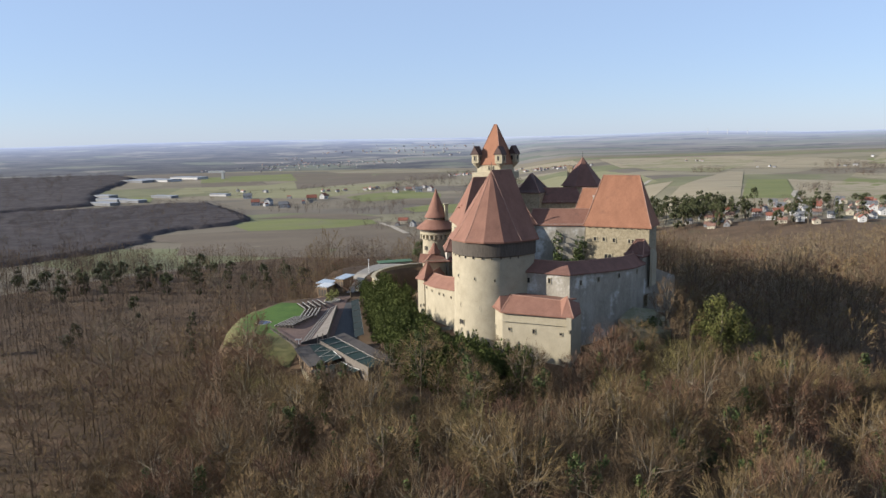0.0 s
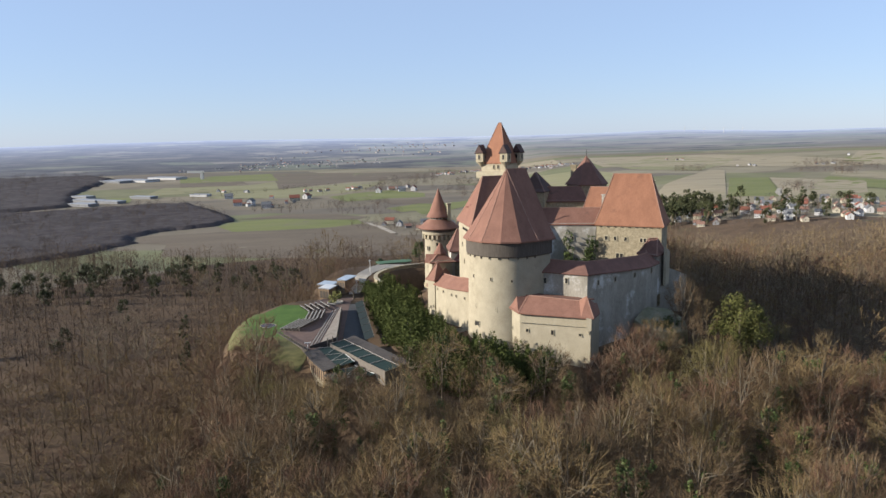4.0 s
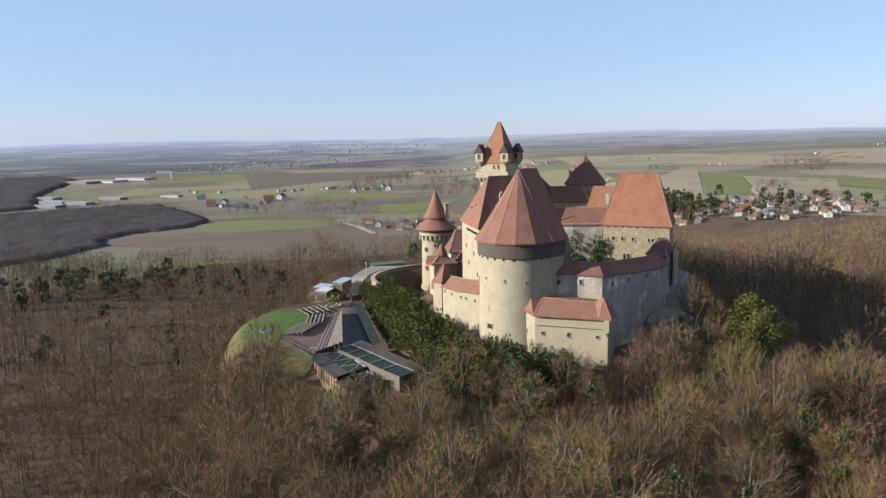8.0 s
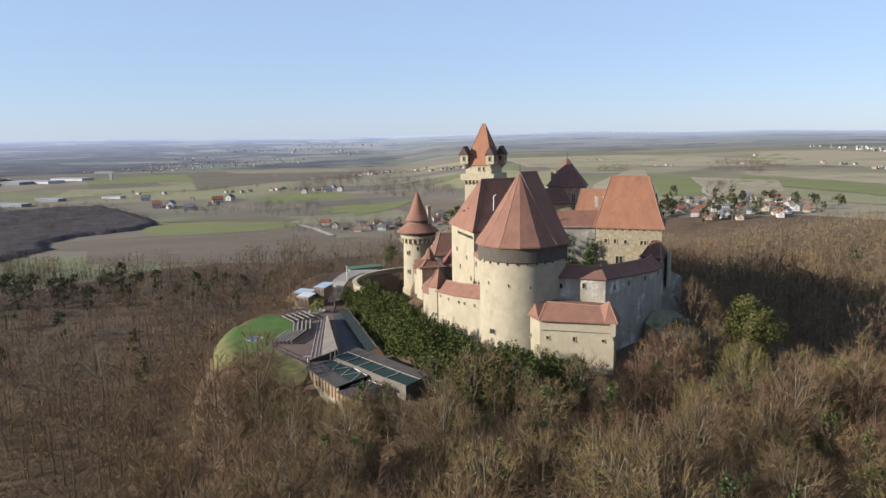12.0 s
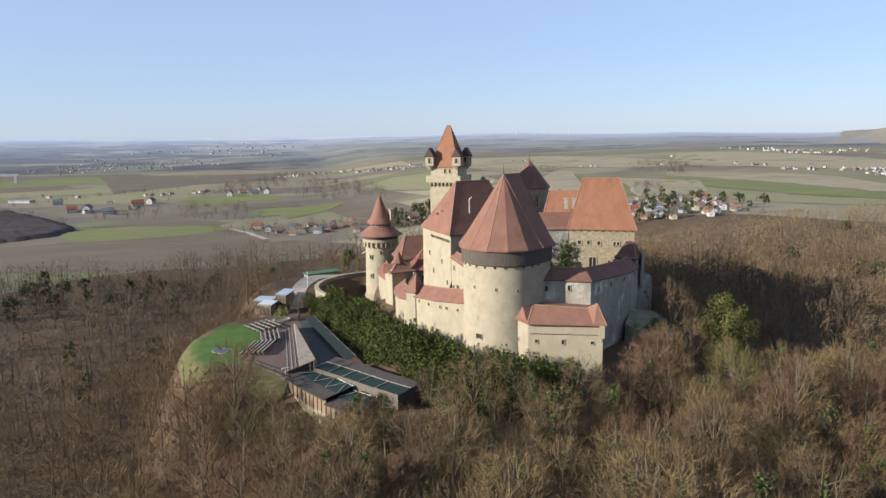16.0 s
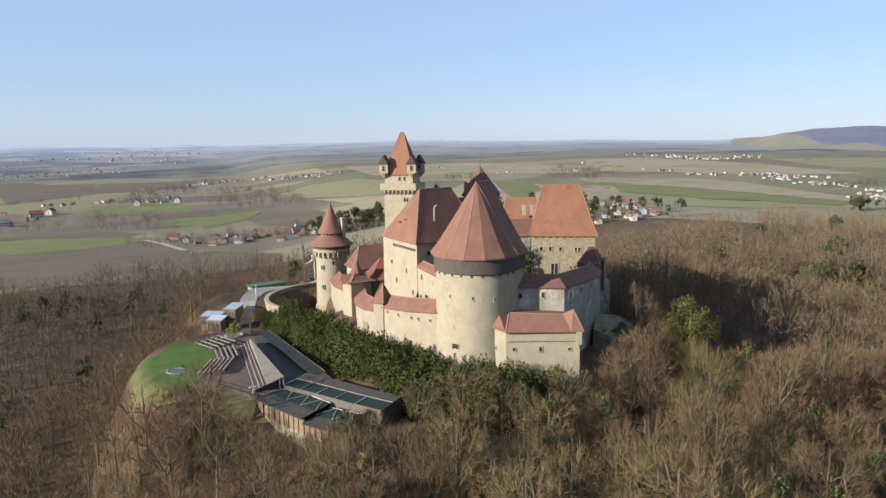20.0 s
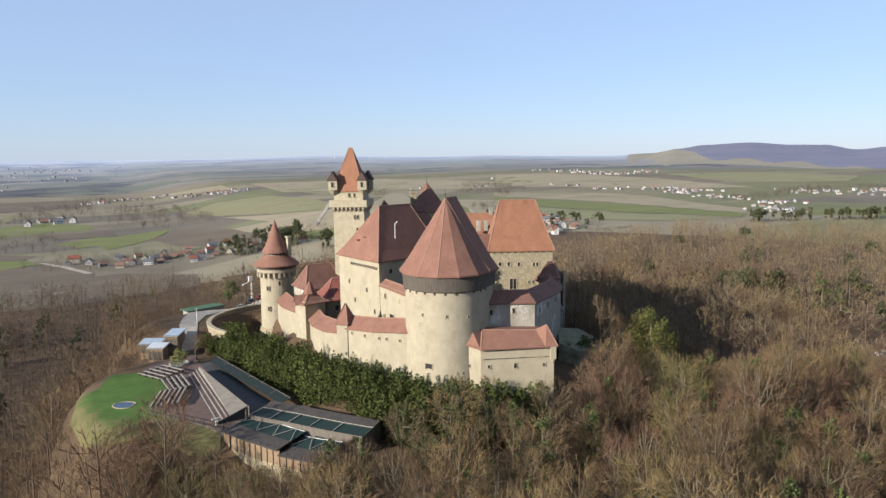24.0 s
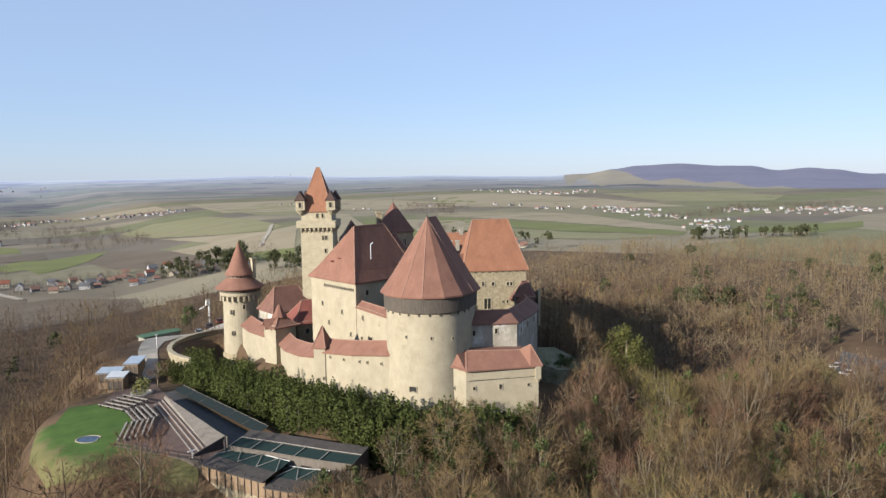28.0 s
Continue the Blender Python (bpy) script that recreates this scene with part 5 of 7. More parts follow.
# ---- trees ----
def bare_tree(seed, h, spread, limbs, twigs, sides=3, wide=1.0, sub=4, even=.35, twig=(.05, .135)):
    """Vertices and triangles of wood (trunk and limbs) and of twigs, about a root at the origin: limbs rise in a vase
    to a rounded crown and end in fans of fine twigs."""
    rng = np.random.default_rng(seed)
    wv, wf, fans = [], [], []
    lean = rng.normal(0, .03 * h, 2)

    def spine(t):
        return np.array((lean[0] * t * t, lean[1] * t * t, h * .9 * t))

    def bough(pts, r0, r1, n):
        i = len(wv)
        for s, q in enumerate(pts):
            d = pts[min(s + 1, len(pts) - 1)] - pts[max(s - 1, 0)]
            u = np.cross(d, (0.31, 0.87, 0.12))
            u /= np.linalg.norm(u) + 1e-9
            w = np.cross(d, u)
            w /= np.linalg.norm(w) + 1e-9
            rr = r0 + (r1 - r0) * s / (len(pts) - 1)
            for k in range(n):
                wv.append(q + rr * (u * math.cos(2 * math.pi * k / n) + w * math.sin(2 * math.pi * k / n)))
        for s in range(len(pts) - 1):
            for k in range(n):
                a, b = i + s * n + k, i + s * n + (k + 1) % n
                wf.append((a, b, b + n))
                wf.append((a, b + n, a + n))

    def rim(az, t):
        """A point of the crown's outline, uneven."""
        z = h * (.42 + .58 * t)
        q = spread * h * math.sqrt(max(.05, 1 - (2.0 * t - .75) ** 2 / 1.7)) * rng.uniform(.72, 1.12)
        return np.array((q * math.cos(az), q * math.sin(az), z)) + np.array((lean[0], lean[1], 0))

    bough([spine(t) for t in (0, .3, .6, 1.0)], h * .017, h * .003, sides + 1)
    fans.append((spine(.6), spine(1.0)))
    for k in range(limbs):
        t = rng.uniform(.2, .7)
        az = k * 2.4 + rng.uniform(-.4, .4)
        a, b = spine(t), rim(az, min(1.0, t + rng.uniform(-.1, .4)))
        m = a + (b - a) * .5 + np.array((0, 0, -.05 * h)) + rng.normal(0, .02 * h, 3)
        bough([a, m, b], h * .0075, h * .0018, sides)
        fans.append((m, b))
        for j in range(sub):
            p = a + (m - a) * .8 if j % 2 else m + (b - m) * .45
            e = rim(az + rng.uniform(-.75, .75), min(1.0, max(.02, t + rng.uniform(-.25, .5))))
            e = p + (e - p) * rng.uniform(.55, .95)
            bough([p, (p + e) / 2 + rng.normal(0, .012 * h, 3), e], h * .004, h * .001, sides)
            fans.append((p + (e - p) * .35, e))
    heart = np.array((lean[0], lean[1], .5 * h))
    tv = np.zeros((twigs, 3, 3))
    for k in range(twigs):
        p, e = fans[k % len(fans)]
        q = p + (e - p) * rng.uniform(.15, 1.0) ** .8
        d = e - p
        if rng.random() < even:
            q = rim(rng.uniform(0, 6.28), rng.uniform(-.12 if even < .6 else -.42, .93))
            q = heart + (q - heart) * rng.uniform(.55, .95)
            d = q - heart
        d = d / (np.linalg.norm(d) + 1e-6)
        o = q - heart
        o /= np.linalg.norm(o) + 1e-6
        dd = d * .65 + o * .4 + rng.normal(0, .5, 3)
        dd[2] += .18
        dd /= np.linalg.norm(dd)
        ln = h * rng.uniform(*twig)
        side = np.cross(dd, rng.normal(0, 1, 3))
        side *= h * wide * rng.uniform(.0010, .0022) / (np.linalg.norm(side) + 1e-6)
        tv[k] = (q - side, q + side, q + dd * ln)
    return np.array(wv), np.array(wf), tv.reshape(-1, 3), np.arange(twigs * 3).reshape(-1, 3)


def leaf_crown(seed, n, shape, leaf, clumps=26, tall=0.0):
    """Small leaf quads gathered in clumps over a crown; shape gives (radius, height) of the outline."""
    rng = np.random.default_rng(seed)
    r, z0, z1, power = shape
    cz = rng.uniform(z0, z1, clumps)
    rel = (cz - z0) / (z1 - z0)
    cr = r * np.sqrt(np.clip(1 - np.abs(2 * rel - .75) ** power / 1.6, 0.04, 1)) * rng.uniform(.45, 1.0, clumps)
    ca = rng.uniform(0, 2 * math.pi, clumps)
    cc = np.stack([cr * np.cos(ca), cr * np.sin(ca), cz], 1)
    size = r * rng.uniform(.22, .42, clumps)
    which = rng.integers(0, clumps, n)
    off = rng.normal(0, 1, (n, 3))
    off /= np.linalg.norm(off, axis=1)[:, None]
    p = cc[which] + off * (size[which] * rng.uniform(.55, 1.08, n))[:, None] * (1, 1, 1.35)
    a = off + rng.normal(0, .5, (n, 3))
    u = np.cross(a, rng.normal(0, 1, (n, 3)))
    u /= np.linalg.norm(u, axis=1)[:, None]
    w = np.cross(a, u)
    w /= np.linalg.norm(w, axis=1)[:, None]
    if tall:
        w = w * (1 - tall) + np.array((0, 0, 1.0)) * tall + rng.normal(0, .15, (n, 3))
        w *= 1 + tall
    s = leaf * rng.uniform(.6, 1.3, n)[:, None]
    v = np.stack([p - u * s, p + u * s * .2 + w * s, p + u * s, p - u * s * .1 - w * s * .7], 1).reshape(-1, 3)
    return v, np.arange(4 * n).reshape(-1, 4)


def raw_mesh(name, v, f, mat):
    """A mesh straight from arrays of vertices and equal-sided faces."""
    me = bpy.data.meshes.new(name)
    k = f.shape[1]
    me.vertices.add(len(v))
    me.vertices.foreach_set("co", np.ascontiguousarray(v, dtype=np.float32).ravel())
    me.loops.add(f.size)
    me.loops.foreach_set("vertex_index", np.ascontiguousarray(f, dtype=np.int32).ravel())
    me.polygons.add(len(f))
    me.polygons.foreach_set("loop_start", np.arange(0, f.size, k, dtype=np.int32))
    me.update(calc_edges=True)
    me.materials.append(mat)
    return me


def scatter(v, f, places):
    """Copies of one shape at (x, y, z, turn, size), as arrays of one mesh."""
    out = np.empty((len(places), len(v), 3), np.float32)
    for i, (x, y, z, a, s) in enumerate(places):
        c, q = math.cos(a) * s, math.sin(a) * s
        out[i, :, 0] = v[:, 0] * c - v[:, 1] * q + x
        out[i, :, 1] = v[:, 0] * q + v[:, 1] * c + y
        out[i, :, 2] = v[:, 2] * s + z
    idx = (f[None] + (np.arange(len(places)) * len(v))[:, None, None]).reshape(-1, f.shape[1])
    return out.reshape(-1, 3), idx


def inside(p, poly):
    c = False
    for k in range(len(poly)):
        a, b = poly[k], poly[k - 1]
        if (a[1] > p[1]) != (b[1] > p[1]) and p[0] < (b[0] - a[0]) * (p[1] - a[1]) / (b[1] - a[1]) + a[0]:
            c = not c
    return c


CLEAR = [[(112, 100), (165, 118), (172, 150), (136, 138), (112, 122)],
         [(-8, 150), (-2, 132), (11, 124), (25, 125), (31, 131), (42, 141), (50, 149), (56, 170), (54, 222), (10, 226), (-10, 226), (-10, 190)],
         [(-58.5, 174), (-56, 160), (-46, 151), (-40, 143), (-34.5, 136), (-27, 129), (-18, 126), (-2, 130), (-2, 150), (-8, 200), (-8, 250), (-31, 246), (-40, 216), (-50, 198), (-57, 190)]]
rng = np.random.default_rng(7)


def free_spot(x, y):
    return not any(inside((x, y), c) for c in CLEAR)


near, mid, far = [], [], []
step = 4.5
for gx_ in np.arange(-430, 470, step):
    for gy_ in np.arange(-20, 470, step):
        x, y = gx_ + rng.uniform(-.5, .5) * step, gy_ + rng.uniform(-.5, .5) * step
        d, az = math.hypot(x + 20, y - 20), math.degrees(math.atan2(x + 20, y - 20))
        if not free_spot(x, y) or d < 30:
            continue
        # woods cover the hill and both flanks; open fields beyond
        limit = 412 + 34 * smooth(-14, -4, az) + 120 * smooth(-11, -33, az) + 10 * math.sin(az * .7) if az < 8 else 368 + 75 * smooth(34, 46, az) + 50 * smooth(50, 62, az) + 6 * math.sin(az * .5)
        if d > limit or abs(az) > 80 or (d > 150 and az < -52):
            continue
        low = 1 - .42 * (1 - smooth(.6, 1.15, math.hypot((x - 76) / 38, (y - 134) / 26)))
        wall = 40 < x < 210 and 184 < y < 300
        dell = math.hypot((x - 104) / 50, (y - 180) / 44) < 1
        low *= 1.0 + .15 * smooth(190, 225, y) if wall else 1.0
        kk = min(1.0, max(0.0, ((x + 12) * 26 - (y - 130) * 16) / 932.0))
        low *= 1 - .5 * (1 - smooth(6, 20, math.hypot(x + 12 - 26 * kk, y - 130 + 16 * kk)))
        it = (x, y, ground_z(x, y) - .1, rng.uniform(0, 6.28), rng.uniform(.6, 1.24) * low)
        it = it[:4] + (it[4] * 1.2,)
        if -75 < x < 95 and 50 < y < 152 and az < 52:
            if rng.random() < .53:
                near.append(it[:4] + (it[4] * 1.06,))
        elif d < 235 or wall and d < 290:
            if rng.random() < (.7 if dell else .5 if wall else .42):
                mid.append(it[:4] + (it[4] * 1.1,))
        elif rng.random() < .36:
            far.append(it[:4] + (it[4] * 1.08,))
protos = [bare_tree(11 + k, 11.0, .30 + .03 * (k % 3), 9 + k % 3, 1750, 3, 1.0, 4, .45) for k in range(5)]
midp = [bare_tree(40 + k, 9.6, .42, 5, 520, 3, 1.9, 1, .72, (.04, .1)) for k in range(4)]
farp = [bare_tree(60 + k, 9.0, .45, 2, 165, 3, 3.2, 0, .88, (.045, .11)) for k in range(3)]
for k in range(10):                     # young trees along the foot of the lower pens
    p = along((-37, 147), (-21, 126), (k + rng.uniform(0, .8)) / 10)
    near.append((p[0] - rng.uniform(0, 3), p[1] - rng.uniform(0, 3), ground_z(*p) - .3, rng.uniform(0, 6.28), rng.uniform(.5, .75)))
rng.shuffle(near)
named, rest = near[:300], near[300:]
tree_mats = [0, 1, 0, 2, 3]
pm = []
for k, (wv, wf, tv, tf) in enumerate(protos):
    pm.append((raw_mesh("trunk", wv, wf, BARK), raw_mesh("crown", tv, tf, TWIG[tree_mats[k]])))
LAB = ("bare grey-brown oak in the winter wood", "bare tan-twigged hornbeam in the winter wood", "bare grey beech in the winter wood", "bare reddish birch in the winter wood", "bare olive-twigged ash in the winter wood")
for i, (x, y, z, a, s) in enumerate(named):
    # more pale tan twigs in the west, chosen to lift that slope's brightness
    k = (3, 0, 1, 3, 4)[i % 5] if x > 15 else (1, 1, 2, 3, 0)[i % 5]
    t = new("tree")
    t.location, t.rotation_euler, t.scale = (x, y, z), (0, 0, a), (s, s, s * rng.uniform(.9, 1.15))
    tagged(t, LAB[k], "tree", "trees of the castle wood")
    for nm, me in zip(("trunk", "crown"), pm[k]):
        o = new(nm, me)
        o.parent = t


def wood(name, ps, places, mats, label, bark=None):
    for k, (wv, wf, tv, tf) in enumerate(ps):
        pl = places[k::len(ps)]
        if not pl:
            continue
        v, f = scatter(wv, wf, pl)
        v2, f2 = scatter(tv, tf, pl)
        me = raw_mesh(name, np.concatenate([v, v2]), np.concatenate([f, f2 + len(v)]), bark or STEM)
        me.materials.append(TWIG[mats[k]])
        mi = np.zeros(len(f) + len(f2), np.int32)
        mi[len(f):] = 1
        me.polygons.foreach_set("material_index", mi)
        tagged(new(name, me), label, "woodland", kind="stuff")


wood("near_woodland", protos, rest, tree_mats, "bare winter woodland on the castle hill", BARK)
# each area's brightness is put into its twig tone: palest east, darkest far west
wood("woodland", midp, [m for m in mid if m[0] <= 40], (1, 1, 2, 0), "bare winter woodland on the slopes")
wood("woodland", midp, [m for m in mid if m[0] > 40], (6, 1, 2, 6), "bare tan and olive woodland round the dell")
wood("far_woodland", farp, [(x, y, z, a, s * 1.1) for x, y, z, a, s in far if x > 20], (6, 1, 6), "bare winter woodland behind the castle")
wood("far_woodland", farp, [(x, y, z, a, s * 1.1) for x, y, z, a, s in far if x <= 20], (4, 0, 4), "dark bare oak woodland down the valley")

# brush on the banks and under the trees
shrubs = [bare_tree(80 + k, 2.8, .55, 4, 62, 3, 4.2, 0) for k in range(3)]
BRUSH = [[(-58, 182), (-57, 166), (-50, 159.5), (-43, 161), (-36, 151), (-34, 134), (-26, 124), (-12, 122), (0, 128), (14, 122), (34, 122), (34, 112), (-20, 108), (-48, 128), (-70, 160)],
         [(-57, 190), (-50, 196.5), (-41.5, 199), (-39.5, 214), (-31, 240), (-42, 246), (-56, 214), (-66, 190)],
         [(-16, 130), (-10, 128), (0, 130), (-2, 136), (-10, 138)],
         [(-41, 200), (-38.5, 208), (-40, 215), (-33, 216), (-30.5, 222), (-27.5, 232), (-25, 240), (-32, 245), (-40, 226), (-45, 206)], [(27, 128), (36, 128), (50, 138), (58, 156), (64, 180), (56, 182), (50, 152), (40, 138), (30, 134)]]
bl = []
for poly in BRUSH:
    lo, hi = np.min(poly, axis=0), np.max(poly, axis=0)
    for k in range(int((hi[0] - lo[0]) * (hi[1] - lo[1]) * .19)):
        p = (rng.uniform(lo[0], hi[0]), rng.uniform(lo[1], hi[1]))
        if inside(p, poly):
            bl.append((p[0], p[1], ground_z(*p) - .1, rng.uniform(0, 6.28), rng.uniform(.6, 1.9)))
BANKW = [(-55, 162), (-57.5, 176), (-54, 190), (-60, 196), (-70, 180), (-66, 160)]
for k in range(420):
    p = (rng.uniform(-70, -54), rng.uniform(160, 196))
    if inside(p, BANKW):
        bl.append((p[0], p[1], ground_z(*p) - .1, rng.uniform(0, 6.28), rng.uniform(.6, 1.3)))
BANK = [(-55, 163), (-50, 160.5), (-44, 161), (-36, 151), (-34, 140), (-44, 138), (-62, 152), (-62, 166)]
for k in range(1100):
    p = (rng.uniform(-62, -34), rng.uniform(138, 166))
    if inside(p, BANK) and math.hypot(p[0] + 37.5, p[1] - 152.5) > 3.2:
        bl.append((p[0], p[1], ground_z(*p) - .1, rng.uniform(0, 6.28), rng.uniform(.5, 1.15)))
for x in np.arange(-70, 95, 6.0):
    for y in np.arange(50, 130, 6.5):
        x_, y_ = x + rng.uniform(-1.5, 1.5), y + rng.uniform(-2, 2)
        if free_spot(x_, y_):
            bl.append((x_, y_, ground_z(x_, y_) - .1, rng.uniform(0, 6.28), rng.uniform(.6, 1.5)))
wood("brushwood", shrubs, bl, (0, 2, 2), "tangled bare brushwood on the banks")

# yews between the aviary and the ring wall
def plumes(seed, n, r, h, leaf):
    """Upright pointed plumes standing close together, clad in small upright sprays."""
    rng = np.random.default_rng(seed)
    m = 8
    pa, pq = np.arange(m) * 2.4, r * np.sqrt((np.arange(m) + .3) / m)
    ph, pr0 = h * rng.uniform(.62, 1.0, m), r * rng.uniform(.4, .6, m)
    w = rng.integers(0, m, n)
    t = rng.uniform(0, 1, n) ** 1.25
    a = rng.uniform(0, 2 * math.pi, n)
    q = pr0[w] * (1 - t) ** .62 * (.9 + .25 * np.sin(t * 19 + w)) * rng.uniform(.75, 1.1, n)
    p = np.stack([pq[w] * np.cos(pa[w]) + q * np.cos(a), pq[w] * np.sin(pa[w]) + q * np.sin(a), ph[w] * t + .05], 1)
    o = np.stack([np.cos(a), np.sin(a), np.full(n, .9)], 1) + rng.normal(0, .35, (n, 3))
    o /= np.linalg.norm(o, axis=1)[:, None]
    u = np.cross(o, rng.normal(0, 1, (n, 3)))
    u /= np.linalg.norm(u, axis=1)[:, None]
    s = leaf * rng.uniform(.6, 1.3, n)[:, None]
    v = np.stack([p - u * s * .8, p + o * s * 2.0, p + u * s * .8, p - o * s * .8], 1).reshape(-1, 3)
    return v, np.arange(4 * n).reshape(-1, 4)


yew_v = [plumes(90 + k, 2000, 1.85, 8.8, .136) for k in range(3)]
yew_m = [raw_mesh("foliage", v, f, YEW) for v, f in yew_v]
trunk_m = MB().turn((0, 0), [(.2, -1.0), (.14, 2.4), (.05, 5)], 7).mesh("trunk", DARKWOOD)
YL = ((-27, 210), (-24, 198), (-21, 183), (-18.2, 169), (-14.5, 152), (-11.0, 138.5), (-6, 130), (1, 125), (12, 121))
YR = ((-12, 209), (-9, 201), (-8, 190), (-8.5, 172), (-7.5, 160), (-3.5, 149), (1.5, 139), (8, 132.5), (19, 128.5))
YT = (2.0, 2.4, 3.0, 4.6, 5.2, 5.6, 5.0, 4.4, 3.6)      # how high the tops stand along the row


def poly_at(pts, t):
    k = min(int(t * (len(pts) - 1)), len(pts) - 2)
    return along(pts[k], pts[k + 1], t * (len(pts) - 1) - k)


cnt = 0
for i in range(32):
    for j in range(3):
        t = (i + rng.uniform(.1, .9)) / 32
        w_ = (j + rng.uniform(.2, .8)) / 3
        p = along(poly_at(YL, t), poly_at(YR, t), w_)
        k = min(int(t * 8), 7)
        s = (YT[k] + (YT[k + 1] - YT[k]) * (t * 8 - k) - (w_ - .5) * 1.4 + rng.uniform(-2.2, 1.3) - ground_z(*p)) / 9.0
        s = max(s, .35)
        o = new("yew_tree")
        o.location, o.rotation_euler, o.scale = (p[0], p[1], ground_z(*p) - .1), (0, 0, rng.uniform(0, 6.28)), (.45 + s * .85, .45 + s * .85, s)
        tagged(o, "dark green clipped yew below the ring wall", "tree", "yews below the wall")
        for nm, me in (("trunk", trunk_m), ("crown", yew_m[cnt % 3])):
            c = new(nm, me)
            c.parent = o
        cnt += 1


# ---- fields ----
FIELD = {
    "green": surf("winter wheat", (0.102, 0.114, 0.034), (0.148, 0.153, 0.055), 0.012, 0.95, 0, (0.129, 0.125, 0.060), 0.006, 0.55, 30, (1, 3, 1)),
    "olive": surf("rough grassland", (0.15, 0.143, 0.07), (0.205, 0.19, 0.104), 0.012, 0.95, 0, (0.181, 0.151, 0.090), 0.006, 0.55, 30, (1, 3, 1)),
    "tan": surf("pale stubble", (0.2, 0.166, 0.105), (0.27, 0.227, 0.152), 0.012, 0.95, 0, (0.151, 0.140, 0.076), 0.006, 0.55, 30, (1, 3, 1)),
    # darker than the open litter: tree shade is painted into this floor
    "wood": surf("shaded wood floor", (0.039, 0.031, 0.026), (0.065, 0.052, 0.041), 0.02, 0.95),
    "brown": surf("ploughed soil", (0.090, 0.071, 0.050), (0.129, 0.101, 0.071), 0.012, 0.95, 0, (0.112, 0.095, 0.060), 0.006, 0.55, 30, (1, 3, 1))}
FIELD_LABEL = {"green": "green field of winter wheat", "olive": "olive rough grassland", "tan": "pale stubble field", "brown": "brown ploughed field", "wood": "leaf-strewn floor of a wood, darkened in colour for tree shade"}
field_count = 0


def field(pts, kind):
    global field_count
    field_count += 1
    r = min(math.hypot(p[0], p[1] - 150) for p in pts)
    drape("field", pts, FIELD[kind], FIELD_LABEL[kind], 0.14 + 0.004 * field_count + r * .00005, max(14.0, r / 45))


field([(-212, 568), (-171, 577), (-133, 577), (-60, 541), (-11, 551), (30, 512), (24, 469), (-56, 449), (-186, 480)], "brown")
field([(-195, 647), (-180, 683), (-151, 698), (-69, 666), (-60, 635), (-103, 609), (-170, 605)], "green")
field([(-191, 704), (-148, 741), (-98, 728), (-61, 692), (-70, 669), (-151, 698)], "brown")
field([(-246, 590), (-181, 605), (-103, 609), (-61, 632), (-28, 564), (-31, 526), (-157, 523), (-231, 550)], "brown")
field([(-338, 1106), (-236, 1118), (-124, 1261), (-76, 1300), (-98, 1075), (-158, 960), (-218, 957), (-300, 976)], "olive")
field([(-351, 1640), (-87, 1640), (32, 1640), (24, 1410), (-129, 1312), (-236, 1132)], "brown")
field([(-514, 1500), (-354, 1635), (-282, 1360), (-348, 1357), (-456, 1325)], "green")
field([(-456, 1325), (-348, 1357), (-313, 1255), (-415, 1204)], "brown")
field([(-442, 1200), (-309, 1240), (-281, 1344), (-236, 1132), (-338, 1106), (-411, 1023)], "olive")
field([(-456, 1024), (-416, 1007), (-390, 932), (-420, 941)], "green")
field([(-134, 956), (-102, 1016), (-55, 1061), (-4, 988), (-4, 919), (-48, 911), (-103, 878)], "green")
field([(-54, 878), (13, 897), (11, 828), (-44, 814)], "brown")
field([(-48, 775), (-11, 821), (11, 815), (10, 746), (-29, 734)], "green")
field([(119, 1057), (182, 1143), (250, 1084), (254, 904), (238, 781), (210, 751), (169, 814), (131, 916)], "olive")
field([(131, 887), (166, 805), (208, 745), (249, 766), (170, 589), (139, 619), (115, 637), (108, 743), (147, 743)], "tan")
field([(-20, 768), (7, 815), (46, 843), (69, 843), (42, 777), (17, 730), (-8, 699)], "green")
field([(111, 623), (137, 615), (170, 589), (151, 544), (126, 570), (110, 561), (100, 586)], "green")
field([(35, 762), (72, 829), (108, 743), (115, 637), (101, 605), (45, 679)], "brown")
field([(129, 1640), (217, 1640), (295, 1620), (270, 1398), (178, 1560)], "tan")
field([(308, 1213), (518, 1487), (531, 1192), (356, 920), (292, 1008)], "olive")
field([(490, 839), (599, 730), (601, 670), (525, 464), (476, 427), (486, 610), (449, 780)], "tan")
field([(437, 762), (470, 594), (472, 424), (436, 403), (391, 511), (384, 594), (371, 667)], "green")
field([(361, 652), (374, 581), (380, 500), (423, 399), (359, 414), (324, 453), (282, 537)], "olive")
field([(345, 1574), (593, 1444), (656, 1050), (573, 916), (414, 1007), (283, 1126)], "tan")
field([(795, 1283), (896, 1216), (898, 928), (834, 680), (700, 766), (575, 963)], "tan")
field([(663, 1109), (766, 1182), (678, 993), (601, 1001)], "green")
field([(1024, 1030), (1200, 960), (1167, 724), (1020, 659), (902, 783)], "olive")
field([(541, 425), (642, 410), (729, 392), (656, 359), (554, 353), (499, 393)], "green")
field([(165, 539), (235, 700), (379, 940), (385, 907), (234, 555), (204, 558)], "tan")
field([(329, 765), (367, 755), (265, 527), (231, 545)], "green")
field([(368, 755), (429, 683), (347, 552), (300, 522), (271, 535)], "tan")
VALLEY = [(-640, 430), (-310, 420), (-250, 500), (-236, 550), (-250, 590), (-236, 625), (-202, 648), (-192, 689), (-224, 761), (-302, 889), (-356, 882), (-413, 840), (-520, 800), (-640, 780)]
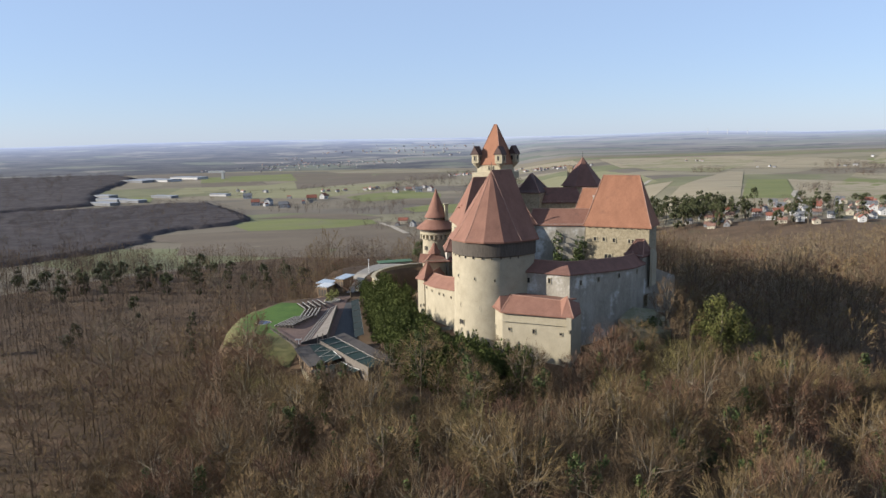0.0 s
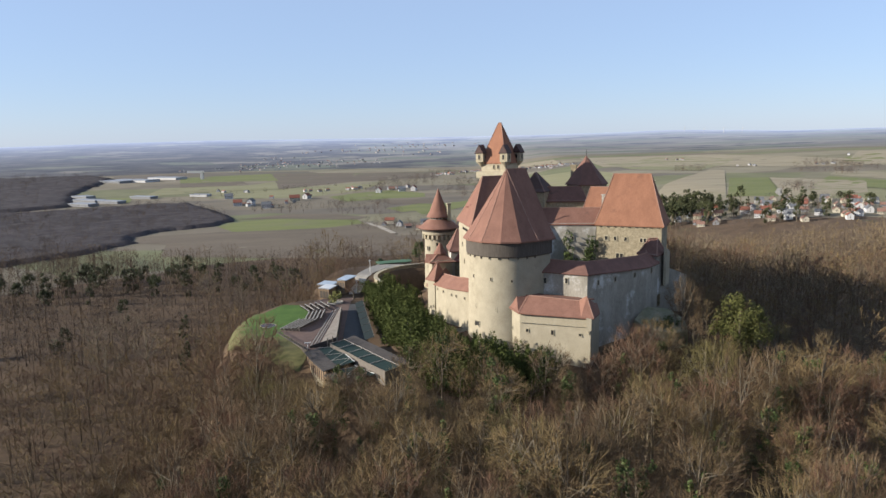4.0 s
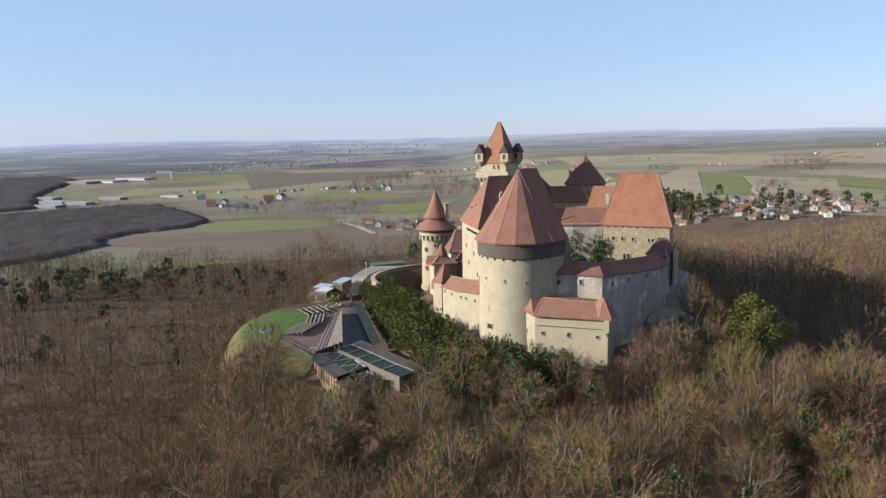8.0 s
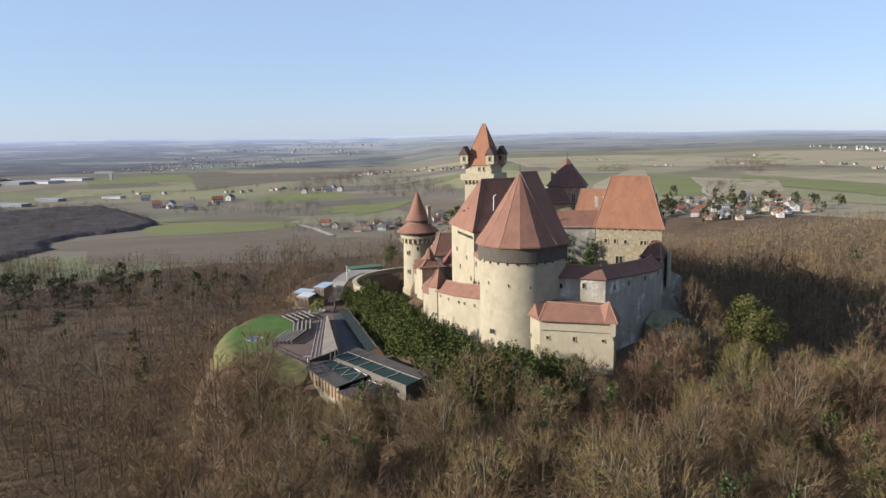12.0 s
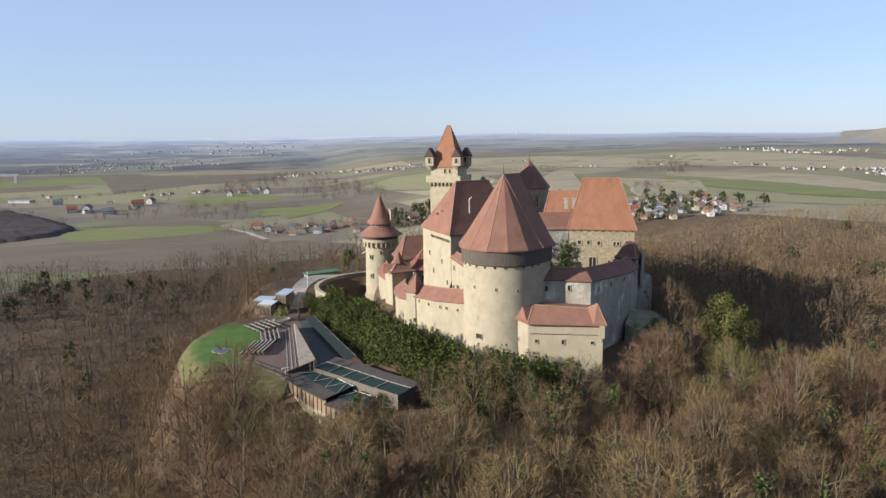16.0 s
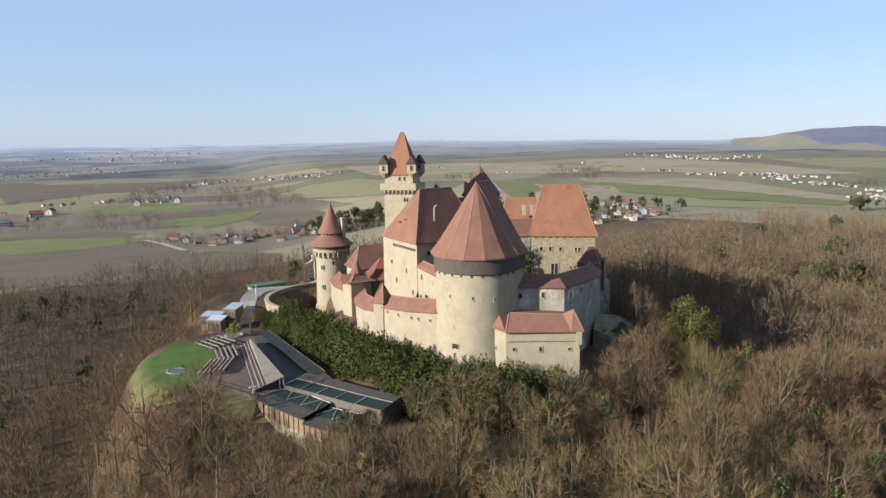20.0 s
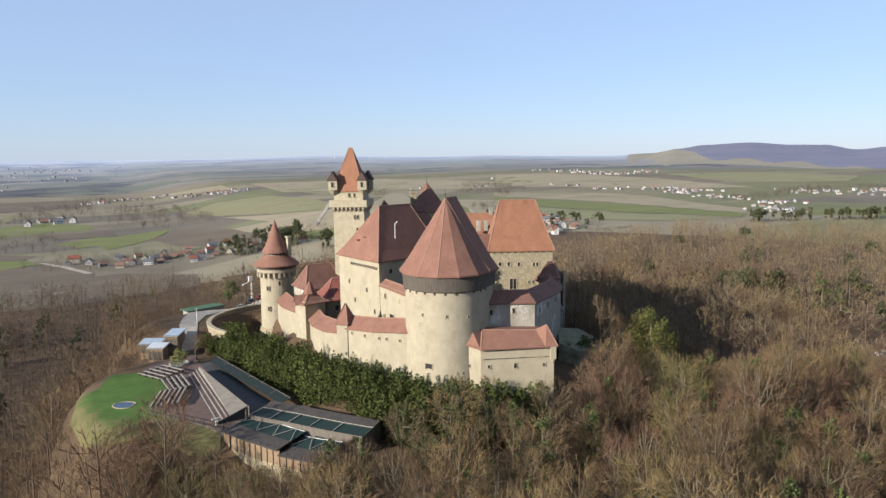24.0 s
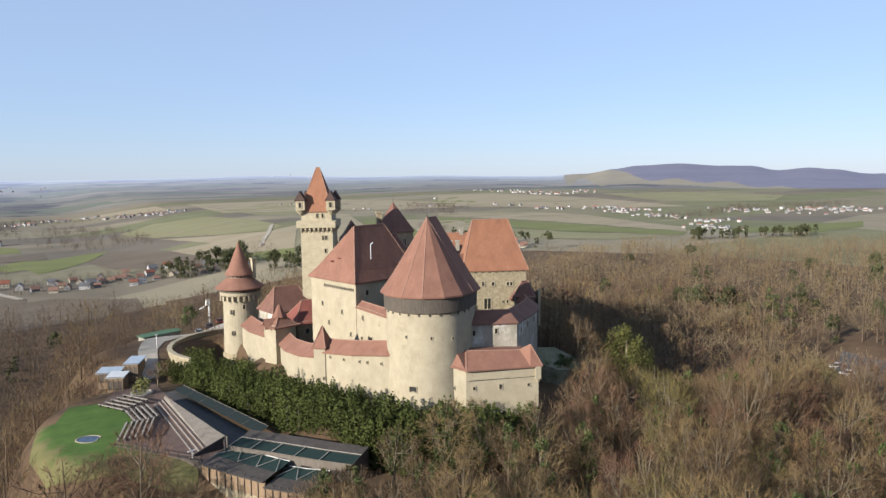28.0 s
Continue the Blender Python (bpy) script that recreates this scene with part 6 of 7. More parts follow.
PLAIN = [(-640, 780), (-520, 810), (-451, 891), (-543, 1097), (-649, 1480), (-760, 1640), (-1250, 1560), (-1250, 1000)]
COPSES = [[(-201, 764), (-179, 837), (-115, 862), (-45, 830), (-27, 690), (-61, 694), (-99, 734), (-149, 747)], [(-158, 962), (-105, 1053), (-69, 1376), (27, 1522), (20, 1226), (-39, 1090), (-94, 1030)],
          [(4, 1140), (70, 1381), (144, 1155), (133, 985), (112, 829), (61, 868), (17, 922)]]
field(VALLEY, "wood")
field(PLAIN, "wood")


TRACK = surf("pale field track", (0.24, 0.215, 0.17), (0.34, 0.3, 0.245), 0.1, 0.95)
for line, w in ((((238, 812), (201, 728), (177, 679), (160, 642)), 2.2), (((-59, 640), (-45, 608), (-31, 562)), 2.5), (((262, 520), (278, 560), (300, 600)), 2.0)):
    drape("track", [(x - w, y) for x, y in line] + [(x + w, y) for x, y in line[::-1]], TRACK, "pale track between the fields", .55, 14)

# ---- villages ----
WALLS = [surf("white render", (0.36, 0.35, 0.34), (0.47, 0.46, 0.445), 0.8, 0.9), surf("cream render", (0.32, 0.285, 0.215), (0.41, 0.37, 0.29), 0.8, 0.9), surf("grey render", (0.15, 0.15, 0.155), (0.21, 0.21, 0.21), 0.8, 0.9)]
ROOFS = [tiles("village red tile", (0.16, 0.06, 0.04), (0.21, 0.08, 0.052), (0.11, 0.052, 0.038)), tiles("village brown tile", (0.15, 0.085, 0.062), (0.21, 0.12, 0.09), (0.11, 0.075, 0.06)), tiles("village grey slate", (0.085, 0.088, 0.095), (0.14, 0.143, 0.15), (0.07, 0.07, 0.075))]


def house_proto(w, d, h, wall, roof, label):
    t = thing("house", (0, 0, 0), label, "house", "village houses")
    t.location = (0, 0, -500)
    part("wall", MB().prism([(-w / 2, -d / 2), (w / 2, -d / 2), (w / 2, d / 2), (-w / 2, d / 2)], -1.5, h), wall, t)
    g = MB()
    g.prism([(-w / 2, -.02), (w / 2, -.02), (w / 2, .02), (-w / 2, .02)], h, h + .1)
    rise, o = d * .42, .6
    for x in (-w / 2, w / 2):
        part("gable", MB().face((x, -d / 2, h), (x, d / 2, h), (x, 0, h + rise)), wall, t)
    r = part("roof", MB().slab(((-w / 2 - o, -d / 2 - o, h - .4), (w / 2 + o, -d / 2 - o, h - .4), (w / 2 + o, 0, h + rise + .15), (-w / 2 - o, 0, h + rise + .15)), .25).slab(
        ((w / 2 + o, d / 2 + o, h - .4), (-w / 2 - o, d / 2 + o, h - .4), (-w / 2 - o, 0, h + rise + .15), (w / 2 + o, 0, h + rise + .15)), .25), roof, t)
    part("chimney", MB().box((w * .22, d * .12, h + rise * .5), (.7, .7, rise * .5 + 1.0)), WALLS[2], r)
    for k in range(4):
        x = -w / 2 + w * (k + .5) / 4
        for z in ((1.5,) if h < 4 else (1.5, 4.2)):
            part("window", MB().box((x, -d / 2 - .02, z - .6), (1.1, .1, 1.3)), GLASS, t)
    for z in ((1.5,) if h < 4 else (1.5, 4.2)):
        part("window", MB().box((-w / 2 - .02, 0, z - .6), (.1, 1.2, 1.3)), GLASS, t)
    return t


HP = [house_proto(12, 9, 5.6, WALLS[0], ROOFS[0], "white rendered house with a red tile roof"),
      house_proto(11, 8, 3.6, WALLS[1], ROOFS[1], "cream rendered house with a brown tile roof"),
      house_proto(13, 9, 5.2, WALLS[0], ROOFS[2], "white rendered house with a grey roof"),
      house_proto(10, 8, 3.4, WALLS[2], ROOFS[1], "grey rendered bungalow with a brown roof"),
      house_proto(16, 10, 5.6, WALLS[1], ROOFS[0], "long cream farmhouse with a bright red roof")]
placed = set()


def house(x, y, k, a, s=1.0):
    m = pose(x, y, ground_z(x, y) + .3, 0, 0, a) @ Matrix.Scale(s, 4)
    o = HP[k] if k not in placed else copy_thing(HP[k], Matrix())
    placed.add(k)
    o.matrix_basis = m


# the village beyond the wood
VILLAGE = [(152, 428), (188, 404), (224, 386), (250, 380), (288, 440), (310, 492), (255, 502), (200, 482), (160, 462)]
vr = np.random.default_rng(12)
seats = []
while len(seats) < 60:
    p = (vr.uniform(150, 312), vr.uniform(378, 504))
    if inside(p, VILLAGE) and all(math.hypot(p[0] - q[0], p[1] - q[1]) > 8.5 for q in seats):
        seats.append(p)
        house(p[0], p[1], int(vr.choice(5, p=(.2, .22, .3, .22, .06))), vr.choice((-24, 64)) + vr.uniform(-9, 9), .43 * vr.uniform(.85, 1.2))
# the village down in the valley
for x, y, k, a in ((-37, 632, 4, -8), (-20, 596, 3, 10), (-10, 582, 1, -12), (0, 592, 3, 70), (10, 586, 2, -15), (8, 628, 1, 12), (28, 636, 3, 75), (48, 643, 1, -10), (66, 633, 2, 8),
                   (78, 634, 0, -12), (98, 596, 2, -14), (109, 584, 3, 70), (16, 600, 2, 6), (120, 560, 0, -14), (-4, 618, 3, 64), (90, 594, 1, 12), (36, 612, 1, -8), (-28, 612, 2, 80),
                   (58, 606, 0, 10), (74, 588, 3, 66)):
    house(x, y, k, a, .52)
for k in range(22):
    t_ = vr.uniform(0, 1)
    house(-40 + 165 * t_ + vr.uniform(-6, 6), 604 - 34 * t_ + vr.uniform(-16, 34), int(vr.choice((1, 2, 3, 0), p=(.35, .2, .35, .1))), vr.choice((-10, 74)) + vr.uniform(-9, 9), .46)
# scattered farmsteads
for x, y, k, a in ((-230, 856, 0, 10), (-217, 868, 2, 80), (-187, 817, 2, 5), (-171, 909, 4, 12), (-160, 935, 0, 70), (-53, 1062, 1, 6), (-70, 1020, 0, 80), (-37, 1035, 2, 4), (-20, 1050, 0, 76), (-270, 966, 2, 8)):
    house(x, y, k, a, .8)


FARWALL = surf("far white walls", (0.16, 0.158, 0.155), (0.34, 0.33, 0.32), 0.03, 0.9, rnd=0.45, island=True)


def town(name, spots, n, spread, size, label, seed):
    """Small houses of a far place, joined: walls and roofs in one mesh."""
    r = np.random.default_rng(seed)
    v, f, mi = [], [], []
    for k in range(n):
        c = spots[r.integers(len(spots))]
        x, y = c[0] + r.normal(0, spread), c[1] + r.normal(0, spread)
        w, d, h, a = size * .38 * r.uniform(.8, 1.7), size * .38 * r.uniform(.6, 1.0), size * .38 * r.uniform(.4, .7), r.uniform(0, 3.14)
        z, ca, sa, i = ground_z(x, y), math.cos(a), math.sin(a), len(v)
        q = [(x + px * ca * w / 2 - py * sa * d / 2, y + px * sa * w / 2 + py * ca * d / 2) for px, py in ((-1, -1), (1, -1), (1, 1), (-1, 1))]
        v += [(*p, z - 3) for p in q] + [(*p, z + h) for p in q]
        m0, m1 = along(q[0], q[3], .5), along(q[1], q[2], .5)
        v += [(*m0, z + h + d * .4), (*m1, z + h + d * .4)]
        f += [(i, i + 1, i + 5, i + 4), (i + 1, i + 2, i + 6, i + 5), (i + 2, i + 3, i + 7, i + 6), (i + 3, i, i + 4, i + 7)]
        f += [(i + 4, i + 5, i + 9, i + 8), (i + 6, i + 7, i + 8, i + 9)]
        f += [(i + 5, i + 6, i + 9), (i + 7, i + 4, i + 8)]
        rc = 1 + int(r.choice(3, p=(.2, .45, .35)))
        mi += [0] * 4 + [rc] * 2 + [0] * 2
    me = bpy.data.meshes.new(name)
    me.from_pydata(v, [], f)
    for m in (FARWALL, ROOFS[0], ROOFS[1], ROOFS[2]):
        me.materials.append(m)
    me.polygons.foreach_set("material_index", mi)
    me.update()
    tagged(new(name, me), label, "town", kind="stuff")


town("hillside_town", ((712, 754), (709, 725), (679, 674), (726, 674), (700, 690)), 46, 13, 9.2, "small town of white houses below the wooded hill", 3)
town("hillside_town", ((642, 606), (658, 593), (646, 548), (626, 494)), 34, 12, 8.6, "small town of white houses below the wooded hill", 4)
town("hillside_town", ((554, 465), (512, 418), (540, 445)), 18, 10, 7.9, "white houses at the near end of the small town", 13)
town("hillside_town", ((818, 581), (807, 590), (810, 537), (855, 533), (796, 480), (897, 518), (888, 478), (930, 520)), 70, 17, 9.2, "small town of white houses below the wooded hill", 14)
town("far_hamlet", ((1072, 1468), (1008, 1322), (971, 1201), (948, 1123), (965, 1098), (1052, 1100), (1090, 1140)), 62, 24, 11.2, "row of far white houses on a slope", 5)
town("far_hamlet", ((659, 924), (663, 879), (651, 797), (663, 768), (677, 754)), 15, 7, 10.6, "lone white farm buildings among fields", 6)
town("valley_town", ((42, 1520), (82, 1597), (122, 1599), (160, 1575), (192, 1461), (222, 1409), (243, 1370), (259, 1333)), 95, 17, 11.2, "line of far village houses", 7)
town("plain_town", ((-490, 1865), (-479, 2007), (-481, 2164), (-439, 2303), (-322, 2021), (-291, 2153), (-274, 2300), (-224, 2352), (-545, 2651)), 120, 60, 9.9, "hazy town of pale houses on the plain", 8)
town("plain_town", ((-288, 3049), (-242, 3078), (-149, 3197), (-23, 3357), (5, 3550), (-90, 2883)), 80, 110, 13.2, "hazy far town of pale houses", 9)
town("valley_farms", ((-223, 856), (-194, 848), (-174, 946), (-56, 1086), (-39, 1109), (-157, 1064), (-111, 1114), (-301, 1097)), 34, 15, 12.5, "scattered pale farmhouses along the valley", 11)
town("field_farms", ((454, 1280), (470, 1000), (700, 1180), (560, 980)), 12, 14, 9.9, "lone pale farm buildings among fields", 10)


WORKROOF = surf("dull grey sheet roofing", (0.17, 0.18, 0.2), (0.26, 0.27, 0.29), 0.05, 0.7)


def works(x, y, w, d, h, a, wall, label):
    t = thing("factory_hall", (x, y, ground_z(x, y)), label, "factory")
    z = ground_z(x, y)
    w, d, h = w * .62, d * .62, h * .4
    part("wall", MB().box((x, y, z - 3), (w, d, h + 3), a), wall, t)
    part("roof", MB().box((x, y, z + h), (w + 1, d + 1, .8), a), WORKROOF, t)


for x, y, w, d, h, a, k in ((-491, 1022, 50, 24, 8, -28, 2), (-437, 906, 60, 24, 8, -28, 2), (-416, 940, 60, 22, 7, -28, 2), (-455, 961, 70, 26, 8, -28, 2), (-569, 1401, 150, 60, 9, -25, 0), (-530, 1470, 120, 50, 10, -25, 0),
                            (-597, 1376, 90, 46, 9, -25, 2), (-398, 1002, 60, 22, 7, -24, 2), (-325, 1021, 46, 18, 6, -20, 0)):
    works(x, y, w, d, h, a, WALLS[k], "low pale industrial hall on the plain")
gz = ground_z(-460, 1446)
silo = thing("loading_tower", (-460, 1446, gz), "white loading tower with a long conveyor arm", "tower")
part("tower", MB().box((-452, 1446, gz), (5, 5, 14)), WALLS[0], silo)
part("arm", MB().box((-464, 1446, gz + 13), (34, 4, 4)), WALLS[0], silo)


# wind turbines on the far plain
def turbine(x, y, turn):
    z = ground_z(x, y)
    t = thing("wind_turbine", (x, y, z), "slim white wind turbine standing on the far plain", "wind turbine", "wind turbines")
    part("tower", MB().beam((x, y, z - 2), (x, y, z + 26), 1.0, 8, .5), WALLS[0], t)
    part("nacelle", MB().box((x, y, z + 25.5), (1.6, 3.4, 1.6)), WALLS[0], t)
    for k in range(3):
        a = radians(turn + 120 * k)
        part("blade", MB().beam((x, y - 2, z + 26.3), (x + 15 * math.sin(a), y - 2, z + 26.3 + 15 * math.cos(a)), .6, 4, .12), WALLS[0], t)


for x, y, turn in ((1356, 3656, 10), (1445, 3622, 44), (1532, 3585, 75), (1612, 3550, 22)):
    turbine(x, y, turn)


# ---- copses, hedges and conifers ----
def thicket(polys, density, seed, scale=1.0, name="copse", label="bare brown copse among the fields"):
    r = np.random.default_rng(seed)
    pl = []
    for poly in polys:
        lo, hi = np.min(poly, axis=0), np.max(poly, axis=0)
        for k in range(int((hi[0] - lo[0]) * (hi[1] - lo[1]) * density)):
            p = (r.uniform(lo[0], hi[0]), r.uniform(lo[1], hi[1]))
            if inside(p, poly):
                pl.append((p[0], p[1], ground_z(*p), r.uniform(0, 6.28), scale * r.uniform(.7, 1.2)))
    wood(name, farp, pl, (5, 4, 5), label)


def canopy(name, poly, high, step, seed, label):
    """The closed crown roof of a far wood: a sheet of rounded tops that drops to the ground at its edge."""
    r = np.random.default_rng(seed)
    lo, hi = np.min(poly, axis=0), np.max(poly, axis=0)
    nx, ny = int((hi[0] - lo[0]) / step) + 3, int((hi[1] - lo[1]) / step) + 3
    v, keep_ = [], []
    for i in range(nx):
        for j in range(ny):
            x, y = lo[0] + (i - 1) * step + r.uniform(-.35, .35) * step, lo[1] + (j - 1) * step + r.uniform(-.35, .35) * step
            inn = inside((x, y), poly)
            keep_.append(inn)
            v.append((x, y, ground_z(x, y) + (high * r.uniform(.78, 1.1) if inn else -.5)))
    f = []
    for i in range(nx - 1):
        for j in range(ny - 1):
            q = (i * ny + j, (i + 1) * ny + j, (i + 1) * ny + j + 1, i * ny + j + 1)
            if any(keep_[k] for k in q):
                f.append(q)
    me = bpy.data.meshes.new(name)
    me.from_pydata(v, [], f)
    me.materials.append(CANOPY)
    me.polygons.foreach_set("use_smooth", [True] * len(me.polygons))
    me.update()
    tagged(new(name, me), label, "woodland", kind="stuff")


# cool dark crown colour with the haze of distance mixed in
CANOPY = surf("bare crown roof", (0.034, 0.03, 0.032), (0.074, 0.063, 0.062), 0.05, 0.98, 0, (0.048, 0.042, 0.041), 0.012, 0.55, 5)
canopy("valley_wood", VALLEY, 3.2, 5.0, 51, "dark bare wood on the plain")
canopy("plain_wood", PLAIN, 4.0, 8.0, 52, "wide dark bare woods on the plain")
thicket((PLAIN,), .0006, 28, 1.5, "plain_trees", "bare trees standing out of the plain woods")
thicket((VALLEY,), .0048, 22, 1.1, "valley_trees", "bare trees standing out of the valley wood")
thicket(([(289, 580), (324, 635), (350, 654), (330, 597), (305, 559)], [(314, 908), (363, 1002), (386, 970), (361, 902)], [(454, 881), (486, 919), (511, 862), (494, 800), (468, 768)],
         [(518, 992), (594, 1066), (594, 998), (568, 871), (539, 831)]), .012, 29, .8, "field_copse", "low dark copse among the eastern fields")
thicket(COPSES, .0048, 23, 1.0)
thicket(([(-357, 898), (-289, 989), (-224, 1098), (-137, 1186), (-137, 1196), (-224, 1108), (-289, 999), (-357, 908)], [(688, 712), (624, 566), (676, 574), (842, 622), (1001, 562), (972, 503), (857, 564), (723, 559), (588, 524)],
         [(-19, 1600), (40, 1560), (259, 1340), (262, 1350), (60, 1580), (-10, 1618)]), .014, 24, .9, "hedgerow", "bare hedgerow trees between the fields")
thicket(([(-80, 592), (150, 560), (170, 640), (-60, 660)], [(60, 545), (120, 530), (130, 600), (60, 640)], [(-40, 580), (130, 545), (140, 580), (-30, 615)], [(110, 400), (190, 385), (205, 440), (190, 520), (110, 500)], VILLAGE), .01, 25, .75, "village_trees", "bare garden trees between the houses")

pine_v = [leaf_crown(130 + k, 460, (2.9 if k < 2 else 3.4, 1.5 if k < 2 else 5.5, 11.5, 1.2 if k < 2 else 2.6), .4, 17) for k in range(4)]
pine_m = [raw_mesh("crown", v, f, PINE) for v, f in pine_v]
pine_t = MB().turn((0, 0), [(.28, -1.0), (.2, 5), (.05, 11)], 6).mesh("trunk", BARK)
pr_ = np.random.default_rng(31)
spots = []
for x, y in ((163, 487), (177, 484), (172, 476), (186, 472), (190, 466), (183, 441), (218, 494), (251, 493), (251, 473), (244, 448), (149, 470), (212, 408), (238, 398), (200, 402), (262, 418), (272, 392), (228, 404), (190, 398), (150, 440), (160, 460), (168, 430)):
    spots.append((x, y, 1.0))
for k in range(64):
    spots.append((pr_.uniform(118, 196), pr_.uniform(432, 520), 1.1))
for k in range(22):
    spots.append((pr_.uniform(160, 290), pr_.uniform(392, 485), .7))
for k in range(26):
    spots.append((62 + pr_.uniform(0, 62), 548 + pr_.uniform(0, 40), 1.15))
for k in range(46):
    t_ = pr_.uniform(0, 1)
    spots.append((405 + 120 * t_ + pr_.uniform(-6, 6), 374 - 36 * t_ + pr_.uniform(-8, 8), .72))
for k in range(16):                     # pines among the bare wood
    spots.append((pr_.uniform(150, 330), pr_.uniform(170, 300), .95))
for k in range(30):                     # a stand of pines in the western wood
    spots.append((-168 + pr_.normal(0, 20), 368 + pr_.normal(0, 20), 1.0))
for k in range(16):
    spots.append((pr_.uniform(-260, -60), pr_.uniform(200, 400), .85))
for k in range(16):                     # pines beyond the shaded dell
    spots.append((168 + pr_.normal(0, 8), 175 + pr_.normal(0, 16), 1.0))
for k in range(16):
    spots.append((pr_.uniform(-240, -30), pr_.uniform(330, 400), .9))
for x, y, s in ((66, 78, .62), (-44, 75, .62), (36, 92, .55), (-6, 66, .5)):
    spots.append((x, y, s))
for i, (x, y, s) in enumerate(spots):
    o = new("conifer")
    s *= pr_.uniform(.75, 1.15)
    o.location, o.rotation_euler, o.scale = (x, y, ground_z(x, y)), (0, 0, pr_.uniform(0, 6.28)), (s, s, s)
    tagged(o, "dark green conifer among bare trees" if i > 36 else "dark green garden conifer beside the houses", "tree", "conifers")
    for nm, me in (("trunk", pine_t), ("crown", pine_m[i % 4])):
        c = new(nm, me)
        c.parent = o

# the broad evergreen on the shaded side
big = new("evergreen_oak")
bz = ground_z(55.5, 137.5)
big.location, big.scale = (55.5, 137.5, bz), (1.15, 1.15, (8.6 - bz) / 12.6)
tagged(big, "broad sunlit evergreen tree in the bare wood", "tree")
bv, bf = leaf_crown(201, 12000, (4.6, 2.2, 12.6, 2.6), .14, 46)
for nm, me in (("trunk", MB().turn((0, 0), [(.45, -1), (.32, 5), (.1, 11)], 8).mesh("trunk", BARK)), ("crown", raw_mesh("crown", bv, bf, surf("holm oak leaves", (0.034, 0.036, 0.009), (0.085, 0.084, 0.022), 0.6, .9, rnd=.2)))):
    c = new(nm, me)
    c.parent = big

# ivy-clad trunks in the near wood
iv_v = [leaf_crown(230 + k, 620, (1.45, .8, 10.6, 2.0), .165, 24) for k in range(3)]
iv_m = [raw_mesh("ivy", v, f, IVY) for v, f in iv_v]
for i in range(105):
    x, y = (pr_.uniform(-60, 5), pr_.uniform(80, 128)) if i % 2 else (pr_.uniform(0, 80), pr_.uniform(70, 128))
    if not free_spot(x, y):
        continue
    o = new("ivy_tree")
    s = pr_.uniform(.7, 1.2)
    o.location, o.rotation_euler, o.scale = (x, y, ground_z(x, y)), (0, 0, pr_.uniform(0, 6.28)), (s, s, s)
    tagged(o, "bare tree with a dark ivy-clad trunk", "tree", "ivy-clad trees")
    for nm, me in (("trunk", pm[i % 3][0]), ("crown", pm[i % 3][1]), ("ivy", iv_m[i % 3])):
        c = new(nm, me)
        c.parent = o

# car park and road at the wood's edge
sv, sf = leaf_crown(260, 800, (2.0, .2, 3.0, 2.4), .16, 26)
part_ = new("shrub", raw_mesh("shrub", sv, sf, surf("yellow-green shrub", (0.11, 0.115, 0.03), (0.2, 0.19, 0.07), 1.0, .9)))
part_.parent = planter
part_.location = (0, 0, .3)
lane_tree = new("holly_tree")
lane_tree.location = (-9, 245.5, 0.0)
tagged(lane_tree, "dense dark evergreen beside the lane", "tree")
lv, lf = leaf_crown(262, 900, (2.4, .8, 5.6, 2.2), .2, 26)
for nm, me in (("trunk", trunk_m), ("crown", raw_mesh("crown", lv, lf, IVY))):
    c = new(nm, me)
    c.parent = lane_tree
hazel = new("hazel_bush")
hazel.location, hazel.scale = (-28.0, 202.6, -4.2), (.8, .8, .55)
tagged(hazel, "rounded red-brown bare bush beside the huts", "bush")
for nm, me in zip(("trunk", "crown"), pm[3]):
    c = new(nm, me)
    c.parent = hazel
drape("car_park", [(118, 108), (158, 122), (162, 142), (136, 132), (118, 120)], ASPHALT, "grey asphalt car park at the edge of the wood", 0.3, 4)

for k in range(5):
    x, y = 135.5 + k * 2.7, 124.5 + k * 2.9
    car(x, y, ground_z(x, y) + .32, 140 + 3 * k, CARP[(0, 2, 0, 1, 0)[k]], ("white", "grey", "white", "dark blue", "white")[k] + " car on the car park at the wood's edge")

# ivy over the bulwark
ivm = []
ir = np.random.default_rng(77)
for k in range(60):
    a = ir.uniform(0, 6.28)
    q = ir.uniform(.3, 1.0)
    ivm.append((41.8 + 5.6 * q * math.cos(a), 146 + 4.8 * q * math.sin(a), ir.uniform(-4, 1.2) if q > .85 else ir.uniform(.5, 2.0), a, ir.uniform(.5, 1.0)))
cv, cf = leaf_crown(301, 150, (1.5, -.8, 1.4, 2.0), .2, 9)
v_, f_ = scatter(cv, cf, ivm)
tagged(new("ivy_cover", raw_mesh("ivy_cover", v_, f_, IVY)), "dark ivy spread over the bulwark", "ivy", kind="stuff")

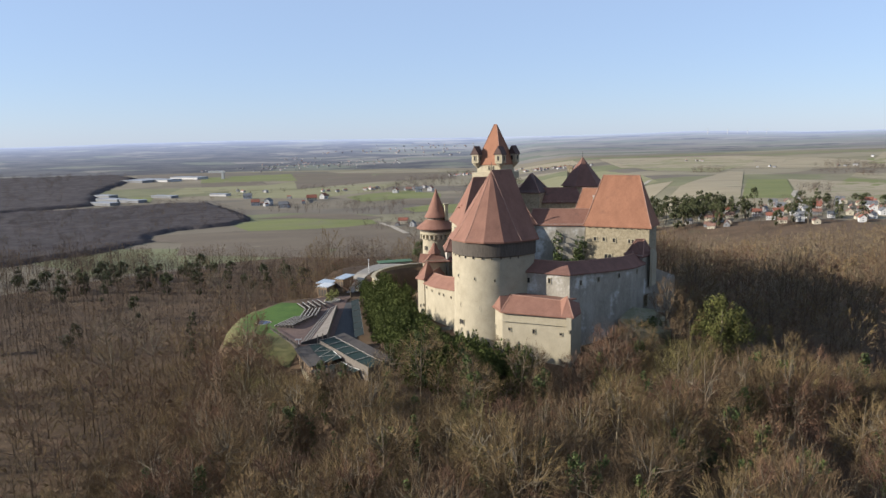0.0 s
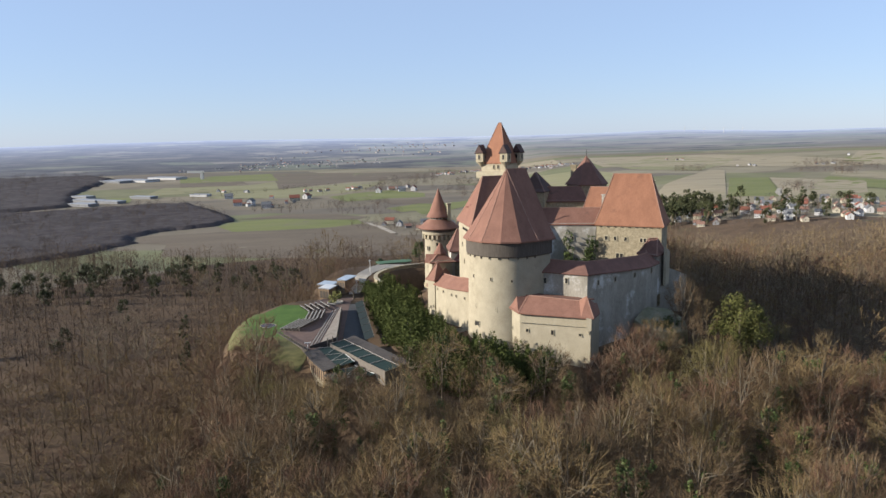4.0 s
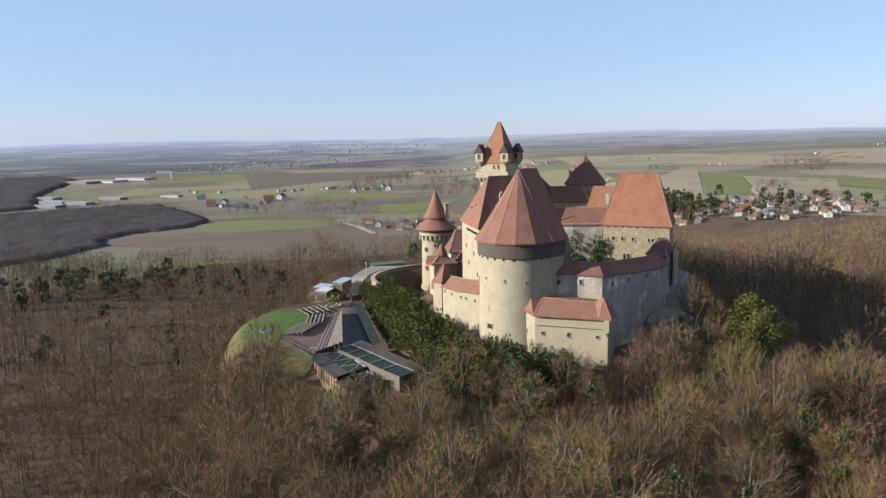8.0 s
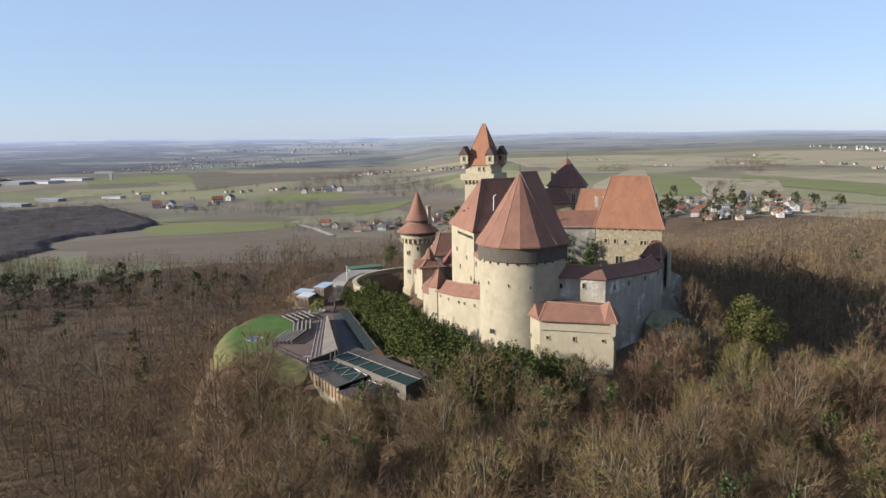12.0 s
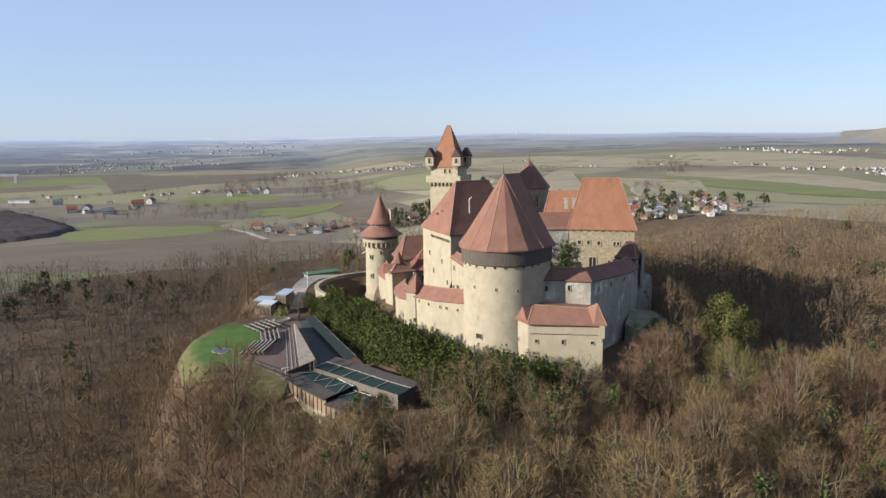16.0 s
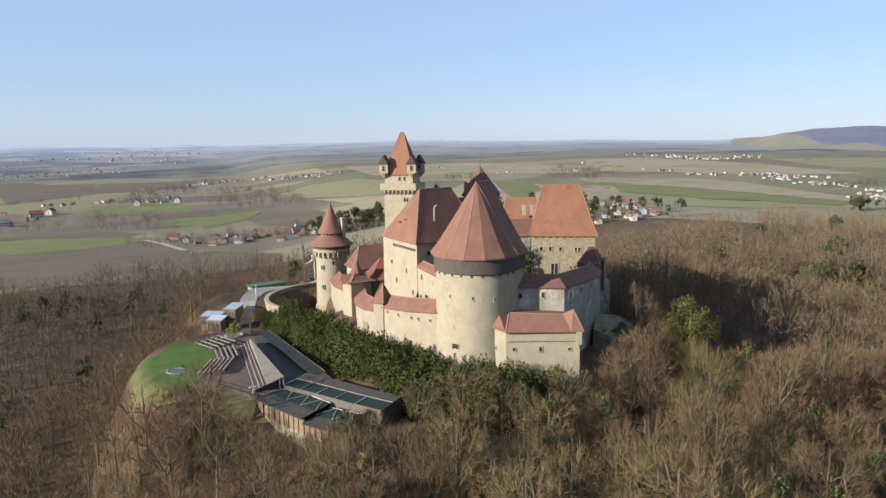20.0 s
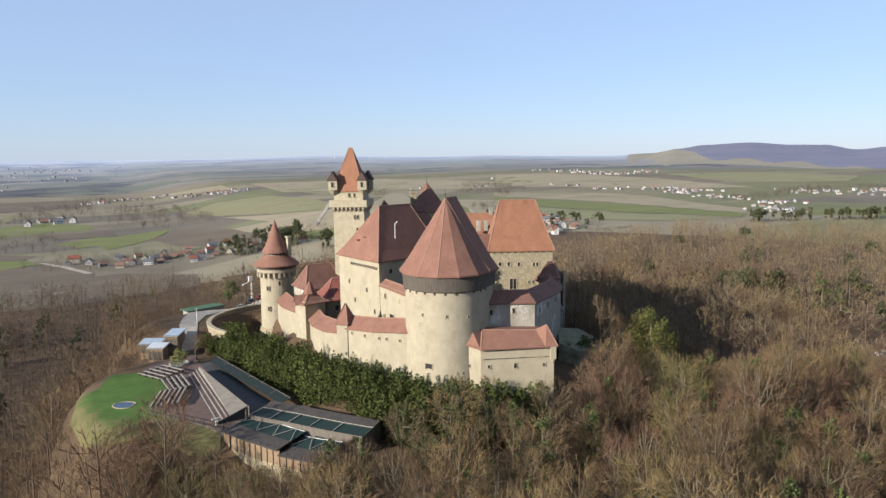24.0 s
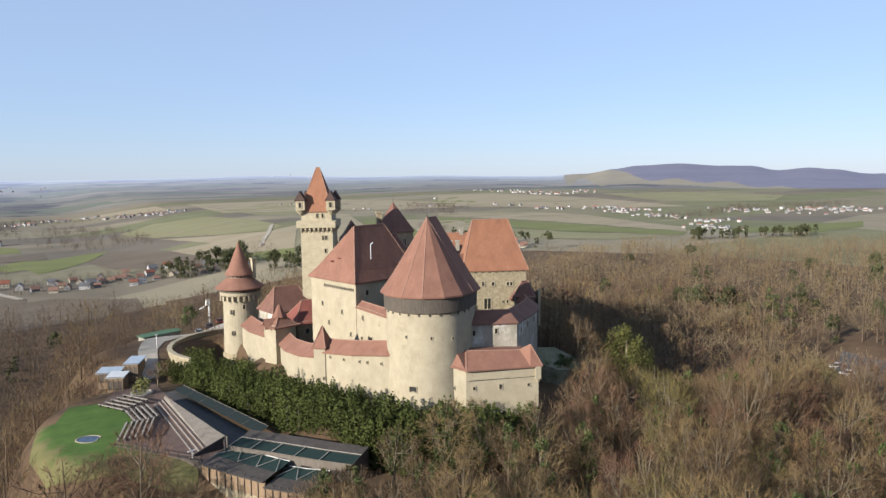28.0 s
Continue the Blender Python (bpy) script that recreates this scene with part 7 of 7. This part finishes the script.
# ivy on the court wall between the palace and the great tower
civ = []
for k in range(26):
    p = along((27.0, 168.9), (33.4, 167.6), ir.uniform(0, 1))
    civ.append((p[0], p[1] - ir.uniform(0, .9), 9 + 8.5 * ir.uniform(0, 1) ** 1.4, ir.uniform(0, 6.28), ir.uniform(.6, 1.1)))
v_, f_ = scatter(cv, cf, civ)
tagged(new("wall_ivy", raw_mesh("wall_ivy", v_, f_, IVY)), "dark ivy climbing the court wall beside the palace", "ivy", kind="stuff")

# round pale bush-like tree below the bastion, and hornbeams beside it
for x, y, s in ((1.6, 132.1, .72), (10.6, 133.1, .5)):
    o = new("hornbeam")
    o.location, o.scale = (x, y, ground_z(x, y) - .1), (s * 1.15, s * 1.15, s)
    tagged(o, "round pale-twigged hornbeam below the bastion", "tree", "hornbeams")
    for nm, me in zip(("trunk", "crown"), pm[1]):
        c = new(nm, me)
        c.parent = o
# old spreading oaks that stand out of the wood
oak = [bare_tree(330 + k, 14.0, .40, 11, 620, 4, .8, 5) for k in range(2)]
oak_m = [(raw_mesh("trunk", o[0], o[1], BARK), raw_mesh("crown", o[2], o[3], TWIG[1 - k])) for k, o in enumerate(oak)]
for i, (x, y, s) in enumerate(((-44, 134, .8), (-30, 112, .9), (-52, 116, .85), (-8, 104, .9), (14, 98, .85), (30, 104, .9), (52, 112, .85), (66, 96, .9), (44, 86, .8), (-20, 92, .8), (-62, 140, .75), (-74, 168, .7),
                               (-80, 190, .75), (-66, 204, .75), (-48, 240, 1.0), (-38, 256, 1.25), (-64, 246, .9), (-58, 268, 1.1), (-28, 284, 1.2), (78, 118, .8), (90, 128, .85), (-95, 150, .7), (-110, 210, .7), (-88, 309, 1.5), (-106, 323, 1.4), (-124, 248, 1.3), (-105, 212, 1.3), (-76, 334, 1.5), (-99, 229, 1.25), (-118, 258, 1.3))):
    o = new("oak_tree")
    o.location, o.rotation_euler, o.scale = (x, y, ground_z(x, y) - .1), (0, 0, ir.uniform(0, 6.28)), (s, s, s)
    tagged(o, "old spreading bare oak standing out of the wood", "tree", "old oaks")
    for nm, me in zip(("trunk", "crown"), oak_m[i % 2]):
        c = new(nm, me)
        c.parent = o
